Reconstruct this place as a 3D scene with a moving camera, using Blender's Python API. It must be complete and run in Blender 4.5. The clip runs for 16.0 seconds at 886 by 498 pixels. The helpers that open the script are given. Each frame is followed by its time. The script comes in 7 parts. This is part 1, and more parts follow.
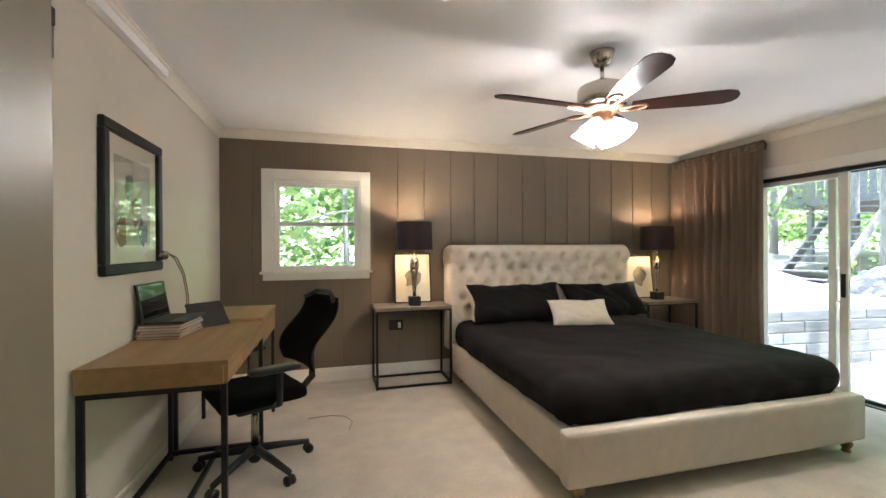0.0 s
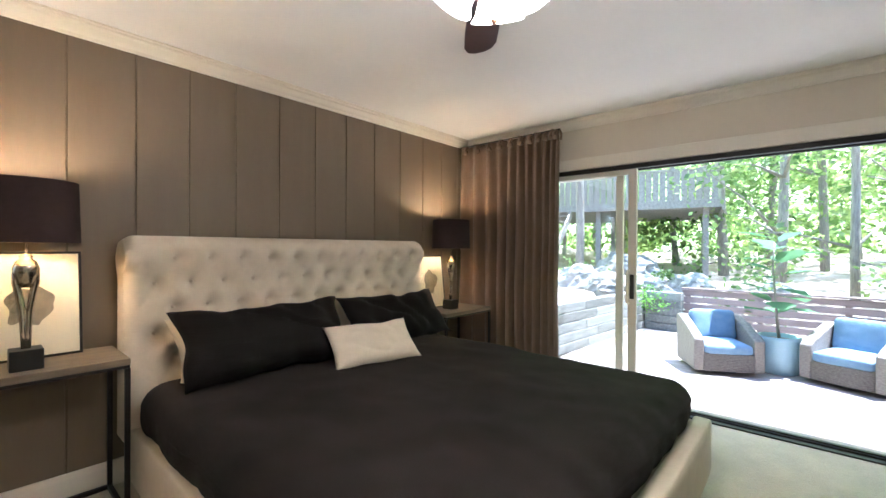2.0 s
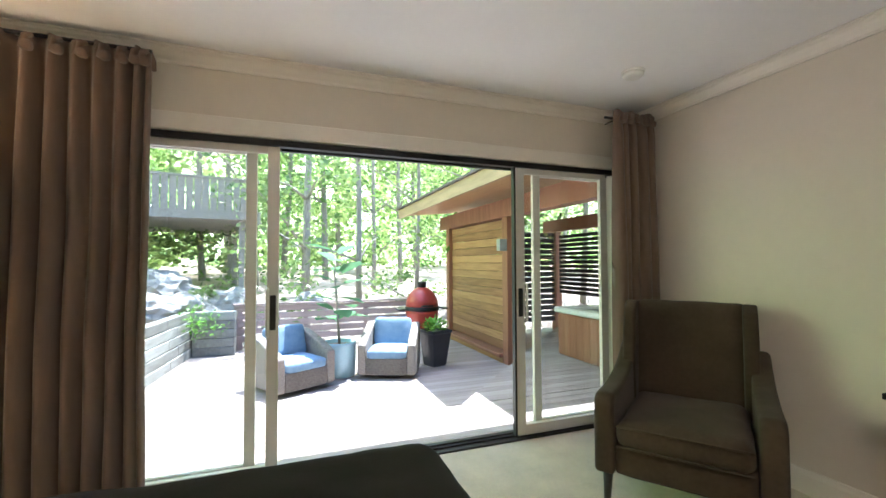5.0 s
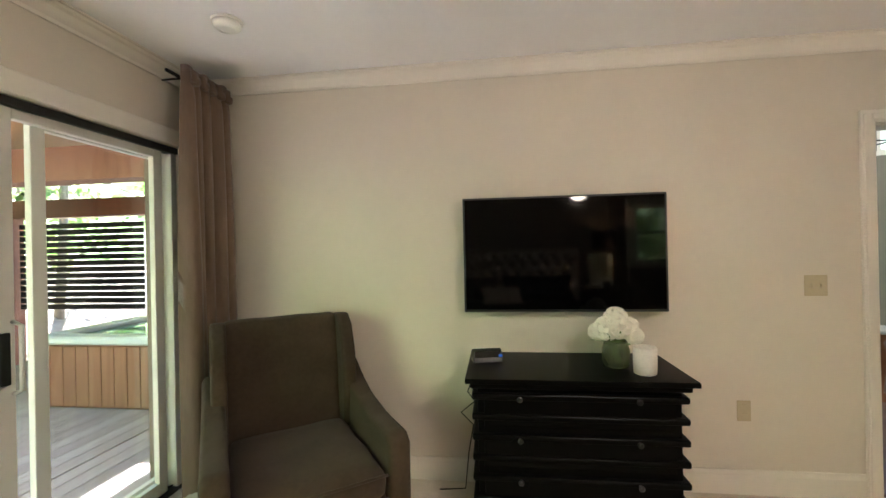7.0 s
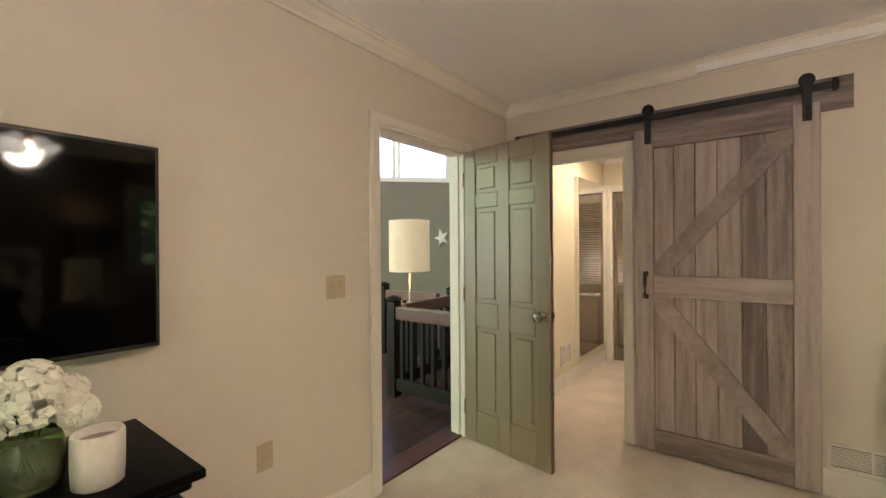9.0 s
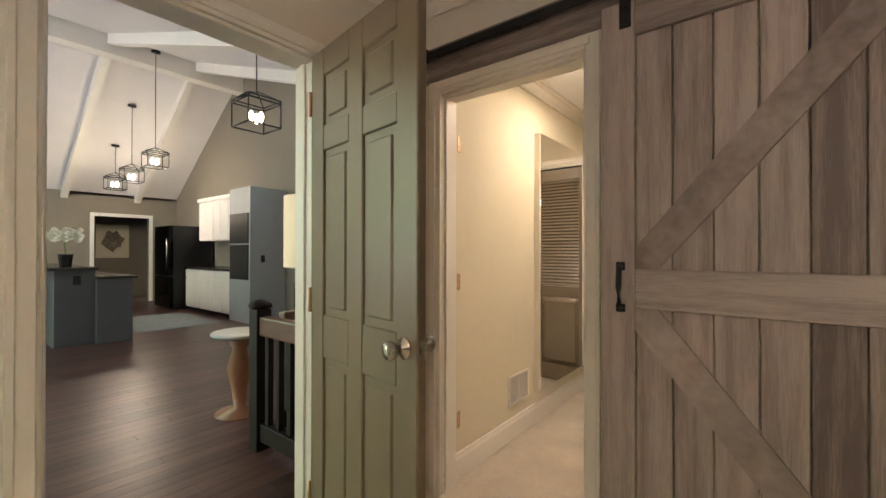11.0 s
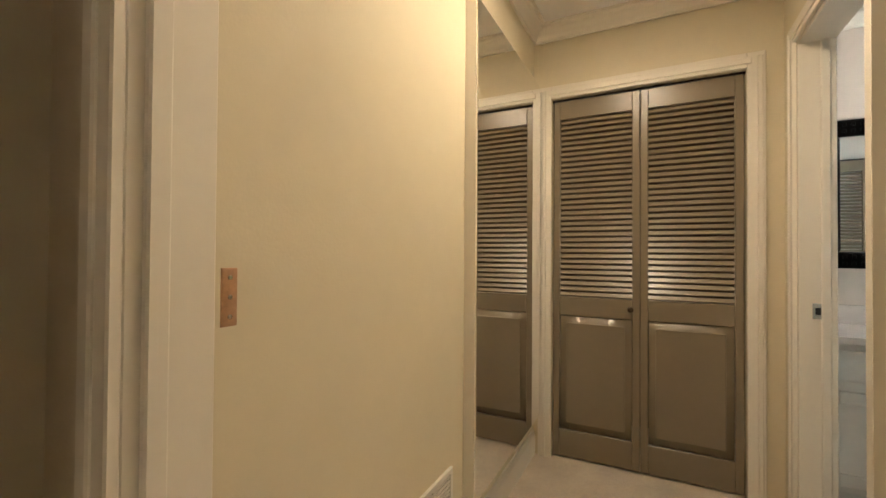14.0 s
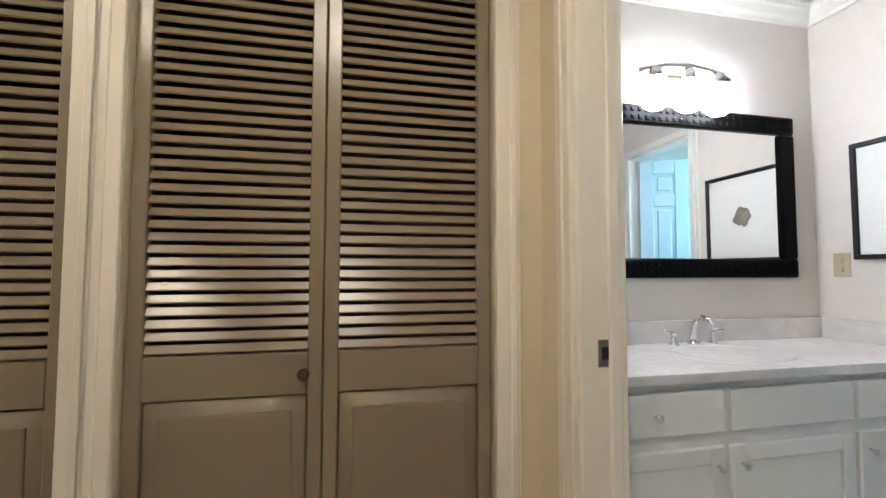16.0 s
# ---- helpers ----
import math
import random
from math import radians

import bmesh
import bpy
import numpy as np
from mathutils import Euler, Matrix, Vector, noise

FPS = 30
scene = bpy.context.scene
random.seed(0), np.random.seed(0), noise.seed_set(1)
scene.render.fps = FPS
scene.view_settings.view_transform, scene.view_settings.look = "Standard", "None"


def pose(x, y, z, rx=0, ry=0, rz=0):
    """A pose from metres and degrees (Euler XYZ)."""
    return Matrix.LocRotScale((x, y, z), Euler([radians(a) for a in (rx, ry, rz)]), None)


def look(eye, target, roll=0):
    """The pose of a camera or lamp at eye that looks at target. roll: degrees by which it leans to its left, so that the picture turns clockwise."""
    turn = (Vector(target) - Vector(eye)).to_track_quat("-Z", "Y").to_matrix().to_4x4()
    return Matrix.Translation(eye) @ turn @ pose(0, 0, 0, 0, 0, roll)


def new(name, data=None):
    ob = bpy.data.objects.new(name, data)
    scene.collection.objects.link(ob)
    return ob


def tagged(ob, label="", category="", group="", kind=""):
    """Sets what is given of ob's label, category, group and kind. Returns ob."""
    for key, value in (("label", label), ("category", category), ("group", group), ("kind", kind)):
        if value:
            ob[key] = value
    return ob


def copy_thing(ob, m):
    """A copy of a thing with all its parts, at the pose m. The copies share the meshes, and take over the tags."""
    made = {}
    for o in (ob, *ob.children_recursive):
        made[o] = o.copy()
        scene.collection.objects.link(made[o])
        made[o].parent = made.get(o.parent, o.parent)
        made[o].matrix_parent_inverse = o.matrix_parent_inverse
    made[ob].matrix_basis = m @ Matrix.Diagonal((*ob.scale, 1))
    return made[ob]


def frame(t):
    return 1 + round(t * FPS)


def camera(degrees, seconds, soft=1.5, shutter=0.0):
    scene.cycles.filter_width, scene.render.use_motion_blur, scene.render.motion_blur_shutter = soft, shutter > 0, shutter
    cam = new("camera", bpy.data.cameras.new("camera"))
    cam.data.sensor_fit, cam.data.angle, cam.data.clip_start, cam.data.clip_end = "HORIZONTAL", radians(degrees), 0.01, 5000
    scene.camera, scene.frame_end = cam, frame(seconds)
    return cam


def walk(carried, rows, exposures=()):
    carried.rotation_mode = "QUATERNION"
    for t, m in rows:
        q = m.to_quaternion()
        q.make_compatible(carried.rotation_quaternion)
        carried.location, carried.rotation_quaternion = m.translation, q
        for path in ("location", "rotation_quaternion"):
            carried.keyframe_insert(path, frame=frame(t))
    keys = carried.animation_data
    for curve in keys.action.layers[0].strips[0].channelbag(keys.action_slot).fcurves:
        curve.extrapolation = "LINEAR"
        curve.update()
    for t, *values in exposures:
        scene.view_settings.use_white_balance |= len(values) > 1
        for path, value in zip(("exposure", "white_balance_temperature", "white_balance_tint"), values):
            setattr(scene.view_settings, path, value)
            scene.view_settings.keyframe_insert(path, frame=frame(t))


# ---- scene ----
cam = camera(93.4, 16.0)
PATH = [
    (0, (0.138, 0.463, 1.36), (0.655, 2.395, 1.355), -0.3),
    (0.5, (0.264, 0.957, 1.351), (0.885, 2.858, 1.344), -0.3),
    (1, (0.448, 1.372, 1.337), (1.347, 3.158, 1.336), -0.2),
    (1.5, (0.622, 1.721, 1.334), (1.852, 3.297, 1.329), 0.0),
    (2, (0.773, 1.984, 1.333), (2.276, 3.303, 1.326), 0.3),
    (2.5, (0.918, 2.233, 1.304), (2.637, 3.256, 1.312), 0.3),
    (3, (1.047, 2.456, 1.299), (2.917, 3.166, 1.309), 0.4),
    (3.2, (1.102, 2.54, 1.304), (3.014, 3.125, 1.314), 0.5),
    (5.3, (1.951, 3.066, 1.304), (3.706, 2.111, 1.374), -0.4),
    (5.5, (2.057, 3.075, 1.318), (3.702, 1.94, 1.388), -0.5),
    (6, (2.298, 3.077, 1.365), (3.592, 1.553, 1.42), -0.9),
    (6.5, (2.479, 2.983, 1.364), (3.298, 1.159, 1.413), -1.0),
    (7, (2.599, 2.836, 1.405), (2.848, 0.851, 1.408), -1.2),
    (7.5, (2.632, 2.631, 1.377), (2.342, 0.652, 1.387), -1.0),
    (8, (2.59, 2.37, 1.364), (1.766, 0.548, 1.37), -0.9),
    (8.5, (2.44, 2.137, 1.36), (1.173, 0.59, 1.358), -0.7),
    (9, (2.185, 2.011, 1.354), (0.602, 0.789, 1.353), -0.4),
    (11.5, (0.417, 1.773, 1.216), (-1.139, 0.517, 1.238), 0.5),
    (12, (0.142, 1.701, 1.212), (-1.286, 0.301, 1.223), 0.4),
    (12.5, (-0.056, 1.552, 1.189), (-1.413, 0.085, 1.2), 0.4),
    (13, (-0.237, 1.374, 1.153), (-1.642, -0.05, 1.174), 0.4),
    (13.5, (-0.411, 1.204, 1.137), (-2.016, 0.012, 1.161), 0.4),
    (14, (-0.618, 1.085, 1.138), (-2.403, 0.182, 1.163), 0.4),
    (14.5, (-0.892, 1.013, 1.141), (-2.797, 0.407, 1.168), 0.3),
    (15, (-1.239, 1.019, 1.139), (-3.209, 0.679, 1.18), 0.3),
    (15.5, (-1.588, 1.045, 1.127), (-3.587, 1.037, 1.191), 0.3),
    (16, (-1.911, 1.097, 1.115), (-3.866, 1.508, 1.212), 0.1),
]
walk(cam, [(t, look(eye, target, roll)) for t, eye, target, roll in PATH], [(0.0, 2.97, 5150, 11), (1.5, 2.88, 5150, 11), (2.5, 3.0, 5150, 11), (3.2, 2.95, 5200, 11), (5.3, 2.70, 5450, 10), (6.4, 2.70, 5600, 11), (7.2, 3.14, 5650, 13), (8.0, 3.08, 5800, 15), (8.6, 2.93, 5950, 16), (9.2, 2.92, 6000, 16), (11.5, 2.70, 6000, 16), (13.0, 2.55, 6900, 9), (13.9, 2.45, 6500, 10), (15.0, 2.53, 5350, 10), (16.0, 2.62, 5400, 10)])

# ---- world and light ----
world = bpy.data.worlds.new("sky")
scene.world = world
world.use_nodes = True
sky = world.node_tree.nodes.new("ShaderNodeTexSky")
sky.sky_type = "NISHITA"
sky.sun_disc = False
sky.sun_elevation = radians(74)
sky.sun_rotation = radians(60)
world.node_tree.links.new(sky.outputs[0], world.node_tree.nodes["Background"].inputs[0])
world.node_tree.nodes["Background"].inputs[1].default_value = 0.15


def lamp(name, kind, m, energy, color=(1, 1, 1), size=0.1, size_y=None):
    data = bpy.data.lights.new(name, kind)
    data.energy, data.color = energy, color
    if kind == "AREA":
        data.size = size
        if size_y:
            data.shape, data.size_y = "RECTANGLE", size_y
    elif kind == "POINT":
        data.shadow_soft_size = size
    ob = new(name, data)
    ob.matrix_world = m
    return ob


sun = lamp("sun", "SUN", look((0, 0, 0), (-0.16, 0.22, -0.96)), 4.2, (1, 0.95, 0.86))
sun.data.angle = radians(0.6)


# ---- materials ----
def mat(name, color, rough=0.6, metal=0.0, var=0.12, scale=6.0, bump=0.0, bscale=60.0, emit=None, estr=0.0, spec=0.5, stretch=(1, 1, 1), color2=None, sheen=0.0, alpha=1.0, trans=0.0, random_var=0.0):
    m = bpy.data.materials.new(name)
    m.use_nodes = True
    nt = m.node_tree
    b = nt.nodes["Principled BSDF"]
    c = tuple(color)
    b.inputs["Base Color"].default_value = (*c, 1)
    b.inputs["Roughness"].default_value = rough
    b.inputs["Metallic"].default_value = metal
    b.inputs["Specular IOR Level"].default_value = spec
    b.inputs["Sheen Weight"].default_value = sheen
    b.inputs["Transmission Weight"].default_value = trans
    tc = nt.nodes.new("ShaderNodeTexCoord")
    mp = nt.nodes.new("ShaderNodeMapping")
    mp.inputs["Scale"].default_value = stretch
    nt.links.new(tc.outputs["Object"], mp.inputs["Vector"])
    if var > 0:
        n1 = nt.nodes.new("ShaderNodeTexNoise")
        n1.inputs["Scale"].default_value = scale
        n1.inputs["Detail"].default_value = 5
        n2 = nt.nodes.new("ShaderNodeTexNoise")
        n2.inputs["Scale"].default_value = scale * 9
        n2.inputs["Detail"].default_value = 4
        for n in (n1, n2):
            nt.links.new(mp.outputs[0], n.inputs["Vector"])
        add = nt.nodes.new("ShaderNodeMath")
        add.operation = "MULTIPLY_ADD"
        nt.links.new(n1.outputs["Fac"], add.inputs[0])
        add.inputs[1].default_value = 0.65
        sc = nt.nodes.new("ShaderNodeMath")
        sc.operation = "MULTIPLY"
        nt.links.new(n2.outputs["Fac"], sc.inputs[0])
        sc.inputs[1].default_value = 0.35
        nt.links.new(sc.outputs[0], add.inputs[2])
        last = add.outputs[0]
        if random_var > 0:
            oi = nt.nodes.new("ShaderNodeObjectInfo")
            ma = nt.nodes.new("ShaderNodeMath")
            ma.operation = "MULTIPLY_ADD"
            nt.links.new(oi.outputs["Random"], ma.inputs[0])
            ma.inputs[1].default_value = random_var
            mb = nt.nodes.new("ShaderNodeMath")
            mb.operation = "ADD"
            mb.inputs[1].default_value = -random_var / 2
            nt.links.new(last, mb.inputs[0])
            nt.links.new(mb.outputs[0], ma.inputs[2])
            last = ma.outputs[0]
        ramp = nt.nodes.new("ShaderNodeValToRGB")
        ramp.color_ramp.elements[0].position = 0.3
        ramp.color_ramp.elements[1].position = 0.7
        c2 = color2 if color2 else tuple(min(1, v * (1 + var)) for v in c)
        c1 = c if color2 else tuple(v * (1 - var) for v in c)
        ramp.color_ramp.elements[0].color = (*c1, 1)
        ramp.color_ramp.elements[1].color = (*c2, 1)
        nt.links.new(last, ramp.inputs["Fac"])
        nt.links.new(ramp.outputs["Color"], b.inputs["Base Color"])
    if bump > 0:
        nb = nt.nodes.new("ShaderNodeTexNoise")
        nb.inputs["Scale"].default_value = bscale
        nb.inputs["Detail"].default_value = 6
        nt.links.new(mp.outputs[0], nb.inputs["Vector"])
        bp = nt.nodes.new("ShaderNodeBump")
        bp.inputs["Strength"].default_value = bump
        bp.inputs["Distance"].default_value = 0.01
        nt.links.new(nb.outputs["Fac"], bp.inputs["Height"])
        nt.links.new(bp.outputs["Normal"], b.inputs["Normal"])
    if emit:
        b.inputs["Emission Color"].default_value = (*emit, 1)
        b.inputs["Emission Strength"].default_value = estr
    return m


def glass_mat(name, tint=(1, 1, 1), rough=0.0):
    m = bpy.data.materials.new(name)
    m.use_nodes = True
    nt = m.node_tree
    nt.nodes.remove(nt.nodes["Principled BSDF"])
    tr = nt.nodes.new("ShaderNodeBsdfTransparent")
    tr.inputs[0].default_value = (*tint, 1)
    gl = nt.nodes.new("ShaderNodeBsdfGlossy")
    gl.inputs["Roughness"].default_value = rough
    fr = nt.nodes.new("ShaderNodeLayerWeight")
    pw = nt.nodes.new("ShaderNodeMath")
    pw.operation = "POWER"
    nt.links.new(fr.outputs["Facing"], pw.inputs[0])
    pw.inputs[1].default_value = 4.5
    ma = nt.nodes.new("ShaderNodeMath")
    ma.operation = "MULTIPLY_ADD"
    nt.links.new(pw.outputs[0], ma.inputs[0])
    ma.inputs[1].default_value = 0.7
    ma.inputs[2].default_value = 0.035
    mx = nt.nodes.new("ShaderNodeMixShader")
    nt.links.new(ma.outputs[0], mx.inputs[0])
    nt.links.new(tr.outputs[0], mx.inputs[1])
    nt.links.new(gl.outputs[0], mx.inputs[2])
    nt.links.new(mx.outputs[0], nt.nodes["Material Output"].inputs[0])
    return m


M = dict(
    wall=mat("wall_paint", (0.65, 0.585, 0.48), 0.75, var=0.03, scale=2, bump=0.08, bscale=140),
    panel=mat("panel_paint", (0.165, 0.128, 0.088), 0.55, var=0.06, scale=3, bump=0.05, bscale=90, stretch=(4, 4, 0.6)),
    ceil=mat("ceiling_paint", (0.86, 0.845, 0.83), 0.85, var=0.02, scale=3, bump=0.05, bscale=160),
    trim=mat("trim_paint", (0.75, 0.70, 0.61), 0.4, var=0.03, scale=4),
    carpet=mat("carpet_wool", (0.62, 0.53, 0.41), 0.95, var=0.16, scale=5, bump=0.6, bscale=420, sheen=0.3, spec=0.1),
    door=mat("door_paint", (0.21, 0.158, 0.10), 0.33, var=0.05, scale=3),
    louver=mat("louver_paint", (0.215, 0.175, 0.12), 0.28, var=0.05, scale=3),
    hall=mat("hall_wall_paint", (0.67, 0.60, 0.44), 0.7, var=0.03, scale=2, bump=0.06, bscale=140),
)


# ---- building helpers ----
def mesh_obj(name, bm, material, parent=None, label=""):
    me = bpy.data.meshes.new(name)
    bm.to_mesh(me)
    bm.free()
    me.materials.append(material)
    ob = new(name, me)
    if parent is not None:
        ob.parent = parent
    if label:
        ob["label"] = label
    return ob


part = mesh_obj


def empty(name, m=None, label="", category="", group="", kind=""):
    ob = new(name)
    ob.empty_display_size = 0.1
    if m is not None:
        ob.matrix_world = m
    return tagged(ob, label, category, group, kind)


def add_box(bm, a, b, bevel=0.0, seg=1, m=None):
    """An axis-aligned box from corner a to corner b, with rounded edges."""
    v0 = len(bm.verts)
    r = bmesh.ops.create_cube(bm, size=1)
    c = [(a[i] + b[i]) / 2 for i in range(3)]
    d = [abs(b[i] - a[i]) for i in range(3)]
    for v in r["verts"]:
        v.co = Vector((v.co.x * d[0] + c[0], v.co.y * d[1] + c[1], v.co.z * d[2] + c[2]))
    verts = r["verts"]
    if bevel > 0:
        edges = list({e for v in verts for e in v.link_edges})
        out = bmesh.ops.bevel(bm, geom=edges, offset=min(bevel, min(d) * 0.49), segments=seg, profile=0.6, affect="EDGES")
        verts = list({v for f in out["faces"] for v in f.verts} | {v for v in verts if v.is_valid})
    if m is not None:
        bmesh.ops.transform(bm, matrix=m, verts=verts)
    return verts


def box(name, a, b, material, parent=None, bevel=0.004, seg=2, label="", m=None):
    bm = bmesh.new()
    add_box(bm, a, b, bevel, seg, m)
    return mesh_obj(name, bm, material, parent, label)


def boxes(name, pairs, material, parent=None, bevel=0.003, label=""):
    bm = bmesh.new()
    for a, b in pairs:
        add_box(bm, a, b, bevel)
    return mesh_obj(name, bm, material, parent, label)


def add_lathe(bm, profile, n=24, m=None, cap=True):
    """A turned body from (radius, height) pairs, lowest first."""
    rings = []
    for r, z in profile:
        rings.append([bm.verts.new((r * math.cos(2 * math.pi * k / n), r * math.sin(2 * math.pi * k / n), z)) for k in range(n)])
    for p, q in zip(rings, rings[1:]):
        for k in range(n):
            f = bm.faces.new((p[k], p[(k + 1) % n], q[(k + 1) % n], q[k]))
            f.smooth = True
    if cap:
        bm.faces.new(list(reversed(rings[0])))
        bm.faces.new(rings[-1])
    verts = [v for ring in rings for v in ring]
    if m is not None:
        bmesh.ops.transform(bm, matrix=m, verts=verts)
    return verts


def lathe(name, profile, material, parent=None, m=None, n=24, cap=True, label=""):
    bm = bmesh.new()
    add_lathe(bm, profile, n, m, cap)
    return mesh_obj(name, bm, material, parent, label)


def add_tube(bm, pts, r, n=8, r2=None):
    """A round tube along points; r2: the radius at the end."""
    pts = [Vector(p) for p in pts]
    rings = []
    up = None
    for i, p in enumerate(pts):
        d = (pts[min(i + 1, len(pts) - 1)] - pts[max(i - 1, 0)]).normalized()
        if up is None or abs(d.dot(up)) > 0.95:
            up = Vector((0, 0, 1)) if abs(d.z) < 0.9 else Vector((1, 0, 0))
        s = d.cross(up).normalized()
        u = s.cross(d).normalized()
        rr = r if r2 is None else r + (r2 - r) * i / (len(pts) - 1)
        rings.append([bm.verts.new(p + rr * (s * math.cos(2 * math.pi * k / n) + u * math.sin(2 * math.pi * k / n))) for k in range(n)])
    for p, q in zip(rings, rings[1:]):
        for k in range(n):
            f = bm.faces.new((p[k], p[(k + 1) % n], q[(k + 1) % n], q[k]))
            f.smooth = True
    bm.faces.new(list(reversed(rings[0])))
    bm.faces.new(rings[-1])


def tube(name, pts, r, material, parent=None, n=8, r2=None, label=""):
    bm = bmesh.new()
    add_tube(bm, pts, r, n, r2)
    bmesh.ops.recalc_face_normals(bm, faces=bm.faces)
    return mesh_obj(name, bm, material, parent, label)


def add_prism(bm, outline, plane, lo, hi):
    """An outline of 2D points extruded along the axis named by plane."""
    def at(p, h):
        return {"x": (h, p[0], p[1]), "y": (p[0], h, p[1]), "z": (p[0], p[1], h)}[plane]
    a = [bm.verts.new(at(p, lo)) for p in outline]
    b = [bm.verts.new(at(p, hi)) for p in outline]
    fs = [bm.faces.new(a), bm.faces.new(list(reversed(b)))]
    n = len(outline)
    for k in range(n):
        fs.append(bm.faces.new((a[k], b[k], b[(k + 1) % n], a[(k + 1) % n])))
    bmesh.ops.recalc_face_normals(bm, faces=fs)


def prism(name, outline, plane, lo, hi, material, parent=None, label="", bevel=0.0):
    bm = bmesh.new()
    add_prism(bm, outline, plane, lo, hi)
    if bevel:
        bmesh.ops.bevel(bm, geom=list(bm.edges), offset=bevel, segments=2, profile=0.6, affect="EDGES")
    return mesh_obj(name, bm, material, parent, label)


def structure(ob, label, category):
    return tagged(ob, label, category, "", "structure")


# ---- the shell: bedroom ----
XL, XR, Y0, Y1, H = -0.90, 4.51, 0.30, 4.905, 2.52
T = 0.12
DX0, DX1, DH = -0.29, 0.555, 2.04     # entry doorway in the south wall
HY0, HY1, HH = 0.49, 1.235, 2.03       # hall doorway in the west wall
SY0, SY1, SH = 0.50, 3.95, 2.06        # sliding door opening in the east wall
WX0, WX1, WZ0, WZ1 = -0.42, 0.43, 1.13, 2.05   # window in the north wall
HX = -3.01                             # louvered closet wall at the end of the hall
HYA, HYB = 0.462, 1.615                  # hall side walls
BX0, BX1 = -2.82, -2.15                # bathroom doorway in the hall's north wall
HCEIL = 2.44

structure(boxes("floor", [((XL - T, Y0 - 0.06, -0.12), (XR + 0.05, Y1, 0.0))], M["carpet"], bevel=0), "cream cut-pile carpet over the whole bedroom", "carpet")
structure(boxes("ceiling", [((XL - T, Y0 - T, H), (XR + 0.2, Y1 + T, H + 0.15))], M["ceil"], bevel=0), "smooth white painted plaster ceiling", "ceiling")
wall_n = structure(boxes("wall_north", [((XL - T, Y1 + 0.012, -0.1), (WX0, Y1 + T, H)), ((WX1, Y1 + 0.012, -0.1), (XR + 0.2, Y1 + T, H)), ((WX0, Y1 + 0.012, -0.1), (WX1, Y1 + T, WZ0)), ((WX0, Y1 + 0.012, WZ1), (WX1, Y1 + T, H))], M["panel"], bevel=0), "brown painted vertical board wall behind the bed", "wall")
structure(boxes("wall_south", [((XL - T, Y0 - T, 0), (DX0, Y0, H)), ((DX1, Y0 - T, 0), (XR + 0.2, Y0, H)), ((DX0, Y0 - T, DH), (DX1, Y0, H))], M["wall"], bevel=0), "beige painted wall behind the television", "wall")
structure(boxes("wall_west", [((XL - T, Y0, 0), (XL, HY0, H)), ((XL - T, HY1, 0), (XL, Y1, H)), ((XL - T, HY0, HH), (XL, HY1, H))], M["wall"], bevel=0), "beige painted wall with the barn door", "wall")
structure(boxes("wall_east", [((XR, Y0, -0.3), (XR + 0.2, SY0, H)), ((XR, SY1, -0.3), (XR + 0.2, Y1, H)), ((XR, SY0, SH), (XR + 0.2, SY1, H))], M["wall"], bevel=0), "beige painted wall round the sliding glass door", "wall")

# vertical boards of the north wall, with open joints between them
GROOVES = [XL, -0.604, -0.328, -0.048, 0.248, 0.536, 0.823, 1.114, 1.414, 1.69, 1.972, 2.28, 2.575, 2.866, 3.17, 3.48, 3.79, 4.075, 4.33, XR]
for k, (ga, gb) in enumerate(zip(GROOVES, GROOVES[1:])):
    spans = [(0.0, H)]
    lo, hi = ga + 0.003, gb - 0.003
    if lo < WX1 and hi > WX0:
        spans = [(0.0, WZ0), (WZ1, H)]
    for za, zb in spans:
        box("board", (lo, Y1, za), (hi, Y1 + 0.014, zb), M["panel"], wall_n, bevel=0.003, seg=1)
    if lo < WX0 < hi:
        box("board", (lo, Y1, WZ0), (WX0, Y1 + 0.014, WZ1), M["panel"], wall_n, bevel=0.003, seg=1)
    if lo < WX1 < hi:
        box("board", (WX1, Y1, WZ0), (hi, Y1 + 0.014, WZ1), M["panel"], wall_n, bevel=0.003, seg=1)

# crown moulding: stepped cove profile along each wall
CROWN = [(0, -0.085), (0.012, -0.085), (0.016, -0.07), (0.03, -0.055), (0.045, -0.03), (0.058, -0.022), (0.062, -0.01), (0.075, -0.008), (0.075, 0.0), (0, 0.0)]


out_n = "cream crown moulding along the ceiling edge"


def crown_x(name, x0, x1, y, sign, z, material):
    structure(prism(name, [(y + sign * p[0], z + p[1]) for p in CROWN], "x", x0, x1, material), out_n, "moulding")


def crown_y(name, y0, y1, x, sign, z, material):
    structure(prism(name, [(x + sign * p[0], z + p[1]) for p in CROWN], "y", y0, y1, material), out_n, "moulding")


crown_x("trim_crown_north", XL, XR, Y1 - 0.001, -1, H - 0.001, M["trim"])
crown_x("trim_crown_south", XL, XR, Y0 + 0.001, 1, H - 0.001, M["trim"])
crown_y("trim_crown_west", Y0 + 0.003, Y1 - 0.003, XL + 0.001, 1, H - 0.002, M["trim"])
crown_y("trim_crown_east", Y0 + 0.003, Y1 - 0.003, XR - 0.001, -1, H - 0.002, M["trim"])

BASE = [(0, 0), (0.014, 0), (0.014, 0.105), (0.01, 0.118), (0.008, 0.135), (0, 0.138)]


def base_x(name, x0, x1, y, sign):
    structure(prism(name, [(y + sign * p[0], p[1]) for p in BASE], "x", x0, x1, M["trim"]), "cream painted baseboard along the wall", "baseboard")


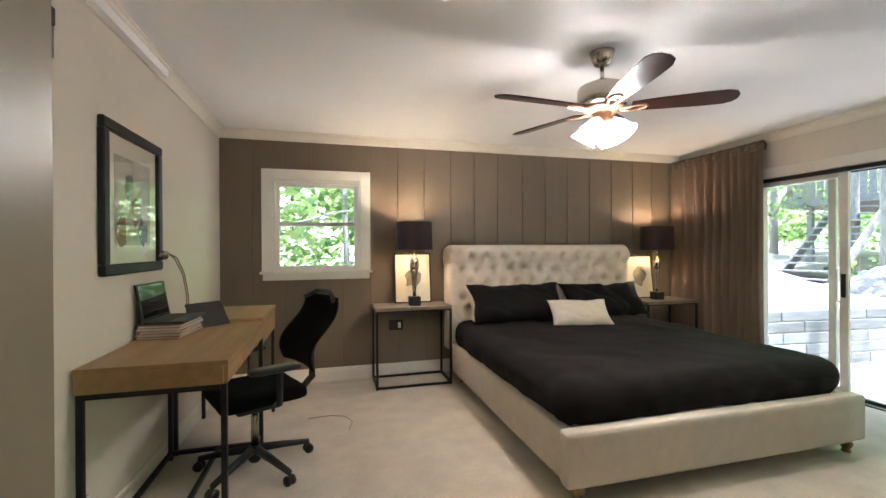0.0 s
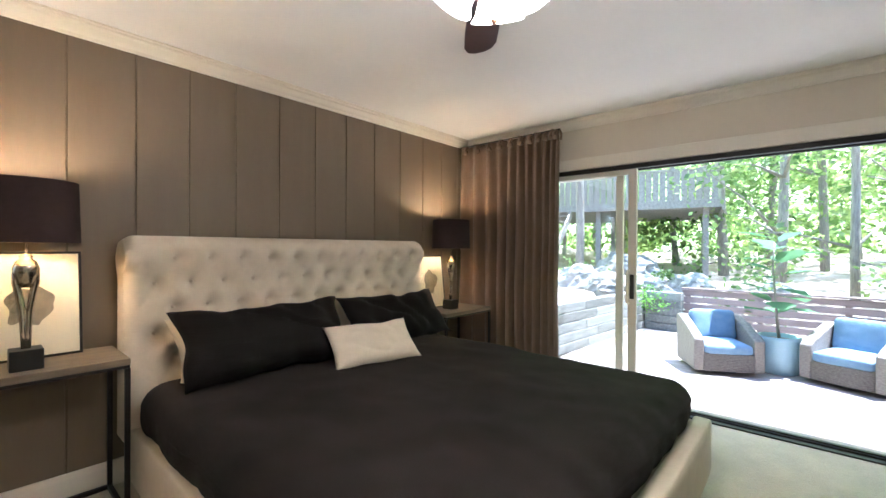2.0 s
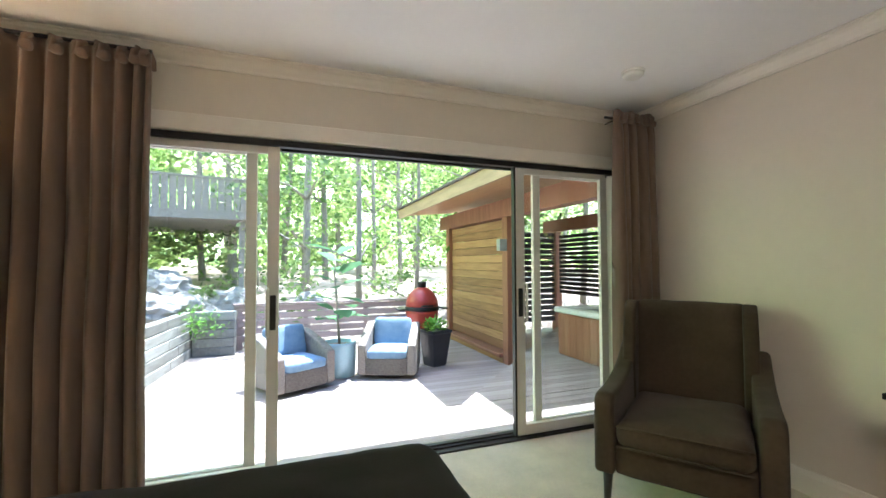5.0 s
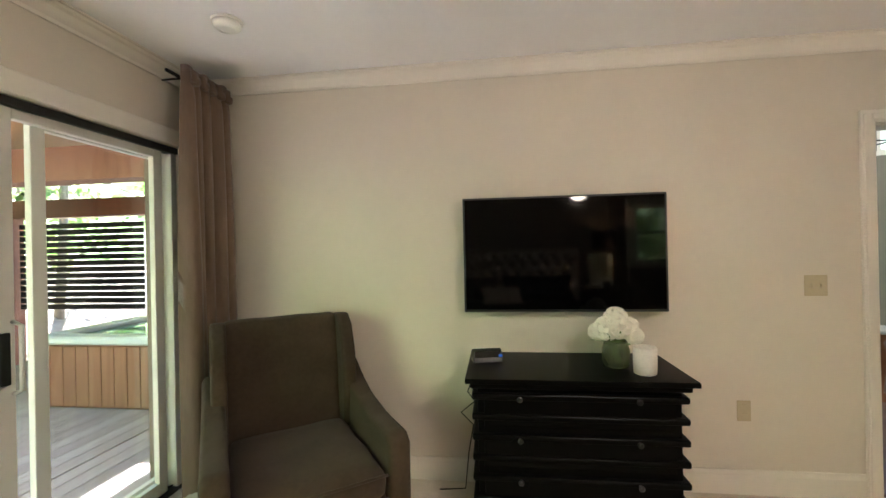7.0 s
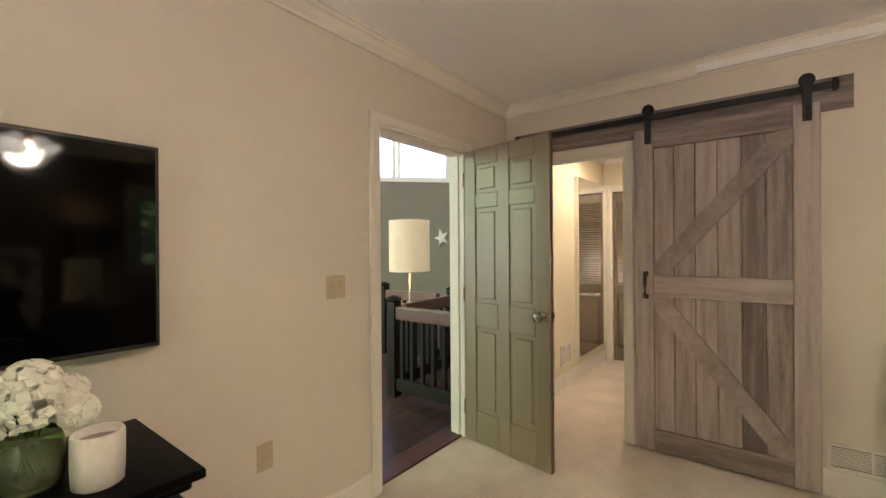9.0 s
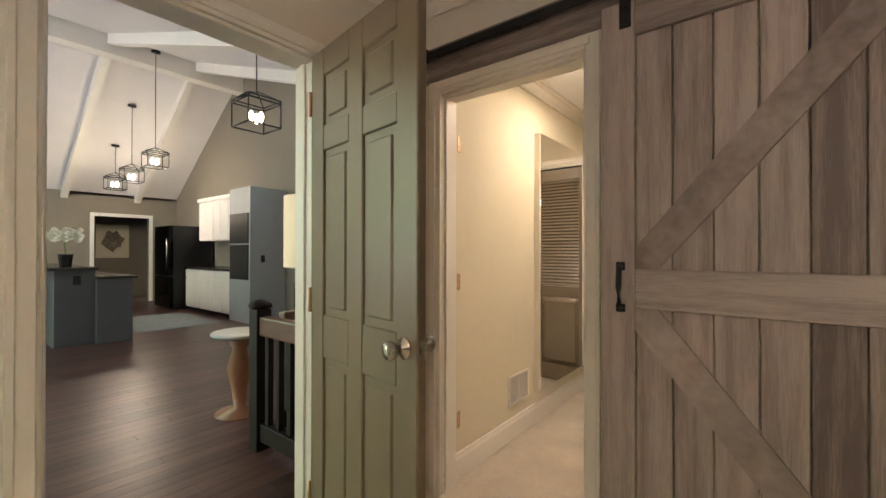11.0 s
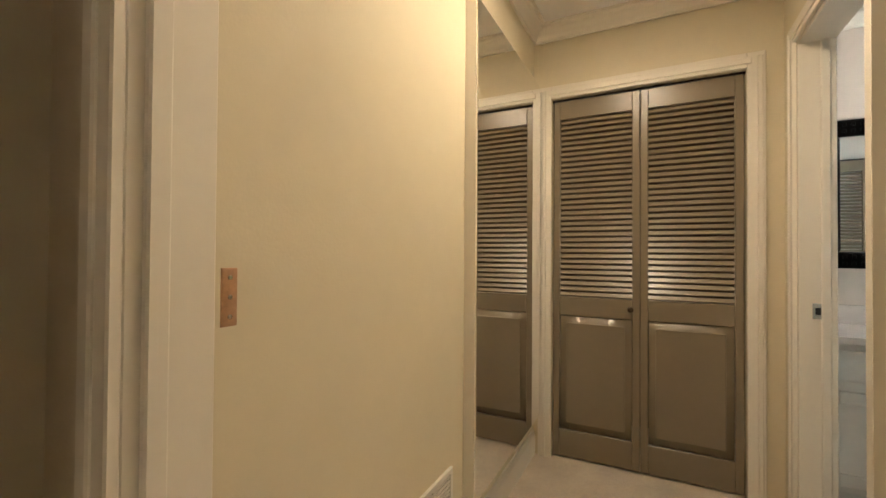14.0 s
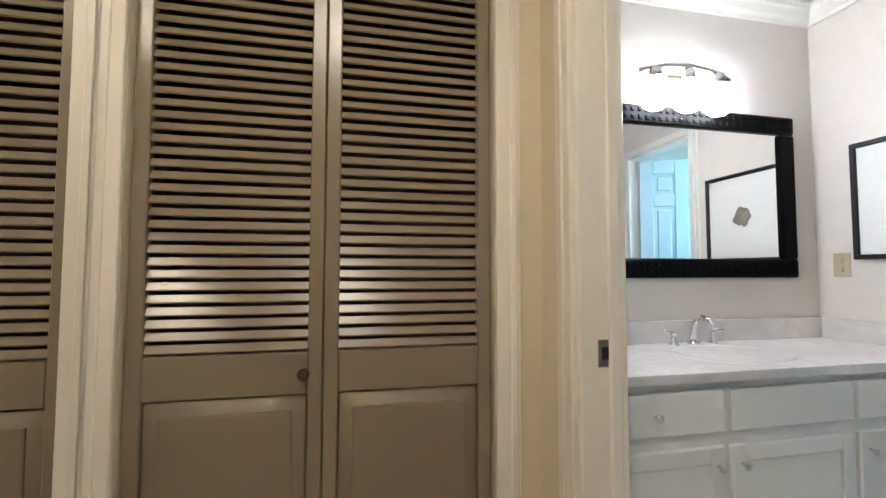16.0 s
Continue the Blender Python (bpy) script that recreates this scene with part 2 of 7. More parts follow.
def base_y(name, y0, y1, x, sign):
    structure(prism(name, [(x + sign * p[0], p[1]) for p in BASE], "y", y0, y1, M["trim"]), "cream painted baseboard along the wall", "baseboard")


base_x("baseboard_north", XL, XR, Y1, -1)
base_x("baseboard_south_1", DX1 + 0.075, XR, Y0, 1)
base_x("baseboard_south_2", XL, DX0 - 0.075, Y0, 1)
base_y("baseboard_west", HY1 + 0.075, Y1, XL, 1)


def casing(name, axis, a, b, top, at, sign, w=0.072, t=0.018, material=None, label="cream painted door casing"):
    """Two legs and a head round an opening, on the face at 'at'; sign: the way it stands out."""
    material = material or M["trim"]
    bm = bmesh.new()
    for inset, th in ((0.0, t), (0.018, t + 0.006)):
        lo, hi = sorted((at, at + sign * th))
        for u0, u1, z0, z1 in ((a - w, a - inset, 0, top + w), (b + inset, b + w, 0, top + w), (a - inset, b + inset, top + inset, top + w)):
            if inset:
                u0, u1 = (u0 + 0.022, u1 - 0.012) if u1 <= a or u0 >= b else (u0, u1)
                z1 -= 0.022
            p, q = ((u0, lo, z0), (u1, hi, z1)) if axis == "x" else ((lo, u0, z0), (hi, u1, z1))
            add_box(bm, p, q, 0.003)
    return structure(mesh_obj(name, bm, material), label, "door frame")


casing("trim_entry_casing", "x", DX0, DX1, DH, Y0, 1)
casing("trim_entry_casing_far", "x", DX0, DX1, DH, Y0 - T, -1)
casing("trim_hall_casing", "y", HY0 + 0.012, HY1, HH, XL, 1)
structure(boxes("trim_entry_jamb", [((DX0 - 0.004, Y0 - T - 0.002, 0), (DX0 + 0.014, Y0 + 0.002, DH)), ((DX1 - 0.014, Y0 - T - 0.002, 0), (DX1 + 0.004, Y0 + 0.002, DH)), ((DX0, Y0 - T - 0.002, DH - 0.014), (DX1, Y0 + 0.002, DH + 0.004)),
                                    ((DX1 - 0.026, Y0 - 0.075, 0), (DX1 - 0.012, Y0 - 0.04, DH - 0.012)), ((DX0 + 0.012, Y0 - 0.075, 0), (DX0 + 0.024, Y0 - 0.04, DH - 0.012))], M["trim"]), "cream painted door jamb with a stop", "door frame")
structure(boxes("trim_entry_threshold", [((DX0, Y0 - T - 0.01, -0.02), (DX1, Y0 - 0.03, 0.012))], mat("threshold_wood", (0.09, 0.035, 0.022), 0.35, var=0.3, scale=8, stretch=(1, 8, 8))), "dark red-brown wooden threshold strip in the doorway", "threshold")
structure(boxes("trim_hall_jamb", [((XL - T - 0.002, HY0 - 0.006, 0), (XL + 0.002, HY0 + 0.012, HH)), ((XL - T - 0.002, HY1 - 0.012, 0), (XL + 0.002, HY1 + 0.004, HH)), ((XL - T - 0.002, HY0, HH - 0.014), (XL + 0.002, HY1, HH + 0.004)),
                                   ((XL - 0.05, HY0 + 0.01, 0), (XL - 0.02, HY0 + 0.024, HH - 0.012)), ((XL - 0.05, HY0 + 0.01, HH - 0.026), (XL - 0.02, HY1 - 0.01, HH - 0.012))], M["trim"]), "cream painted jamb of the hall doorway", "door frame")
BRASS = mat("brass_worn", (0.55, 0.33, 0.2), 0.35, 0.9, var=0.2, scale=30)
NICKEL = mat("satin_nickel", (0.52, 0.48, 0.42), 0.24, 1.0, var=0.08, scale=20)
BLACKIRON = mat("black_iron", (0.012, 0.011, 0.011), 0.45, 0.3, var=0.3, scale=30)
BLACKPL = mat("black_plastic", (0.006, 0.006, 0.006), 0.45, 0.0, var=0.2, scale=30)
for z in (0.34, 1.07, 1.80):
    hinge = empty("hinge", pose(-1.0, 0, 0), "painted-over copper-coloured hinge leaf on the jamb", "hinge", "hinges of the hall doorway")
    hl = box("leaf", (-0.055, HY0 + 0.012, z - 0.045), (-0.028, HY0 + 0.0155, z + 0.045), BRASS, hinge, bevel=0.006)
    for dz in (-0.03, 0, 0.03):
        lathe("screw", [(0.004, 0), (0.004, 0.0022), (0.002, 0.003)], NICKEL, hinge, pose(-0.042, HY0 + 0.0145, z + dz, -90), n=8)

# window in the north wall
WHITE = mat("white_paint", (0.80, 0.78, 0.72), 0.4, var=0.03, scale=5)
GLASS = glass_mat("window_glass")
win = structure(empty("window_1"), "white double-hung window with wide casing", "window")
w = 0.105
boxes("casing", [((WX0 - w, Y1 - 0.02, WZ0), (WX0, Y1, WZ1 + w)), ((WX1, Y1 - 0.02, WZ0), (WX1 + w, Y1, WZ1 + w)), ((WX0, Y1 - 0.02, WZ1), (WX1, Y1, WZ1 + w)), ((WX0 - w + 0.01, Y1 - 0.018, WZ0 - 0.085), (WX1 + w - 0.01, Y1, WZ0 - 0.022))], WHITE, win, bevel=0.005)
box("window_sill", (WX0 - w - 0.015, Y1 - 0.045, WZ0 - 0.022), (WX1 + w + 0.015, Y1 + 0.06, WZ0 + 0.004), WHITE, win, bevel=0.008)
boxes("window_frame", [((WX0, Y1 - 0.002, WZ0), (WX0 + 0.02, Y1 + T, WZ1)), ((WX1 - 0.02, Y1 - 0.002, WZ0), (WX1, Y1 + T, WZ1)), ((WX0 + 0.02, Y1 - 0.002, WZ1 - 0.02), (WX1 - 0.02, Y1 + T, WZ1)), ((WX0 + 0.02, Y1 + 0.02, WZ0), (WX1 - 0.02, Y1 + T, WZ0 + 0.015))], WHITE, win)
zm = 1.61
for nm, yy, za, zb in (("sash", Y1 + 0.03, WZ0 + 0.015, zm + 0.02), ("sash", Y1 + 0.062, zm - 0.02, WZ1 - 0.02)):
    a, b = WX0 + 0.02, WX1 - 0.02
    r = 0.04
    sash = boxes(nm, [((a, yy, za), (a + r, yy + 0.03, zb)), ((b - r, yy, za), (b, yy + 0.03, zb)), ((a + r, yy, za), (b - r, yy + 0.03, za + r)), ((a + r, yy, zb - r), (b - r, yy + 0.03, zb))], WHITE, win)
    p = box("pane", (a + r - 0.005, yy + 0.013, za + r - 0.005), (b - r + 0.005, yy + 0.017, zb - r + 0.005), GLASS, sash, bevel=0)
    p.visible_shadow = False

# sliding glass door
ALU = mat("door_cream_metal", (0.66, 0.63, 0.56), 0.4, 0.0, var=0.04, scale=4)
slider = structure(empty("door_2"), "four-panel sliding glass door with cream frames, standing open", "sliding door")
fx = XR + 0.02
boxes("frame", [((fx, SY0, SH - 0.03), (XR + 0.17, SY1, SH)), ((fx, SY0, 0), (XR + 0.17, SY0 + 0.04, SH - 0.03)), ((fx, SY1 - 0.04, 0), (XR + 0.17, SY1, SH - 0.03))], ALU, slider)
boxes("track", [((XR + 0.0, SY0, -0.02), (XR + 0.17, SY1, 0.012)), ((XR + 0.05, SY0, 0.012), (XR + 0.056, SY1, 0.024)), ((XR + 0.10, SY0, 0.012), (XR + 0.106, SY1, 0.024))], mat("track_bronze", (0.06, 0.055, 0.05), 0.4, 0.6, var=0.2), slider, label="dark metal floor track")
boxes("head_track", [((XR + 0.005, SY0, SH - 0.042), (XR + 0.06, SY1, SH - 0.004)), ((XR + 0.085, SY0, SH - 0.05), (XR + 0.12, SY1, SH - 0.03))], BLACKIRON, slider, label="black upper track")
boxes("casing", [((XR - 0.02, SY0 - 0.07, SH), (XR, SY1 + 0.07, SH + 0.10)), ((XR - 0.018, SY0 - 0.07, 0), (XR, SY0, SH)), ((XR - 0.018, SY1, 0), (XR, SY1 + 0.07, SH))], M["trim"], slider, bevel=0.006)


def slide_panel(xx, ya, yb, wa, wb):
    za, zb, r = 0.02, SH - 0.035, 0.075
    pn = boxes("panel", [((xx, ya, za), (xx + 0.035, ya + wa, zb)), ((xx, yb - wb, za), (xx + 0.035, yb, zb)), ((xx, ya + wa, za), (xx + 0.035, yb - wb, za + r)), ((xx, ya + wa, zb - 0.05), (xx + 0.035, yb - wb, zb))], ALU, slider)
    g = box("pane", (xx + 0.014, ya + wa - 0.006, za + r - 0.006), (xx + 0.018, yb - wb + 0.006, zb - 0.045), GLASS, pn, bevel=0)
    g.visible_shadow = False
    return pn


slide_panel(XR + 0.09, 3.225, SY1 - 0.04, 0.062, 0.05)
lead = slide_panel(XR + 0.03, 3.095, 3.90, 0.068, 0.06)
slide_panel(XR + 0.09, SY0 + 0.04, 1.255, 0.05, 0.062)
lead2 = slide_panel(XR + 0.03, 0.60, 1.445, 0.06, 0.075)
box("edge_seal", (XR + 0.026, 1.4455, 0.02), (XR + 0.068, 1.462, SH - 0.035), BLACKPL, lead2, label="black edge seal")
for pn, yc in ((lead, 3.128), (lead2, 1.412)):
    box("lock_plate", (XR + 0.018, yc - 0.017, 0.90), (XR + 0.032, yc + 0.017, 1.11), BLACKPL, pn, label="black lock plate")
    yh = yc + (0.03 if yc > 2 else -0.032)
    tube("pull", [(XR + 0.03, yh, 0.86), (XR - 0.012, yh, 0.875), (XR - 0.012, yh, 1.135), (XR + 0.03, yh, 1.15)], 0.009, ALU, pn)

# entry door, standing open
def six_panel(parent, wd, ht, th, material):
    """A six-panel slab from the hinge at the origin along +x, thickness along +y."""
    st, md = 0.105, 0.095
    rails = [(0, 0.22), (0.80, 0.97), (1.62, 1.72), (ht - 0.11, ht)]
    bm = bmesh.new()
    add_box(bm, (0, 0.010, 0), (wd, th - 0.010, ht), 0.001)
    for x0, x1 in ((0, st), (wd / 2 - md / 2, wd / 2 + md / 2), (wd - st, wd)):
        add_box(bm, (x0, 0, 0), (x1, th, ht), 0.004)
    for z0, z1 in rails:
        add_box(bm, (st, 0.0004, z0), (wd / 2 - md / 2, th - 0.0004, z1), 0.004)
        add_box(bm, (wd / 2 + md / 2, 0.0004, z0), (wd - st, th - 0.0004, z1), 0.004)
    slab = mesh_obj("slab", bm, material, parent)
    for x0, x1 in ((st, wd / 2 - md / 2), (wd / 2 + md / 2, wd - st)):
        for (z0, z1), (z2, z3) in zip(rails, rails[1:]):
            bm = bmesh.new()
            add_box(bm, (x0 + 0.028, 0.003, z1 + 0.028), (x1 - 0.028, th - 0.003, z2 - 0.028), 0.007)
            mesh_obj("panel", bm, material, slab)
    return slab


door_ang = 80.3
entry = structure(empty("door_1", pose(DX0 + 0.022, Y0 + 0.012, 0.012, 0, 0, door_ang)), "olive-grey six-panel door standing open into the bedroom", "door")
slab1 = six_panel(entry, 0.705, 2.03, 0.036, M["door"])


def knob(parent, x, y, z, sgn):
    m = pose(x, y, z, -90 * sgn, 0, 0)
    return lathe("door_knob", [(0.033, 0), (0.033, 0.006), (0.014, 0.010), (0.012, 0.028), (0.02, 0.036), (0.028, 0.046), (0.029, 0.056), (0.024, 0.066), (0.008, 0.070)], NICKEL, parent, m, 24, label="satin nickel door knob")


# the slab's thickness runs along +y before it is turned open
knob(entry, 0.645, 0.036, 0.93, 1)
knob(entry, 0.645, 0.0, 0.93, -1)
box("latch_plate", (0.7045, 0.006, 0.90), (0.707, 0.030, 0.96), NICKEL, entry, bevel=0.001)
box("latch_bolt", (0.706, 0.013, 0.922), (0.714, 0.023, 0.938), NICKEL, entry, bevel=0.002)
for z in (0.22, 1.02, 1.83):
    tube("hinge_pin", [(-0.004, -0.004, z - 0.05), (-0.004, -0.004, z + 0.05)], 0.007, BRASS, entry)

# barn door on its rail
BARN = mat("barn_grey_wood", (0.14, 0.105, 0.09), 0.55, var=0.6, scale=3.2, bump=0.25, bscale=22, stretch=(9, 9, 0.55), color2=(0.44, 0.36, 0.315), random_var=0.35)
BARNH = mat("barn_grey_wood_rail", (0.14, 0.105, 0.09), 0.55, var=0.6, scale=3.2, bump=0.25, bscale=22, stretch=(9, 0.55, 9), color2=(0.44, 0.36, 0.315), random_var=0.3)
BARND = mat("barn_grey_wood_brace", (0.14, 0.105, 0.09), 0.55, var=0.6, scale=3.2, bump=0.25, bscale=22, stretch=(9, 0.9, 0.9), color2=(0.44, 0.36, 0.315), random_var=0.3)
by0, by1, bz0, bz1 = 1.315, 2.25, 0.02, 2.135
bx = XL + 0.045
barn = tagged(empty("barn_door", pose(bx, 0, 0)), "grey weathered wooden barn door with K braces on a black rail", "barn door")
nb = 6
sw = 0.115
for k in range(nb):
    ya = by0 + sw + (by1 - by0 - 2 * sw) * k / nb
    yb = by0 + sw + (by1 - by0 - 2 * sw) * (k + 1) / nb
    box("plank", (-0.012, ya + 0.0015, bz0 + 0.02), (0.010, yb - 0.0015, bz1 - 0.02), BARN, barn, bevel=0.003, seg=1)
for ya, yb in ((by0, by0 + sw), (by1 - sw, by1)):
    box("stile", (-0.014, ya, bz0), (0.026, yb, bz1), BARN, barn, bevel=0.003, seg=1)
for za, zb in ((bz0, bz0 + 0.14), (1.03, 1.17), (bz1 - 0.13, bz1)):
    box("rail", (-0.013, by0 + sw + 0.001, za), (0.026, by1 - sw - 0.001, zb), BARNH, barn, bevel=0.003, seg=1)
for za, zb in ((1.17, bz1 - 0.13), (1.03, bz0 + 0.14)):
    ya, yb = by0 + sw, by1 - sw
    d = Vector((yb - ya, zb - za))
    sgn = 1 if zb > za else -1
    e = 0.075
    bm = bmesh.new()
    add_prism(bm, [(ya, za), (ya + e, za), (yb, zb - sgn * e), (yb, zb), (yb - e, zb), (ya, za + sgn * e)], "x", 0.010, 0.0245)
    mesh_obj("brace", bm, BARND, barn)
hd = boxes("handle", [((0.026, by0 + 0.052, 1.015), (0.032, by0 + 0.084, 1.045)), ((0.026, by0 + 0.052, 1.165), (0.032, by0 + 0.084, 1.195))], BLACKIRON, barn, bevel=0.004)
tube("grip", [(0.03, by0 + 0.068, 1.03), (0.050, by0 + 0.068, 1.042), (0.056, by0 + 0.068, 1.105), (0.050, by0 + 0.068, 1.168), (0.03, by0 + 0.068, 1.18)], 0.010, BLACKIRON, hd)
for yy in (by0 + 0.085, by1 - 0.055):
    hg = box("hanger_strap", (0.027, yy - 0.02, bz1 - 0.10), (0.034, yy + 0.02, 2.27), BLACKIRON, barn, bevel=0.004)
    lathe("wheel", [(0.03, 0), (0.036, 0.003), (0.028, 0.010), (0.036, 0.017), (0.03, 0.02)], BLACKIRON, hg, pose(0.006, yy, 2.262, 0, 90, 0), n=20)
    for zz in (bz1 - 0.08, bz1 - 0.03):
        lathe("bolt", [(0.009, 0), (0.009, 0.004), (0.004, 0.006)], BLACKIRON, hg, pose(0.034, yy, zz, 0, 90, 0), n=8)
rail = tagged(empty("barn_door_rail", pose(XL, 0, 0)), "black steel sliding-door rail on a grey wooden header board", "door rail")
box("header_board", (0.001, 0.39, 2.09), (0.022, 2.385, 2.265), BARNH, rail, bevel=0.003)
box("rail_bar", (0.048, 0.42, 2.195), (0.056, 2.325, 2.235), BLACKIRON, rail, bevel=0.002)
for yy in (0.50, 0.95, 1.40, 1.85, 2.28):
    lathe("spacer", [(0.012, 0.02), (0.012, 0.048)], BLACKIRON, rail, pose(0, yy, 2.215, 0, 90, 0), n=12)
for yy in (0.44, 2.31):
    box("end_stop", (0.044, yy - 0.012, 2.185), (0.06, yy + 0.012, 2.25), BLACKIRON, rail, bevel=0.003)


# grilles
def grille(name, m, wd, ht, label, material, rows=9):
    """A two-bank slotted grille in the xz plane, facing -y before m."""
    g = tagged(empty(name, m), label, "air vent")
    boxes("frame", [((0, -0.012, 0), (wd, 0, 0.018)), ((0, -0.012, ht - 0.018), (wd, 0, ht)), ((0, -0.012, 0.018), (0.018, 0, ht - 0.018)), ((wd - 0.018, -0.012, 0.018), (wd, 0, ht - 0.018)), ((wd / 2 - 0.006, -0.012, 0.018), (wd / 2 + 0.006, 0, ht - 0.018))], material, g, bevel=0.002)
    # dark sheet in place of the shaded duct between the slats
    box("backing", (0.01, -0.003, 0.01), (wd - 0.01, -0.0005, ht - 0.01), mat(name + "_dark", (0.08, 0.07, 0.05), 0.8, var=0), g, bevel=0)
    for k in range(rows):
        z = 0.022 + (ht - 0.044) * (k + 0.5) / rows
        for xa, xb in ((0.018, wd / 2 - 0.006), (wd / 2 + 0.006, wd - 0.018)):
            box("slat", (xa, -0.009, z - 0.0035), (xb, -0.004, z + 0.0035), material, g, bevel=0)
    return g


grille("wall_vent", pose(XL, 2.27, 0.145, 0, 0, 90), 0.36, 0.145, "cream slotted floor-level air vent in the wall", M["trim"])

# ---- soft shapes ----
def add_soft(bm, a, b, r, n=10, wob=0.0, freq=3.0, seed=0.0, puff=0.0, m=None):
    """A rounded, slightly uneven cushion between corners a and b."""
    c = Vector([(a[i] + b[i]) / 2 for i in range(3)])
    h = Vector([abs(b[i] - a[i]) / 2 for i in range(3)])
    t = bmesh.new()
    bmesh.ops.create_cube(t, size=2)
    bmesh.ops.subdivide_edges(t, edges=t.edges, cuts=n, use_grid_fill=True)
    vmap = {}
    for v in t.verts:
        p = Vector((v.co.x * h.x, v.co.y * h.y, v.co.z * h.z))
        q = Vector([max(-(h[i] - min(r, h[i])), min(h[i] - min(r, h[i]), p[i])) for i in range(3)])
        d = p - q
        if d.length > 1e-6:
            p = q + d.normalized() * min(r, d.length * 1.0 if d.length < r else r)
        if puff:
            p.z += puff * (1 - (v.co.x) ** 2) * (1 - (v.co.y) ** 2) * v.co.z
        if wob:
            nz = noise.noise(Vector((p.x * freq + seed, p.y * freq, p.z * freq))) + 0.5 * noise.noise(Vector((p.x * freq * 2.7, p.y * freq * 2.3 + seed, p.z * freq * 2.5)))
            dd = Vector((v.co.x ** 3, v.co.y ** 3, v.co.z ** 3)).normalized()
            p += dd * nz * wob
        p += c
        if m is not None:
            p = m @ p
        vmap[v] = bm.verts.new(p)
    for f in t.faces:
        nf = bm.faces.new([vmap[v] for v in f.verts])
        nf.smooth = True
    t.free()


def soft(name, a, b, r, material, parent=None, n=10, wob=0.0, freq=3.0, seed=0.0, puff=0.0, m=None, label=""):
    bm = bmesh.new()
    add_soft(bm, a, b, r, n, wob, freq, seed, puff, m)
    return mesh_obj(name, bm, material, parent, label)


def pillow_mesh(name, wd, ht, th, material, parent=None, m=None, n=30, wob=0.012, seed=0.0, pinch=0.10, label=""):
    """A stuffed pillow in the xz plane with drawn-out corners."""
    bm = bmesh.new()
    grid = {}
    for s in (-1, 1):
        for i in range(n + 1):
            for j in range(n + 1):
                u, v = 2 * i / n - 1, 2 * j / n - 1
                if s == 1 and (i in (0, n) or j in (0, n)):
                    grid[s, i, j] = grid[-1, i, j]
                    continue
                k = 1 - pinch * (1 - v * v) * abs(u) ** 2
                l = 1 - pinch * (1 - u * u) * abs(v) ** 2
                t = th / 2 * (max(0, 1 - u ** 4) ** 0.6) * (max(0, 1 - v ** 4) ** 0.6)
                p = Vector((u * wd / 2 * k, s * t, v * ht / 2 * l))
                nz = noise.noise(Vector((p.x * 6 + seed, p.z * 6, s * 2.0)))
                p.y += s * nz * wob * (1 - u * u) + noise.noise(Vector((p.x * 14, p.z * 5 + seed, 7.0))) * wob * 0.35
                p.x += noise.noise(Vector((p.z * 5, seed, 3.0))) * wob
                rid = 1 - abs(noise.noise(Vector((p.x * 5 + p.z * 7 + seed, p.z * 3 - p.x * 2, 1.5 + s))))
                p.y -= s * wob * 0.9 * rid ** 6 * (1 - u ** 4) * (1 - v ** 4)
                p.z += noise.noise(Vector((p.x * 6, seed + 2.0, 5.0))) * wob * 0.8 - 0.02 * (1 - u * u) * max(0.0, v)
                if m is not None:
                    p = m @ p
                grid[s, i, j] = bm.verts.new(p)
    for s in (-1, 1):
        for i in range(n):
            for j in range(n):
                q = [grid[s, i, j], grid[s, i + 1, j], grid[s, i + 1, j + 1], grid[s, i, j + 1]]
                f = bm.faces.new(q if s == -1 else list(reversed(q)))
                f.smooth = True
    return mesh_obj(name, bm, material, parent, label)


LINEN = mat("cream_linen", (0.63, 0.55, 0.45), 0.9, var=0.07, scale=14, bump=0.35, bscale=500, sheen=0.2, spec=0.15)
DUVET = mat("charcoal_cotton", (0.0112, 0.0084, 0.0080), 0.9, var=0.45, scale=5, bump=0.4, bscale=260, sheen=0.03, spec=0.12)
STRIPE = mat("charcoal_sateen", (0.0065, 0.0055, 0.0055), 0.65, var=0.3, scale=1.5, bump=0.25, bscale=9, sheen=0.0, spec=0.12, stretch=(0.4, 0.4, 16))
WHITECL = mat("cream_knit", (0.66, 0.58, 0.48), 0.95, var=0.06, scale=20, bump=0.5, bscale=180, sheen=0.2, spec=0.1)
WOODLEG = mat("light_wood", (0.30, 0.19, 0.10), 0.5, var=0.25, scale=8, stretch=(6, 6, 1))

# ---- bed ----
bed = tagged(empty("bed", pose(0, 0, 0)), "cream upholstered king bed with a tufted sleigh headboard and dark bedding", "bed")
bx0, bx1, byf = 1.33, 3.50, 2.38
soft("side_rail", (bx0, byf + 0.10, 0.09), (bx0 + 0.085, 4.66, 0.375), 0.022, LINEN, bed, n=8, wob=0.003, freq=5)
soft("side_rail", (bx1 - 0.085, byf + 0.10, 0.09), (bx1, 4.66, 0.375), 0.022, LINEN, bed, n=8, wob=0.003, freq=5)
soft("footboard", (bx0 - 0.012, byf, 0.085), (bx1 + 0.012, byf + 0.10, 0.39), 0.024, LINEN, bed, n=10, wob=0.003, freq=5)
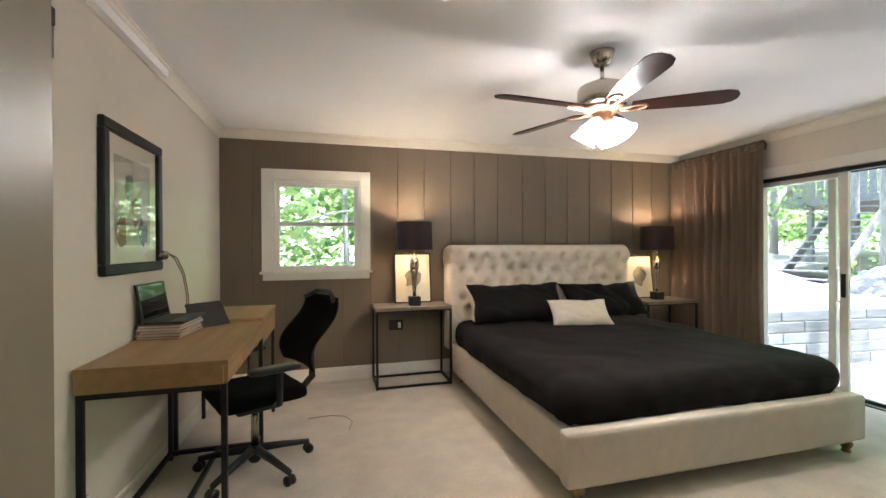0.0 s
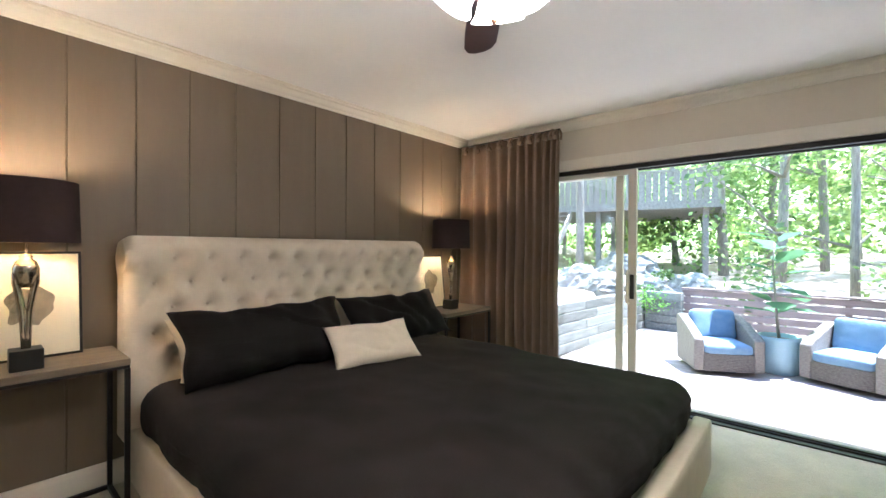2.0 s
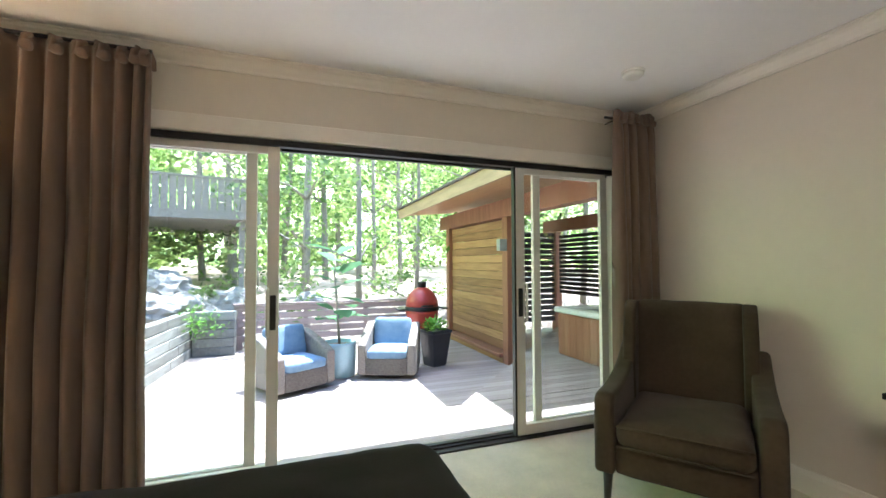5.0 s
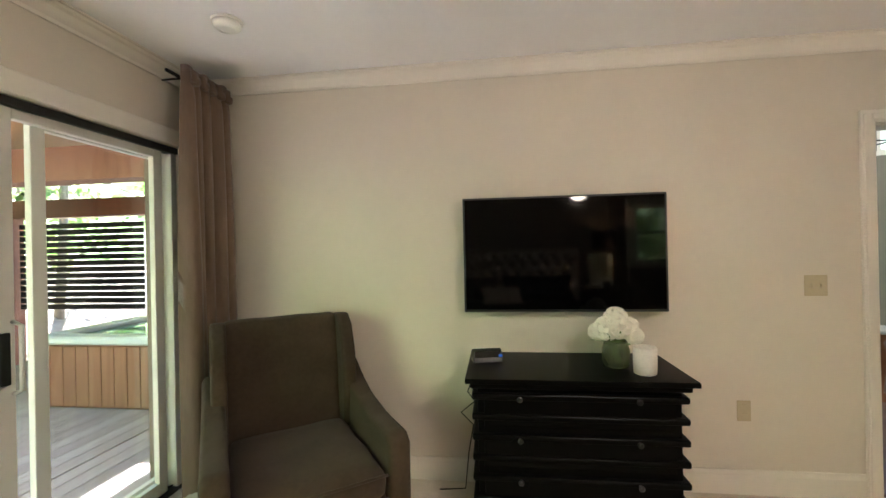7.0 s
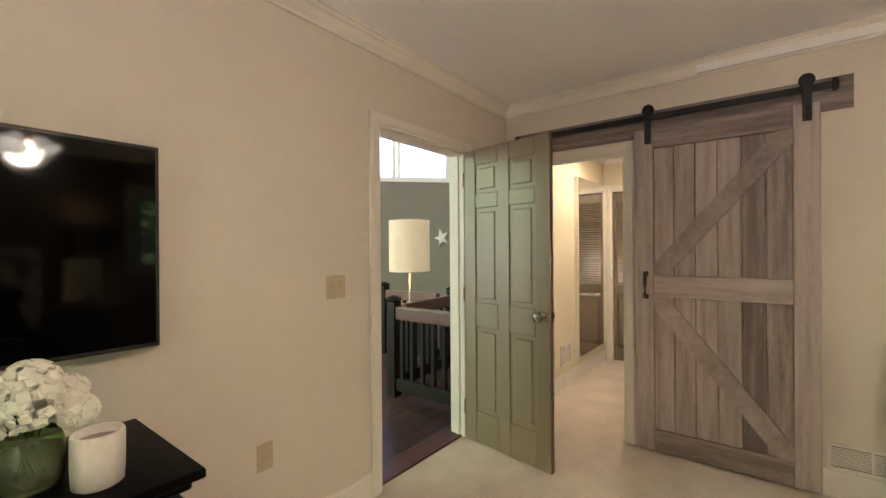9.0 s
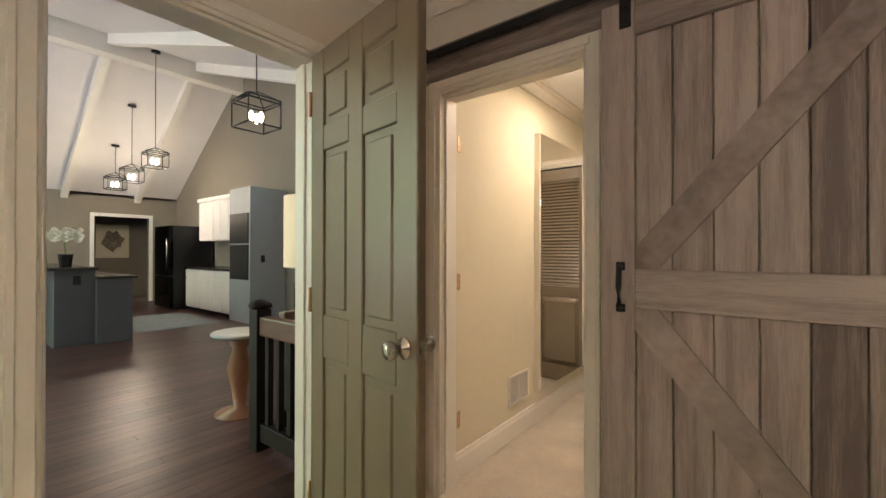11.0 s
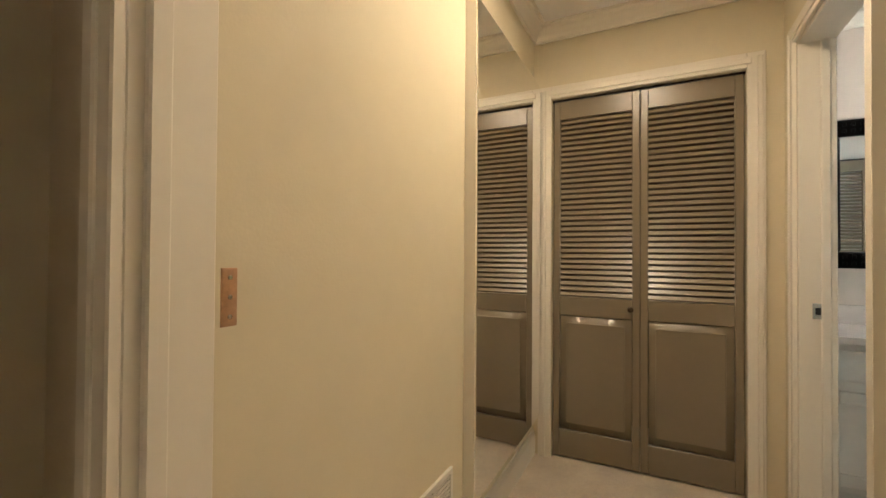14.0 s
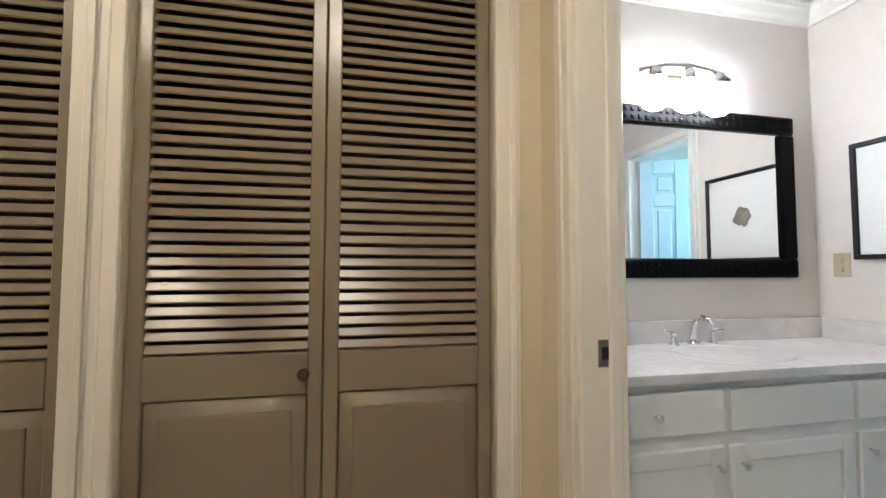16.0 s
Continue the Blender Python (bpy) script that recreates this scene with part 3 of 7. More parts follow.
for xx in (bx0 + 0.08, bx1 - 0.08):
    for yy in (byf + 0.06, 4.5):
        lathe("leg", [(0.022, 0), (0.028, 0.008), (0.02, 0.02), (0.034, 0.045), (0.038, 0.06), (0.024, 0.075), (0.04, 0.085), (0.04, 0.095)], WOODLEG, bed, pose(xx, yy, 0), 20, label="turned light wooden foot")
box("slat_base", (bx0 + 0.08, byf + 0.09, 0.22), (bx1 - 0.08, 4.66, 0.30), LINEN, bed)
hx0, hx1 = 1.315, 3.545
bm = bmesh.new()
prof = []
for k in range(15):
    prof.append((4.645 + 0.02 * (k / 14), 0.30 + (1.19 - 0.30) * k / 14))
cx, cz, rr = 4.735, 1.275, 0.115
for k in range(1, 15):
    a = radians(210 - k * 17)
    prof.append((cx + rr * math.cos(a) * 1.0, cz + rr * math.sin(a)))
prof.append((4.80, 1.15))
prof.append((4.80, 0.30))
ROWS_T = [(1.265, 0.0), (1.125, 0.5), (0.985, 0.0), (0.845, 0.5), (0.705, 0.0)]
NB = 12
pitch_t = (hx1 - hx0 - 0.02) / NB
buttons = []
for z, off in ROWS_T:
    for k in range(NB):
        xx = hx0 + 0.01 + pitch_t * (k + 0.25 + off * 1.0)
        if hx0 + 0.09 < xx < hx1 - 0.09:
            buttons.append((xx, z))
nu = 190
cols = []
dense = []
for (ya, za), (yb, zb) in zip(prof, prof[1:]):
    steps = max(1, int(math.hypot(yb - ya, zb - za) / 0.012)) if za > 0.6 or zb > 0.6 else 4
    for s in range(steps):
        dense.append((ya + (yb - ya) * s / steps, za + (zb - za) * s / steps))
dense.append(prof[-1])
for i in range(nu + 1):
    x = hx0 + (hx1 - hx0) * i / nu
    col = []
    for (y, z) in dense:
        dep = 0.0
        if y < 4.72 and z > 0.6:
            for bxx, bz in buttons:
                d2 = (x - bxx) ** 2 + (z - bz) ** 2
                if d2 < 0.02:
                    dep = max(dep, 0.10 * math.exp(-(math.sqrt(d2) / 0.036) ** 1.25))
            for sg in (-1, 1):
                # diagonal folds between the buttons
                q = ((x - hx0 - 0.01) / pitch_t - 0.25 + sg * (z - 1.265) / 0.28) % 1.0
                q = min(q, 1 - q) * pitch_t
                dep = max(dep, 0.012 * math.exp(-q / 0.016))
        edge = min(x - hx0, hx1 - x)
        rnd = max(0, 1 - edge / 0.05)
        col.append(bm.verts.new((x, y + dep + rnd * rnd * 0.03, z - rnd * rnd * 0.03 * (1 if z > 1.3 else 0))))
    cols.append(col)
for p, q in zip(cols, cols[1:]):
    for k in range(len(dense) - 1):
        f = bm.faces.new((p[k], q[k], q[k + 1], p[k + 1]))
        f.smooth = True
bm.faces.new(cols[0])
bm.faces.new(list(reversed(cols[-1])))
bmesh.ops.recalc_face_normals(bm, faces=bm.faces)
hb = mesh_obj("headboard", bm, LINEN, bed, "button-tufted cream headboard rolled at the top")
bt = bmesh.new()
add_lathe(bt, [(0.011, 0), (0.010, 0.005), (0.004, 0.009)], 10)
bt_me = bpy.data.meshes.new("button")
bt.to_mesh(bt_me)
bt.free()
bt_me.materials.append(LINEN)
for bxx, bz in buttons:
    if bz > 0.8:
        o = new("button", bt_me)
        o.parent = hb
        yb = 4.652 if bz < 1.2 else cx - math.sqrt(max(0.001, rr ** 2 - (bz - cz) ** 2))
        o.matrix_local = pose(bxx, yb + 0.088, bz, 90)
for xx in (hx0, hx1):
    for k in range(16):
        z = 0.40 + k * 0.05
        o = new("nail_head", bt_me)
        o.parent = hb
        o.matrix_local = pose(xx + (0.004 if xx < 2 else -0.004), 4.70, z, 0, -90 if xx < 2 else 90) @ Matrix.Diagonal((0.6, 0.6, 0.6, 1))
mattress = soft("mattress", (bx0 + 0.09, byf + 0.11, 0.30), (bx1 - 0.09, 4.66, 0.54), 0.05, WHITECL, bed, n=6)
# the duvet lies tucked inside the rails
duv = bmesh.new()
add_soft(duv, (bx0 + 0.015, byf + 0.075, 0.33), (bx1 - 0.01, 4.62, 0.605), 0.14, 46, wob=0.014, freq=2.6, seed=3.1)
for v in duv.verts:
    if v.co.z > 0.5:
        v.co.z += 0.006 * noise.noise(Vector((v.co.x * 5, v.co.y * 2, 1.0))) + 0.004 * noise.noise(Vector((v.co.x * 13, v.co.y * 9, 4.0)))
        v.co.z += 0.02 * max(0, (v.co.y - 3.9) / 0.6)
    else:
        v.co.y += 0.012 * noise.noise(Vector((v.co.x * 11, 0, v.co.z * 3)))
        v.co.x += 0.012 * noise.noise(Vector((0, v.co.y * 11, v.co.z * 3 + 5)))
duvet = tagged(mesh_obj("duvet", duv, DUVET), "charcoal duvet spread smooth over the bed", "duvet")
p1 = tagged(pillow_mesh("pillow", 1.06, 0.46, 0.20, STRIPE, None, pose(1.99, 4.40, 0.80, -36, 0, 1), seed=1.0, wob=0.032), "dark charcoal striped sham pillow propped against the headboard", "pillow", "pillows on the bed")
p2 = tagged(pillow_mesh("pillow", 0.98, 0.44, 0.19, STRIPE, None, pose(3.03, 4.44, 0.79, -38, 0, -2), seed=5.0, wob=0.032), "dark charcoal striped sham pillow propped against the headboard", "pillow", "pillows on the bed")
p3 = tagged(pillow_mesh("pillow", 0.90, 0.42, 0.14, WHITECL, None, pose(1.93, 4.52, 0.75, -30, 0, 1), seed=9.0), "cream pillow standing behind the dark sham", "pillow", "pillows on the bed")
p4 = tagged(pillow_mesh("cushion", 0.60, 0.33, 0.14, WHITECL, None, pose(2.52, 4.12, 0.715, -48, 0, -13), seed=12.0, pinch=0.07), "small oblong cream knitted cushion lying against the pillows", "cushion")

# ---- nightstands ----
NSTOP = mat("grey_oak_top", (0.17, 0.135, 0.10), 0.5, var=0.3, scale=3, stretch=(1, 9, 9), bump=0.1, bscale=40)


def nightstand(x0, x1, y0, y1, top):
    ns = tagged(empty("nightstand", pose((x0 + x1) / 2, (y0 + y1) / 2, 0)), "open black steel frame nightstand with a grey wooden top", "nightstand", "nightstands beside the bed")
    w, d, b = (x1 - x0) / 2, (y1 - y0) / 2, 0.011
    box("tabletop", (-w, -d, top - 0.032), (w, d, top), NSTOP, ns, bevel=0.003)
    box("top_frame", (-w + 0.002, -d + 0.002, top - 0.048), (w - 0.002, d - 0.002, top - 0.0325), BLACKIRON, ns, bevel=0.002)
    for sx in (-1, 1):
        for sy in (-1, 1):
            cx_, cy_ = sx * (w - b), sy * (d - b)
            box("leg", (cx_ - b, cy_ - b, 0), (cx_ + b, cy_ + b, top - 0.0485), BLACKIRON, ns, bevel=0.002)
    for sy in (-1, 1):
        box("lower_rail", (-w + 2 * b, sy * (d - b) - b, 0.004), (w - 2 * b, sy * (d - b) + b, 0.026), BLACKIRON, ns, bevel=0.002)
    for sx in (-1, 1):
        box("lower_rail", (sx * (w - b) - b, -d + 2 * b, 0.004), (sx * (w - b) + b, d - 2 * b, 0.026), BLACKIRON, ns, bevel=0.002)
    return ns


nightstand(0.545, 1.30, 4.47, 4.87, 0.785)
nightstand(3.60, 4.29, 4.42, 4.84, 0.735)

SHADE = mat("shade_plum", (0.028, 0.013, 0.013), 0.85, var=0.15, scale=40, bump=0.2, bscale=300)
SHADE_IN = mat("shade_lining", (0.55, 0.4, 0.22), 0.8, var=0.05)
SILVER = mat("aged_silver", (0.55, 0.50, 0.42), 0.22, 1.0, var=0.25, scale=25, bump=0.15, bscale=30)


def table_lamp(x, y, z, top):
    tl = tagged(empty("table_lamp", pose(x, y, z)), "sculpted silver table lamp with a dark plum drum shade, lit", "table lamp", "lamps on the nightstands")
    hh = top - z
    box("base", (-0.055, -0.055, 0), (0.055, 0.055, 0.09), BLACKPL, tl, bevel=0.004, label="black block base")
    bm = bmesh.new()
    # two limbs twist upward from the block and meet in a rounded body
    for sgn in (-1, 1):
        pts = [(sgn * 0.006, 0, 0.09), (sgn * 0.008, 0.004, 0.17), (sgn * 0.011, 0.006 * sgn, 0.25), (sgn * 0.022, 0.008, 0.33), (sgn * 0.032, 0.004, 0.385), (sgn * 0.03, 0, 0.43), (0, 0, 0.475)]
        add_tube(bm, pts, 0.011, 10, 0.017)
    add_lathe(bm, [(0.012, 0.36), (0.03, 0.385), (0.043, 0.42), (0.046, 0.445), (0.036, 0.475), (0.02, 0.49), (0.024, 0.50), (0.012, 0.512)], 20)
    bmesh.ops.recalc_face_normals(bm, faces=bm.faces)
    mesh_obj("body", bm, SILVER, tl)
    tube("stem", [(0, 0, 0.50), (0, 0, hh - 0.02)], 0.006, NICKEL, tl)
    lathe("bulb", [(0.012, hh - 0.20), (0.03, hh - 0.16), (0.032, hh - 0.135), (0.016, hh - 0.10)], mat("lamp_bulb", (1, 0.9, 0.7), 0.4, var=0, emit=(1, 0.72, 0.38), estr=9), tl, n=16)
    r0, r1 = 0.186, 0.178
    shd = lathe("shade", [(r0, hh - 0.275), (r1, hh)], SHADE, tl, n=40, cap=False)
    lathe("lining", [(r1 - 0.004, hh - 0.001), (r0 - 0.004, hh - 0.274)], SHADE_IN, shd, n=40, cap=False)
    for k in range(3):
        a = k * 2 * math.pi / 3
        tube("spider", [(0, 0, hh - 0.015), ((r1 - 0.004) * math.cos(a), (r1 - 0.004) * math.sin(a), hh - 0.012)], 0.002, NICKEL, tl, n=6)
    lamp("lamp_light", "POINT", pose(x, y, z + hh - 0.09), 4.1, (1, 0.72, 0.42), 0.03)
    return tl


table_lamp(0.945, 4.60, 0.785, 1.62)
table_lamp(3.895, 4.62, 0.735, 1.60)

PAPER = mat("art_paper", (0.72, 0.66, 0.52), 0.6, var=0.04, scale=4)
INK = mat("ink_wash", (0.22, 0.19, 0.14), 0.8, var=0.5, scale=14)


def blot(name, m, r, material, parent, seed, n=40):
    """A flat uneven brush blot."""
    bm = bmesh.new()
    bm.faces.new([bm.verts.new(m @ Vector(((r * (1 + 0.5 * noise.noise(Vector((math.cos(2 * math.pi * k / n) * 1.6 + seed, math.sin(2 * math.pi * k / n) * 1.6, 0)))) * math.cos(2 * math.pi * k / n), 0, r * 1.25 * (1 + 0.5 * noise.noise(Vector((math.cos(2 * math.pi * k / n) * 1.6, seed, math.sin(2 * math.pi * k / n) * 1.6)))) * math.sin(2 * math.pi * k / n))))) for k in range(n)])
    return mesh_obj(name, bm, material, parent)


def leaning_art(x0, x1, z0, h, y):
    w = x1 - x0
    art = tagged(empty("framed_print", pose(x0, y, z0 + 0.002, -7)), "small ink print in a thin dark frame leaning behind the lamp", "picture", "prints on the nightstands")
    boxes("frame", [((0, 0, 0), (w, 0.02, 0.012)), ((0, 0, h - 0.012), (w, 0.02, h)), ((0, 0, 0.012), (0.012, 0.02, h - 0.012)), ((w - 0.012, 0, 0.012), (w, 0.02, h - 0.012))], BLACKIRON, art, bevel=0.002)
    box("print", (0.011, 0.004, 0.011), (w - 0.011, 0.012, h - 0.011), PAPER, art, bevel=0)
    blot("blot", pose(w * 0.5, 0.0035, h * 0.50), 0.085, INK, art, x0)
    g = box("glazing", (0.012, 0.0015, 0.012), (w - 0.012, 0.0028, h - 0.012), GLASS, art, bevel=0)
    g.visible_shadow = False


leaning_art(0.775, 1.165, 0.785, 0.52, 4.78)
leaning_art(3.60, 3.98, 0.735, 0.52, 4.755)

# ---- ceiling fan ----
FANBL = mat("fan_blade_walnut", (0.030, 0.012, 0.009), 0.28, var=0.35, scale=3, stretch=(1, 10, 10), spec=0.5)
FROST = mat("frosted_shade", (0.95, 0.93, 0.88), 0.5, var=0, emit=(1, 0.88, 0.70), estr=2.2)
fcx, fcy = 1.703, 2.622
fan = tagged(empty("ceiling_fan", pose(fcx, fcy, 0)), "brushed nickel ceiling fan with five dark blades and lit bell shades", "ceiling fan")
lathe("canopy", [(0.022, 2.435), (0.045, 2.445), (0.06, 2.475), (0.066, 2.50), (0.072, 2.52)], NICKEL, fan, n=32)
tube("downrod", [(0, 0, 2.32), (0, 0, 2.44)], 0.012, NICKEL, fan, 12)
motor = lathe("motor_housing", [(0.05, 2.175), (0.09, 2.18), (0.135, 2.20), (0.142, 2.215), (0.142, 2.295), (0.135, 2.31), (0.08, 2.335), (0.03, 2.345)], NICKEL, fan, n=40)
ring = lathe("vented_ring", [(0.04, 2.155), (0.085, 2.158), (0.115, 2.178), (0.118, 2.19)], BRASS, fan, n=40)
for k in range(16):
    a = 2 * math.pi * k / 16
    box("vent_slot", (0.085, -0.008, -0.003), (0.112, 0.008, 0.003), BLACKIRON, ring, m=pose(0, 0, 2.170, 0, 0, math.degrees(a)) @ pose(0, 0, 0, 0, -32, 0))
for k in range(5):
    a = 39.7 + 72 * k
    m = pose(0, 0, 2.185, 0, 0, a)
    bm = bmesh.new()
    outl = [(0.16, -0.045), (0.30, -0.058), (0.52, -0.068), (0.635, -0.068), (0.68, -0.052), (0.70, -0.02), (0.70, 0.02), (0.68, 0.052), (0.635, 0.068), (0.52, 0.068), (0.30, 0.058), (0.16, 0.045)]
    add_prism(bm, outl, "z", -0.004, 0.004)
    bmesh.ops.transform(bm, matrix=m @ pose(0, 0, 0, -12, 0, 0), verts=bm.verts)
    bl = mesh_obj("blade", bm, FANBL, fan)
    bm = bmesh.new()
    add_tube(bm, [(0.09, 0, -0.012), (0.13, 0.018, -0.016), (0.19, 0.03, -0.010), (0.235, 0.018, -0.008), (0.245, 0, -0.008), (0.235, -0.018, -0.008), (0.19, -0.03, -0.014), (0.13, -0.018, -0.018), (0.09, 0, -0.014)], 0.007, 8)
    bmesh.ops.transform(bm, matrix=m @ pose(0, 0, 0, -12, 0, 0), verts=bm.verts)
    mesh_obj("blade_iron", bm, BRASS, fan)
kit = lathe("light_kit", [(0.02, 2.07), (0.045, 2.075), (0.055, 2.10), (0.05, 2.14), (0.06, 2.156)], BRASS, fan, n=28)
for k in range(4):
    a = 30 + 90 * k
    m = pose(0, 0, 2.122, 0, 0, a) @ pose(0.05, 0, 0, 0, 145, 0)
    bm = bmesh.new()
    add_lathe(bm, [(0.026, 0.03), (0.035, 0.04), (0.046, 0.06), (0.056, 0.09), (0.064, 0.116), (0.079, 0.136), (0.076, 0.1355), (0.060, 0.112), (0.05, 0.085)], 28, m, cap=False)
    mesh_obj("shade", bm, FROST, fan)
    lathe("socket", [(0.012, 0), (0.02, 0.01), (0.024, 0.035)], BRASS, fan, m, 16)
ch = tube("pull_chain", [(0.0, 0.0, 2.07), (0.0, 0.0, 1.965)], 0.0018, BRASS, fan, 6)
lathe("pull_bob", [(0.002, 1.93), (0.008, 1.936), (0.010, 1.945), (0.004, 1.962), (0.002, 1.967)], BRASS, ch, n=12)
lamp("fan_light", "POINT", pose(fcx, fcy, 2.0), 13.0, (1, 0.80, 0.58), 0.09)

# ---- curtains ----
CURT = mat("taupe_linen_curtain", (0.165, 0.115, 0.082), 0.9, var=0.14, scale=3, bump=0.3, bscale=380, sheen=0.2, stretch=(3, 3, 0.6), spec=0.1)
ROD = BLACKIRON


def curtain(ya, yb, x, zb, zt, folds, amp, seed, label, gather=1.0):
    cu = tagged(empty("curtain", pose(x, 0, 0)), label, "curtain", "curtains at the sliding door")
    bm = bmesh.new()
    ny, nz = folds * 12, 30
    rows = {}
    for side in (0, 1):
        for j in range(nz + 1):
            z = zb + (zt - zb) * j / nz
            s = j / nz
            for i in range(ny + 1):
                u = i / ny
                ph = folds * 2 * math.pi * (u + 0.02 * math.sin(9 * u + seed)) + 0.35 * noise.noise(Vector((u * 4, s * 2.2, seed)))
                am = amp * (0.65 + 0.5 * noise.noise(Vector((u * 7 + seed, s * 0.9, 0)))) * (1.1 - 0.45 * s)
                if s > 0.94:
                    am *= 0.75
                xx = am * math.sin(ph) + 0.25 * am * math.sin(2 * ph + seed) + side * 0.004
                yy = ya + (yb - ya) * u ** gather + 0.3 * am * math.cos(ph) + 0.015 * noise.noise(Vector((u * 3, s * 3, seed + 9)))
                zz = z + (0.012 * math.sin(ph * 0.5 + seed) if j == nz else 0)
                rows[side, j, i] = bm.verts.new((xx, yy, zz))
    for side in (0, 1):
        for j in range(nz):
            for i in range(ny):
                f = bm.faces.new((rows[side, j, i], rows[side, j, i + 1], rows[side, j + 1, i + 1], rows[side, j + 1, i]))
                f.smooth = True
    for j in range(nz):
        for i in (0, ny):
            bm.faces.new((rows[0, j, i], rows[1, j, i], rows[1, j + 1, i], rows[0, j + 1, i]))
    for i in range(ny):
        bm.faces.new((rows[0, nz, i], rows[1, nz, i], rows[1, nz, i + 1], rows[0, nz, i + 1]))
    bmesh.ops.recalc_face_normals(bm, faces=bm.faces)
    mesh_obj("cloth", bm, CURT, cu)
    for k in range(folds):
        yk = ya + (yb - ya) * ((k + 0.5) / folds) ** gather
        bm = bmesh.new()
        add_tube(bm, [(0.028, yk - 0.02, zt - 0.09), (0.05, yk - 0.012, zt - 0.03), (0.03, yk, zt + 0.006), (-0.004, yk + 0.004, zt - 0.008), (-0.045, yk + 0.012, zt - 0.03), (-0.048, yk + 0.02, zt - 0.09)], 0.012, 8, 0.016)
        add_soft(bm, (-0.065, yk - 0.022, zt - 0.10), (-0.02, yk + 0.03, zt - 0.05), 0.02, 3, wob=0.006, freq=30, seed=k)
        mesh_obj("tie", bm, CURT, cu)
    return cu


curtain(3.74, 4.87, 4.385, 0.015, 2.435, 11, 0.07, 1.3, "taupe linen curtain with tied tops, drawn to the corner", 1.6)
cr = curtain(0.35, 0.72, 4.29, 0.02, 2.45, 5, 0.10, 4.7, "taupe linen curtain gathered beside the armchair, hem pooled on the carpet")
bm = bmesh.new()
add_soft(bm, (-0.10, 0.42, 0.004), (0.06, 0.78, 0.10), 0.04, 9, wob=0.03, freq=14, seed=2)
mesh_obj("pooled_hem", bm, mat("curtain_lining", (0.42, 0.38, 0.30), 0.9, var=0.1, scale=9), cr, "pale lining showing at the hem")
crod = tagged(empty("curtain_rod", pose(4.38, 0, 2.43)), "slim black curtain rod under the crown moulding", "curtain rod")
tube("rod", [(0, 3.73, 0), (0, 4.89, 0)], 0.010, ROD, crod, 12)
tube("rod", [(0, 0.31, 0), (0, 0.74, 0)], 0.010, ROD, crod, 12)
for yy in (3.80, 4.86, 0.34, 0.62):
    tube("bracket", [(0, yy, 0), (0.128, yy, 0.0)], 0.006, ROD, crod)

# ---- television, dresser and what stands on it ----
SCREEN = mat("tv_glass", (0.0012, 0.0012, 0.0012), 0.05, var=0, spec=0.18)
tv = tagged(empty("television", pose(2.222, Y0, 1.368)), "wide flat black television on a wall mount", "television")
box("bezel", (-0.562, 0.075, -0.33), (0.562, 0.112, 0.33), BLACKPL, tv, bevel=0.006, label="glossy black bezel")
box("screen", (-0.55, 0.1115, -0.315), (0.55, 0.1135, 0.318), SCREEN, tv, bevel=0)
box("back_case", (-0.40, 0.045, -0.25), (0.40, 0.075, 0.20), BLACKPL, tv, bevel=0.01)
box("wall_mount", (-0.20, 0.0, -0.18), (0.20, 0.045, 0.12), BLACKIRON, tv, bevel=0.003)
box("maker_badge", (-0.022, 0.1125, -0.3265), (0.022, 0.1135, -0.321), NICKEL, tv, bevel=0)

EBONY = mat("ebony_lacquer", (0.0026, 0.0024, 0.0022), 0.34, var=0.2, scale=5, spec=0.06)
PEWTER = mat("dark_pewter", (0.10, 0.095, 0.085), 0.4, 0.9, var=0.2, scale=25)
dresser = tagged(empty("dresser", pose(2.23, Y0 + 0.02, 0)), "black lacquered dresser with rounded ribbed mouldings and three drawers", "dresser")
dw, dd = 0.47, 0.47
box("carcase", (-dw, 0, 0.10), (dw, dd, 0.73), EBONY, dresser, bevel=0.006)
box("top", (-dw - 0.058, -0.005, 0.762), (dw + 0.058, dd + 0.065, 0.787), EBONY, dresser, bevel=0.006, seg=3)
box("top_moulding", (-dw - 0.035, 0, 0.732), (dw + 0.035, dd + 0.04, 0.7618), EBONY, dresser, bevel=0.012, seg=3)
zr = 0.695
while zr > 0.12:
    bm = bmesh.new()
    add_box(bm, (-dw - 0.028, 0, zr - 0.02), (dw + 0.028, dd + 0.028, zr + 0.012), 0.013, 4)
    mesh_obj("moulding", bm, EBONY, dresser)
    zr -= 0.098
for k in range(3):
    z0 = 0.125 + k * 0.196
    df = box("drawer_front", (-dw + 0.03, dd, z0 + 0.03), (dw - 0.03, dd + 0.018, z0 + 0.17), EBONY, dresser, bevel=0.006)
    for xk in (-0.27, 0.27):
        lathe("knob", [(0.006, 0), (0.006, 0.012), (0.013, 0.018), (0.014, 0.024), (0.008, 0.03)], PEWTER, df, pose(xk, dd + 0.028, z0 + 0.172, -90), 16, label="small pewter knob")
for sx in (-1, 1):
    for yy in (0.04, dd - 0.02):
        lathe("foot", [(0.03, 0), (0.045, 0.02), (0.05, 0.05), (0.035, 0.08), (0.045, 0.10)], EBONY, dresser, pose(sx * (dw - 0.03), yy, 0), 20)

clock = tagged(empty("alarm_clock", pose(2.66, 0.52, 0.787, 0, 0, 12)), "small black wedge-shaped clock radio on the dresser", "clock radio")
prism("body", [(-0.045, 0), (0.05, 0), (0.03, 0.062), (0.0, 0.07), (-0.045, 0.05)], "x", -0.08, 0.08, BLACKPL, clock, bevel=0.008)
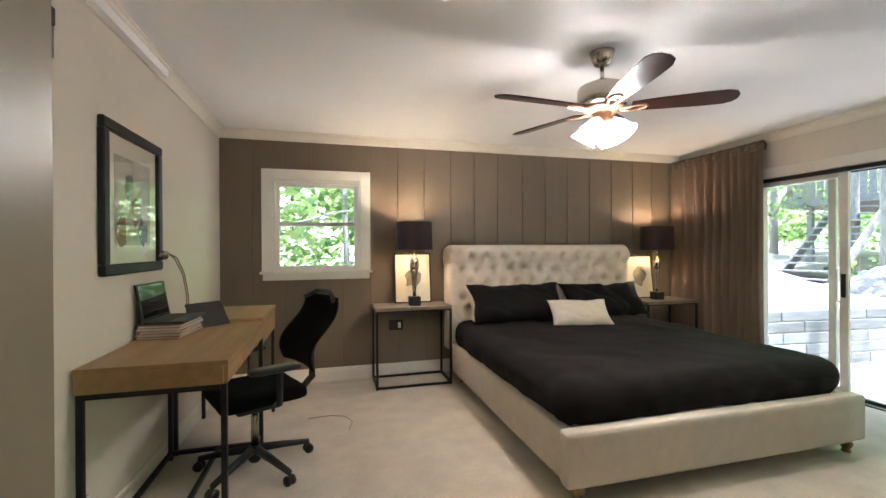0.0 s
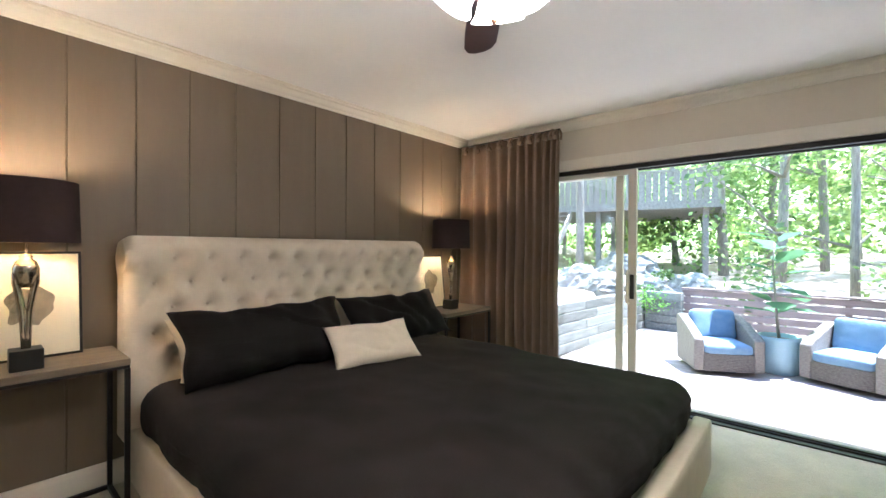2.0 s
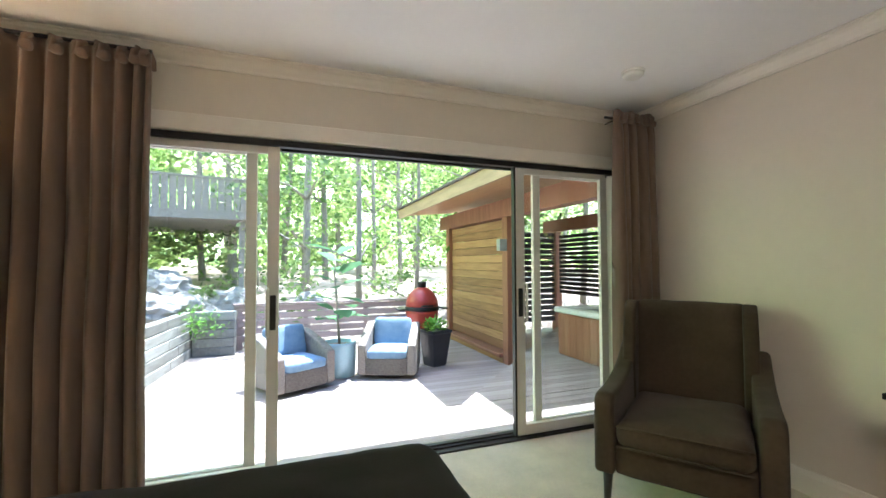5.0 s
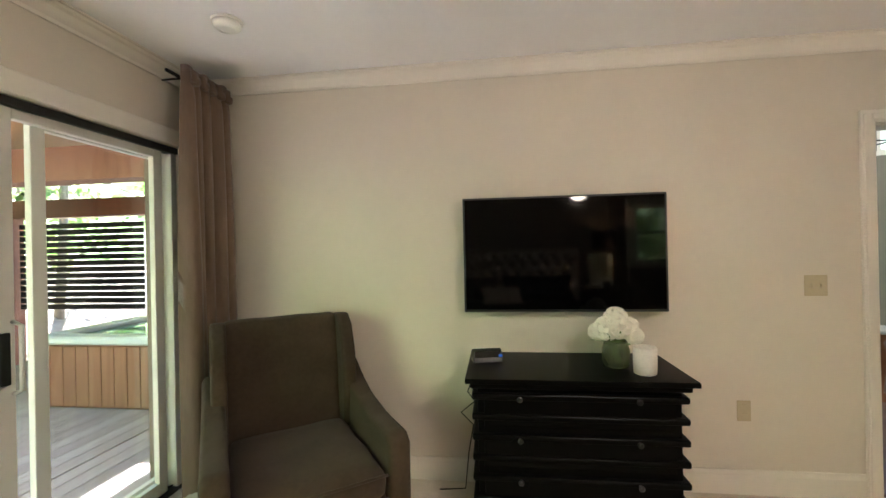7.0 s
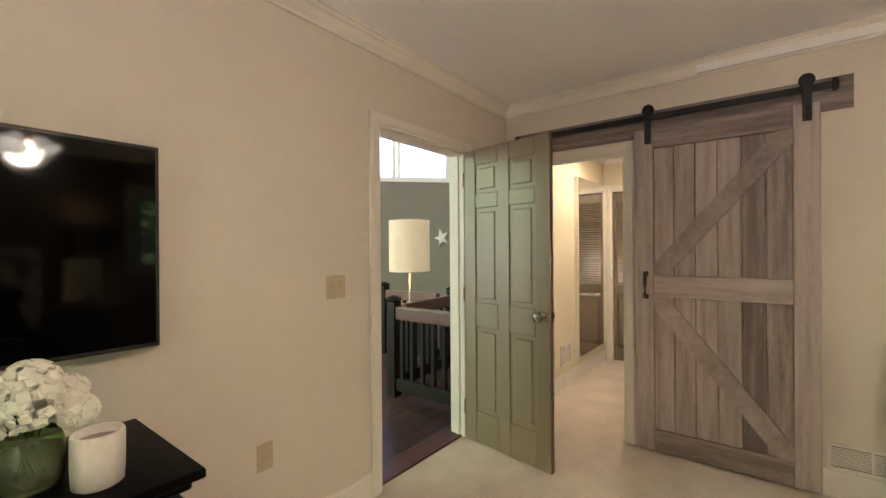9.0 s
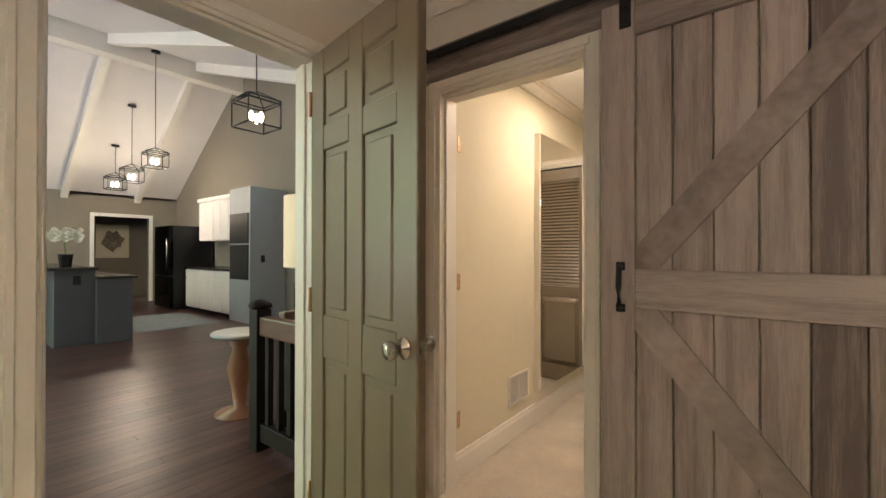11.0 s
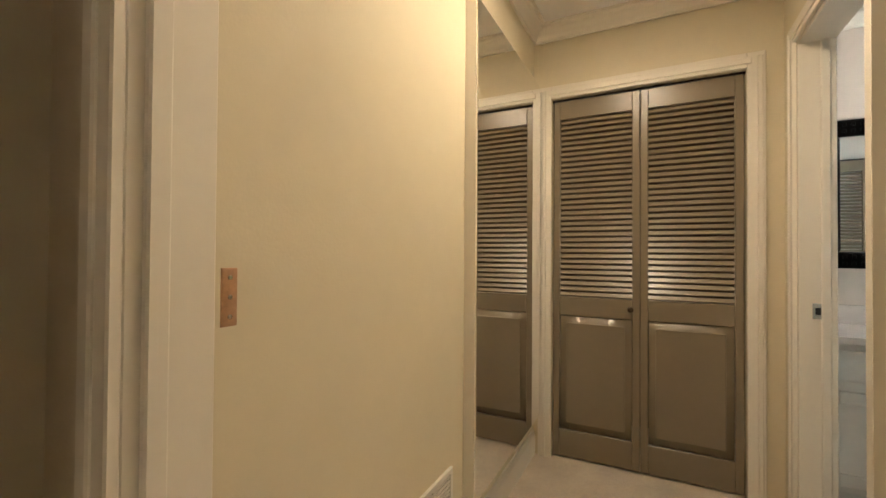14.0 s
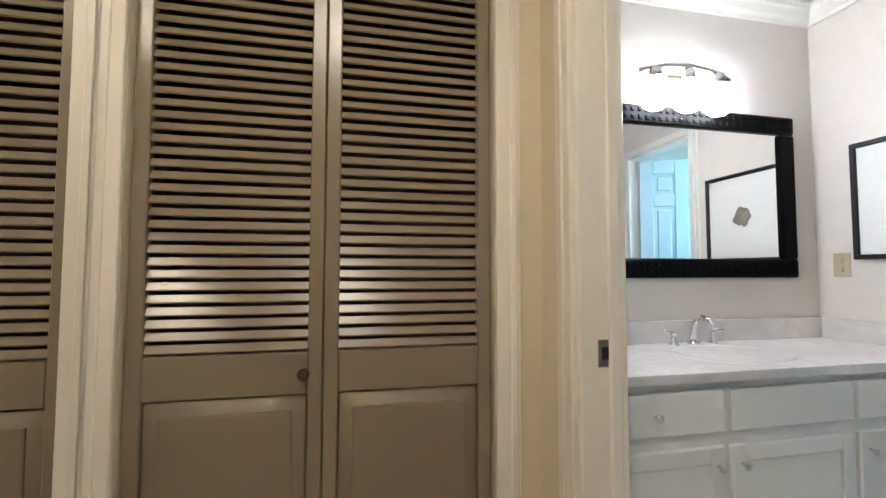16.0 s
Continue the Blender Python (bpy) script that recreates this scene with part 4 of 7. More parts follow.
box("face", (-0.072, 0.046, 0.012), (0.072, 0.05, 0.045), SCREEN, clock, m=pose(0, -0.002, 0, 18, 0, 0))
box("blue_light", (-0.079, 0.03, 0.03), (-0.06, 0.05, 0.042), mat("clock_blue", (0.02, 0.12, 0.6), 0.4, var=0, emit=(0.05, 0.25, 1), estr=0.03), clock)

VGLASS = mat("vase_glass", (0.42, 0.48, 0.28), 0.08, var=0.3, scale=8, trans=0.85)
vase = tagged(empty("flower_vase", pose(2.0, 0.61, 0.787)), "round green glass vase with a white hydrangea bunch", "vase of flowers")
lathe("vase", [(0.045, 0), (0.06, 0.006), (0.068, 0.04), (0.069, 0.09), (0.060, 0.12), (0.056, 0.135), (0.052, 0.135), (0.056, 0.118), (0.062, 0.09), (0.062, 0.012)], VGLASS, vase, n=32)
STEMG = mat("stem_green", (0.10, 0.18, 0.03), 0.6, var=0.3, scale=20)
for k in range(9):
    a = k * 2.4
    tube("stem", [(0.03 * math.cos(a + 2), 0.03 * math.sin(a + 2), 0.015), (0.02 * math.cos(a), 0.02 * math.sin(a), 0.12), (0.05 * math.cos(a), 0.05 * math.sin(a), 0.19)], 0.004, STEMG, vase, 6)
PETAL = mat("white_petal", (0.83, 0.80, 0.66), 0.7, var=0.08, scale=30)
rng = random.Random(4)
for k, (hx_, hy_, hz_, hr) in enumerate([(-0.055, 0.0, 0.20, 0.058), (0.05, 0.02, 0.20, 0.06), (0.0, 0.05, 0.215, 0.058), (0.0, -0.04, 0.205, 0.056), (0.0, 0.01, 0.245, 0.06), (-0.085, 0.03, 0.165, 0.04), (0.085, -0.02, 0.175, 0.042)]):
    bm = bmesh.new()
    for q in range(120):
        d = Vector((rng.gauss(0, 1), rng.gauss(0, 1), rng.gauss(0.25, 1))).normalized()
        c0 = Vector((hx_, hy_, hz_)) + d * hr * (0.86 + 0.16 * rng.random())
        t1 = d.orthogonal().normalized()
        t1.rotate(Matrix.Rotation(rng.random() * 6.28, 3, d))
        t2 = d.cross(t1)
        s = 0.011 + 0.005 * rng.random()
        vs = [bm.verts.new(c0 + s * (math.cos(g) * t1 + math.sin(g) * t2) + d * (0.004 if i_ % 2 else -0.003)) for i_, g in enumerate([j * math.pi / 4 for j in range(8)])]
        bm.faces.new(vs)
    mesh_obj("bloom", bm, PETAL, vase)
bm = bmesh.new()
for k in range(7):
    a = k * 0.95
    p0 = Vector((0.055 * math.cos(a), 0.055 * math.sin(a), 0.13))
    d = Vector((math.cos(a), math.sin(a), 0.25))
    s = Vector((-math.sin(a), math.cos(a), 0))
    bm.faces.new([bm.verts.new(p) for p in (p0, p0 + d * 0.03 + s * 0.02, p0 + d * 0.075 + Vector((0, 0, -0.01)), p0 + d * 0.03 - s * 0.02)])
mesh_obj("leaves", bm, STEMG, vase)
candle = tagged(empty("candle_jar", pose(1.895, 0.72, 0.787)), "off-white stone candle jar on the dresser", "candle")
lathe("jar", [(0.045, 0), (0.052, 0.005), (0.054, 0.05), (0.054, 0.125), (0.051, 0.13), (0.047, 0.127), (0.047, 0.10)], mat("stone_white", (0.66, 0.60, 0.53), 0.5, var=0.15, scale=9), candle, n=32)
lathe("wax", [(0.0465, 0.09), (0.0465, 0.108)], mat("wax_brown", (0.25, 0.17, 0.12), 0.5, var=0.1), candle, n=24)
cord = tagged(empty("power_cord", pose(0, 0, 0)), "black power cord hanging behind the dresser", "cord")
tube("cable", [(2.74, 0.345, 0.66), (2.78, 0.36, 0.56), (2.74, 0.35, 0.50), (2.82, 0.37, 0.44), (2.75, 0.35, 0.36), (2.78, 0.36, 0.20), (2.80, 0.40, 0.008), (2.95, 0.42, 0.006)], 0.004, BLACKPL, cord, 6)

IVORY = mat("ivory_plastic", (0.47, 0.39, 0.24), 0.4, var=0.04)
sw_ = tagged(empty("light_switch", pose(0.855, Y0, 1.165)), "ivory double light switch plate", "light switch")
box("plate", (-0.058, 0, -0.058), (0.058, 0.006, 0.058), IVORY, sw_, bevel=0.003)
for xx in (-0.024, 0.024):
    box("toggle", (xx - 0.005, 0.005, -0.010), (xx + 0.005, 0.016, 0.010), IVORY, sw_, bevel=0.002)
ol = tagged(empty("wall_outlet", pose(1.235, Y0, 0.465)), "ivory wall outlet plate", "outlet")
box("plate", (-0.036, 0, -0.058), (0.036, 0.005, 0.058), IVORY, ol, bevel=0.003)
for zz in (-0.025, 0.025):
    box("socket", (-0.016, 0.004, zz - 0.014), (0.016, 0.008, zz + 0.014), IVORY, ol, bevel=0.004)
ob_ = tagged(empty("wall_outlet", pose(0.80, Y1, 0.54)), "dark outlet plate with a small white plug", "outlet")
box("plate", (-0.075, -0.006, -0.055), (0.075, 0, 0.055), BLACKPL, ob_, bevel=0.003)
box("plug", (0.02, -0.035, -0.03), (0.05, -0.006, 0.03), WHITE, ob_, bevel=0.008)
sm = tagged(empty("smoke_detector", pose(3.85, 0.98, H)), "round white smoke detector on the ceiling", "smoke detector")
lathe("base", [(0.068, -0.010), (0.072, 0.0)], WHITE, sm, n=36)
lathe("cover", [(0.03, -0.042), (0.052, -0.038), (0.062, -0.028), (0.065, -0.0102)], WHITE, sm, n=36)

# ---- armchair ----
VELVET = mat("grey_brown_velvet", (0.052, 0.036, 0.022), 0.85, var=0.3, scale=5, bump=0.2, bscale=350, sheen=0.06, spec=0.2)
chair = tagged(empty("armchair", pose(3.80, 0.60, 0, 0, 0, 36) @ Matrix.Diagonal((0.99, 1.03, 1.0, 1))), "grey-brown velvet wing armchair with tapered dark legs", "armchair")
soft("backrest", (-0.335, -0.02, 0.34), (0.335, 0.15, 1.045), 0.06, VELVET, chair, n=10, wob=0.006, freq=4, m=pose(0, 0.02, 0, 6, 0, 0))
for sx in (-1, 1):
    bm = bmesh.new()
    add_prism(bm, [(-0.02, 0.40), (0.20, 0.40), (0.23, 0.62), (0.21, 0.85), (0.15, 1.0), (0.08, 1.05), (-0.03, 1.04)], "x", sx * 0.325 - 0.03, sx * 0.325 + 0.045)
    bmesh.ops.bevel(bm, geom=list(bm.edges), offset=0.024, segments=4, profile=0.6, affect="EDGES")
    for f in bm.faces:
        f.smooth = True
    mesh_obj("wing", bm, VELVET, chair)
    bm = bmesh.new()
    add_prism(bm, [(0.02, 0.19), (0.80, 0.19), (0.80, 0.56), (0.76, 0.605), (0.55, 0.605), (0.32, 0.64), (0.16, 0.70), (0.02, 0.78)], "x", sx * 0.36 - 0.055, sx * 0.36 + 0.05)
    bmesh.ops.bevel(bm, geom=list(bm.edges), offset=0.03, segments=4, profile=0.6, affect="EDGES")
    for f in bm.faces:
        f.smooth = True
    mesh_obj("arm", bm, VELVET, chair)
soft("seat_frame", (-0.31, 0.04, 0.19), (0.31, 0.79, 0.36), 0.03, VELVET, chair, n=6)
soft("seat_cushion", (-0.30, 0.13, 0.345), (0.30, 0.83, 0.475), 0.055, VELVET, chair, n=12, wob=0.008, freq=4, puff=0.03)
bm = bmesh.new()
for z in (0.36, 0.46):
    add_tube(bm, [(-0.29, 0.825, z), (-0.1, 0.835, z + 0.004), (0.1, 0.835, z + 0.004), (0.29, 0.825, z)], 0.006, 8)
mesh_obj("piping", bm, VELVET, chair)
for sx in (-1, 1):
    for yy, ln in ((0.06, 0), (0.74, 0)):
        tube("leg", [(sx * 0.35, yy, 0.19), (sx * 0.355, yy + (0.01 if yy > 0.4 else -0.02), 0.0)], 0.026, BLACKPL, chair, 10, 0.016, label="dark tapered wooden leg")

# ---- desk ----
OAK = mat("honey_oak", (0.30, 0.185, 0.075), 0.42, var=0.28, scale=2.0, bump=0.08, bscale=30, stretch=(9, 0.7, 9), random_var=0.25)
desk = tagged(empty("desk", pose(-0.58, 3.05, 0)), "honey oak writing desk with drawers on a black steel frame", "desk")
dx0, dx1, dy0, dy1, dz = -0.31, 0.272, -0.55, 0.49, 0.868
box("desktop", (dx0, dy0, dz - 0.025), (dx1, dy1, dz), OAK, desk, bevel=0.003)
box("body", (dx0 + 0.003, dy0 + 0.003, dz - 0.107), (dx1 - 0.02, dy1 - 0.003, dz - 0.0255), OAK, desk, bevel=0.002)
for k in range(3):
    ya = dy0 + 0.01 + (dy1 - dy0 - 0.02) * k / 3
    yb = dy0 + 0.01 + (dy1 - dy0 - 0.02) * (k + 1) / 3
    box("drawer_front", (dx1 - 0.0195, ya + 0.002, dz - 0.103), (dx1 - 0.002, yb - 0.002, dz - 0.030), OAK, desk, bevel=0.002)
for yy in (dy0 + 0.02, dy1 - 0.02):
    for xx in (dx0 + 0.02, dx1 - 0.02):
        box("leg", (xx - 0.0125, yy - 0.0125, 0), (xx + 0.0125, yy + 0.0125, dz - 0.1075), BLACKIRON, desk, bevel=0.002)
    box("end_rail", (dx0 + 0.033, yy - 0.0125, 0.03), (dx1 - 0.033, yy + 0.0125, 0.055), BLACKIRON, desk, bevel=0.002)
    box("top_rail", (dx0 + 0.033, yy - 0.0125, dz - 0.132), (dx1 - 0.033, yy + 0.0125, dz - 0.1075), BLACKIRON, desk, bevel=0.002)
for xx in (dx0 + 0.02, dx0 + 0.30):
    box("long_rail", (xx - 0.0125, dy0 + 0.033, 0.03), (xx + 0.0125, dy1 - 0.033, 0.055), BLACKIRON, desk, bevel=0.002)
riser = tagged(empty("desk_riser", pose(-0.58, 3.93, 0)), "oak side cabinet standing at the end of the desk", "side cabinet")
box("top", (-0.31, -0.385, 0.865), (0.262, 0.30, 0.89), OAK, riser, bevel=0.003)
box("body", (-0.305, -0.38, 0.70), (0.257, 0.295, 0.8645), OAK, riser, bevel=0.003)
for xx in (-0.28, 0.242):
    for yy in (-0.35, 0.27):
        box("leg", (xx - 0.0125, yy - 0.0125, 0), (xx + 0.0125, yy + 0.0125, 0.6995), BLACKIRON, riser, bevel=0.002)

BOOKS = [(0.30, 0.05, 0.05), (0.55, 0.50, 0.45), (0.35, 0.12, 0.14), (0.60, 0.56, 0.52), (0.28, 0.10, 0.12)]
for k, c in enumerate(BOOKS):
    z = dz + 0.0005 + k * 0.0155
    bk = tagged(empty("book", pose(-0.765, 3.22, z, 0, 0, -6 + 3 * (k % 3))), "thin hardback book stacked under the laptop", "book", "books on the desk")
    box("page_block", (-0.10, -0.16, 0.002), (0.108, 0.16, 0.013), PAPER, bk, bevel=0)
    boxes("cover", [((-0.11, -0.165, 0), (0.112, 0.165, 0.0019)), ((-0.11, -0.165, 0.0131), (0.112, 0.165, 0.015)), ((-0.11, -0.165, 0.0019), (-0.106, 0.165, 0.0131))], mat("book_cover", c, 0.5, var=0.1), bk, bevel=0)
lz = dz + 0.0005 + len(BOOKS) * 0.0155 + 0.001
laptop = tagged(empty("laptop", pose(-0.755, 3.23, lz, 0, 0, -4)), "open black laptop on a stack of books", "laptop")
box("base", (-0.09, -0.165, 0), (0.115, 0.165, 0.016), mat("laptop_dark", (0.02, 0.02, 0.022), 0.35, 0.4, var=0.1), laptop, bevel=0.004)
box("keyboard", (-0.06, -0.145, 0.0155), (0.03, 0.145, 0.018), BLACKPL, laptop, bevel=0.001)
lid = box("lid", (-0.006, -0.165, 0), (0.004, 0.165, 0.21), BLACKPL, laptop, bevel=0.003, m=pose(-0.088, 0, 0.014, 0, -10, 0))
box("display", (0.0042, -0.15, 0.018), (0.0055, 0.15, 0.198), SCREEN, lid, bevel=0, m=pose(-0.088, 0, 0.014, 0, -10, 0))
tab = tagged(empty("tablet", pose(-0.595, 3.41, dz + 0.002, 0, 0, -47)), "black tablet propped up on the desk", "tablet")
box("case", (-0.005, -0.115, 0), (0.006, 0.115, 0.18), BLACKPL, tab, bevel=0.004, m=pose(0, 0, 0, 0, -38, 0))
box("stand", (-0.006, -0.05, 0), (0.004, 0.05, 0.12), BLACKPL, tab, bevel=0.003, m=pose(-0.20, 0, 0, 0, 42, 0))
dlamp = tagged(empty("desk_lamp", pose(-0.81, 3.64, dz)), "slim brushed gooseneck desk lamp", "desk lamp")
lathe("foot", [(0.06, 0), (0.062, 0.008), (0.05, 0.014), (0.01, 0.018)], NICKEL, dlamp, n=24)
for dyy in (0.0, 0.035):
    tube("neck", [(0.0, dyy, 0.012), (0.0, dyy, 0.18), (-0.005, dyy - 0.06, 0.33), (-0.02, dyy * 1.4 - 0.17, 0.44), (-0.03, -0.27, 0.475)], 0.004, NICKEL, dlamp, 8)
lathe("head", [(0.010, 0.0), (0.022, 0.015), (0.025, 0.045), (0.010, 0.055)], NICKEL, dlamp, pose(-0.03, -0.27, 0.475, 125, 0, 0), 20)

# ---- office chair ----
MESHB = mat("black_mesh_fabric", (0.003, 0.003, 0.003), 0.8, var=0.3, scale=60, bump=0.5, bscale=500, spec=0.1)
oc = tagged(empty("office_chair", pose(-0.325, 3.255, 0, 0, 0, 116)), "black mesh office chair on five castors turned to the desk", "office chair")
lathe("hub", [(0.028, 0.05), (0.04, 0.07), (0.042, 0.12), (0.03, 0.15)], BLACKPL, oc, n=20)
for k in range(5):
    a = radians(72 * k - 20)
    c_, s_ = math.cos(a), math.sin(a)
    lg = tube("base_leg", [(0.03 * c_, 0.03 * s_, 0.125), (0.17 * c_, 0.17 * s_, 0.105), (0.335 * c_, 0.335 * s_, 0.075)], 0.027, BLACKPL, oc, 8, 0.017)
    tube("stem", [(0.335 * c_, 0.335 * s_, 0.085), (0.335 * c_, 0.335 * s_, 0.05)], 0.008, BLACKPL, lg, 8)
    for sd in (-0.016, 0.016):
        lathe("castor", [(0.012, -0.011), (0.028, -0.009), (0.03, 0), (0.028, 0.009), (0.012, 0.011)], BLACKPL, lg, pose(0.335 * c_ - s_ * sd, 0.335 * s_ + c_ * sd, 0.03, 90, 0, math.degrees(a)), 16)
tube("gas_lift", [(0, 0, 0.14), (0, 0, 0.40)], 0.022, NICKEL, oc, 14)
box("tilt_box", (-0.11, -0.13, 0.38), (0.11, 0.13, 0.44), BLACKPL, oc, bevel=0.02, seg=3)
tube("lever", [(0.08, 0.02, 0.40), (0.24, 0.03, 0.385), (0.27, 0.03, 0.36)], 0.006, BLACKPL, oc)
soft("seat", (-0.25, -0.25, 0.44), (0.25, 0.25, 0.53), 0.045, MESHB, oc, n=8, wob=0.004)
bm = bmesh.new()
n1, n2 = 12, 14
gv = {}
for sd in (0, 1):
    for i in range(n1 + 1):
        for j in range(n2 + 1):
            u, v = 2 * i / n1 - 1, j / n2
            wv = 0.235 + 0.025 * math.sin(v * 3.1)
            yy = -0.30 - 0.10 * v + 0.05 * math.sin(v * 6.0) - 0.05 * (v ** 4) + 0.035 * u * u
            gv[sd, i, j] = bm.verts.new((u * wv, yy - sd * 0.018, 0.60 + 0.44 * v))
for sd in (0, 1):
    for i in range(n1):
        for j in range(n2):
            f = bm.faces.new((gv[sd, i, j], gv[sd, i + 1, j], gv[sd, i + 1, j + 1], gv[sd, i, j + 1]))
            f.smooth = True
for i in range(n1):
    for j in (0, n2):
        bm.faces.new((gv[0, i, j], gv[0, i + 1, j], gv[1, i + 1, j], gv[1, i, j]))
for j in range(n2):
    for i in (0, n1):
        bm.faces.new((gv[0, i, j], gv[0, i, j + 1], gv[1, i, j + 1], gv[1, i, j]))
bmesh.ops.recalc_face_normals(bm, faces=bm.faces)
mesh_obj("backrest", bm, MESHB, oc)
tube("back_spine", [(0, -0.10, 0.41), (0, -0.28, 0.42), (0, -0.37, 0.50), (0, -0.37, 0.66), (0, -0.39, 0.80)], 0.024, BLACKPL, oc, 10)
tube("top_bar", [(-0.22, -0.42, 1.02), (-0.1, -0.46, 1.07), (0.1, -0.46, 1.07), (0.22, -0.42, 1.02)], 0.016, BLACKPL, oc, 10)
for sx in (-1, 1):
    tube("arm_post", [(sx * 0.20, -0.05, 0.45), (sx * 0.29, -0.05, 0.47), (sx * 0.30, -0.05, 0.66)], 0.018, BLACKPL, oc, 10)
    soft("arm_pad", (sx * 0.30 - 0.045, -0.16, 0.66), (sx * 0.30 + 0.045, 0.12, 0.695), 0.016, BLACKPL, oc, n=5)
fc = tagged(empty("extension_cord", pose(0, 0, 0)), "thin grey cord lying on the carpet", "cord")
tube("cable", [(-0.05, 3.95, 0.006), (0.12, 3.97, 0.006), (0.24, 3.92, 0.006), (0.29, 3.80, 0.006), (0.26, 3.66, 0.006)], 0.003, mat("cord_grey", (0.3, 0.26, 0.2), 0.6, var=0), fc, 6)

# ---- picture over the desk ----
pic = tagged(empty("framed_picture", pose(XL, 0, 0)), "abstract print in a heavy black frame over the desk", "picture")
ya, yb, za, zb = 2.72, 3.41, 1.235, 1.985
boxes("frame", [((0.002, ya, za), (0.032, yb, za + 0.055)), ((0.002, ya, zb - 0.055), (0.032, yb, zb)), ((0.002, ya, za + 0.055), (0.032, ya + 0.055, zb - 0.055)), ((0.002, yb - 0.055, za + 0.055), (0.032, yb, zb - 0.055))], BLACKIRON, pic, bevel=0.006)
box("mat_board", (0.003, ya + 0.05, za + 0.05), (0.010, yb - 0.05, zb - 0.05), PAPER, pic, bevel=0)
box("print", (0.0105, ya + 0.14, za + 0.15), (0.0125, yb - 0.14, zb - 0.15), mat("print_ochre", (0.45, 0.40, 0.32), 0.7, var=0.3, scale=9), pic, bevel=0)
for k in range(4):
    blot("brush_mark", pose(0.0135 + k * 0.0006, 2.93 + 0.08 * k, 1.45 + 0.12 * ((k * 2) % 3), 0, 0, 90), 0.06, mat("print_ink", ((0.20, 0.06, 0.04), (0.05, 0.05, 0.05))[k % 2], 0.8, var=0.3, scale=20), pic, 3.0 * k)
gz = box("glazing", (0.0185, ya + 0.05, za + 0.05), (0.0205, yb - 0.05, zb - 0.05), GLASS, pic, bevel=0)
gz.visible_shadow = False

# ---- hall ----
HALLP = M["hall"]
hx_e = XL - T
structure(boxes("floor_hall", [((-3.75, HYA - 0.1, -0.12), (hx_e, 3.41, 0.0))], M["carpet"], bevel=0), "cream carpet running on through the hall", "carpet")
structure(boxes("ceiling_hall", [((-3.75, HYA - 0.15, HCEIL), (hx_e, HYB + 0.06, HCEIL + 0.12))], M["ceil"], bevel=0), "white hall ceiling", "ceiling")
structure(boxes("wall_hall_south", [((HX, HYA - 0.13, 0), (hx_e, HYA, HCEIL))], HALLP, bevel=0), "warm cream painted hall wall", "wall")
structure(boxes("wall_hall_north", [((BX1, HYB, 0), (hx_e, HYB + T, HCEIL)), ((HX, HYB, 0), (BX0, HYB + T, HCEIL)), ((BX0, HYB, 2.03), (BX1, HYB + T, HCEIL))], HALLP, bevel=0), "warm cream painted hall wall with the bathroom doorway", "wall")
LY0, LY1, LT = 0.566, 1.473, 2.02
structure(boxes("wall_hall_west", [((HX - 0.1, HYA - 0.13, 0), (HX, LY0, HCEIL)), ((HX - 0.1, LY1, 0), (HX, HYB, HCEIL)), ((HX - 0.1, LY0, LT), (HX, LY1, HCEIL))], HALLP, bevel=0), "warm cream painted wall round the louvered closet", "wall")
# dark brown lining puts the closet's shade into its colour
structure(boxes("wall_closet_back", [((-3.75, 0.35, 0), (-3.70, HYB + T, HCEIL)), ((-3.70, 0.35, 0), (HX - 0.1, 0.40, HCEIL)), ((-3.70, HYB + 0.01, 0), (HX - 0.004, HYB + T - 0.01, HCEIL))], mat("closet_shade_lining", (0.10, 0.08, 0.06), 0.8, var=0.1), bevel=0), "closet lining behind the louvered doors, coloured dark for the shade between the slats", "wall")
casing("trim_louver_casing", "y", LY0, LY1, LT, HX, 1)
casing("trim_bath_casing", "x", BX0, BX1, 2.03, HYB, -1)
structure(boxes("trim_bath_jamb", [((BX0 - 0.004, HYB - 0.002, 0), (BX0 + 0.014, HYB + T + 0.002, 2.03)), ((BX1 - 0.014, HYB - 0.002, 0), (BX1 + 0.004, HYB + T + 0.002, 2.03)), ((BX0, HYB - 0.002, 2.016), (BX1, HYB + T + 0.002, 2.034)), ((BX0 + 0.012, HYB + 0.07, 0), (BX0 + 0.024, HYB + 0.10, 2.016))], M["trim"]), "cream painted jamb of the bathroom doorway", "door frame")
strike = tagged(empty("strike_plate", pose(BX0 + 0.0145, HYB + 0.06, 0.918)), "brushed metal strike plate on the door jamb", "strike plate")
boxes("plate", [((0, -0.018, -0.032), (0.002, 0.018, -0.014)), ((0, -0.018, 0.014), (0.002, 0.018, 0.032)), ((0, -0.018, -0.014), (0.002, -0.009, 0.014)), ((0, 0.009, -0.014), (0.002, 0.018, 0.014))], NICKEL, strike, bevel=0)
# flat black patch draws the shade of the bolt hole; the jamb is uncut
box("recess_shade", (-0.0003, -0.009, -0.014), (0.0004, 0.009, 0.014), BLACKPL, strike, bevel=0)
crown_x("trim_crown_hall_south", HX, hx_e, HYA + 0.001, 1, HCEIL - 0.001, M["trim"])
crown_x("trim_crown_hall_north", HX, hx_e, HYB - 0.001, -1, HCEIL - 0.001, M["trim"])
crown_y("trim_crown_hall_west", HYA + 0.003, HYB - 0.003, HX + 0.001, 1, HCEIL - 0.002, M["trim"])
crown_y("trim_crown_hall_east", HYA + 0.003, HYB - 0.003, hx_e - 0.001, -1, HCEIL - 0.002, M["trim"])
base_x("baseboard_hall_south", HX, hx_e, HYA, 1)
base_x("baseboard_hall_north", BX1 + 0.08, hx_e, HYB, -1)
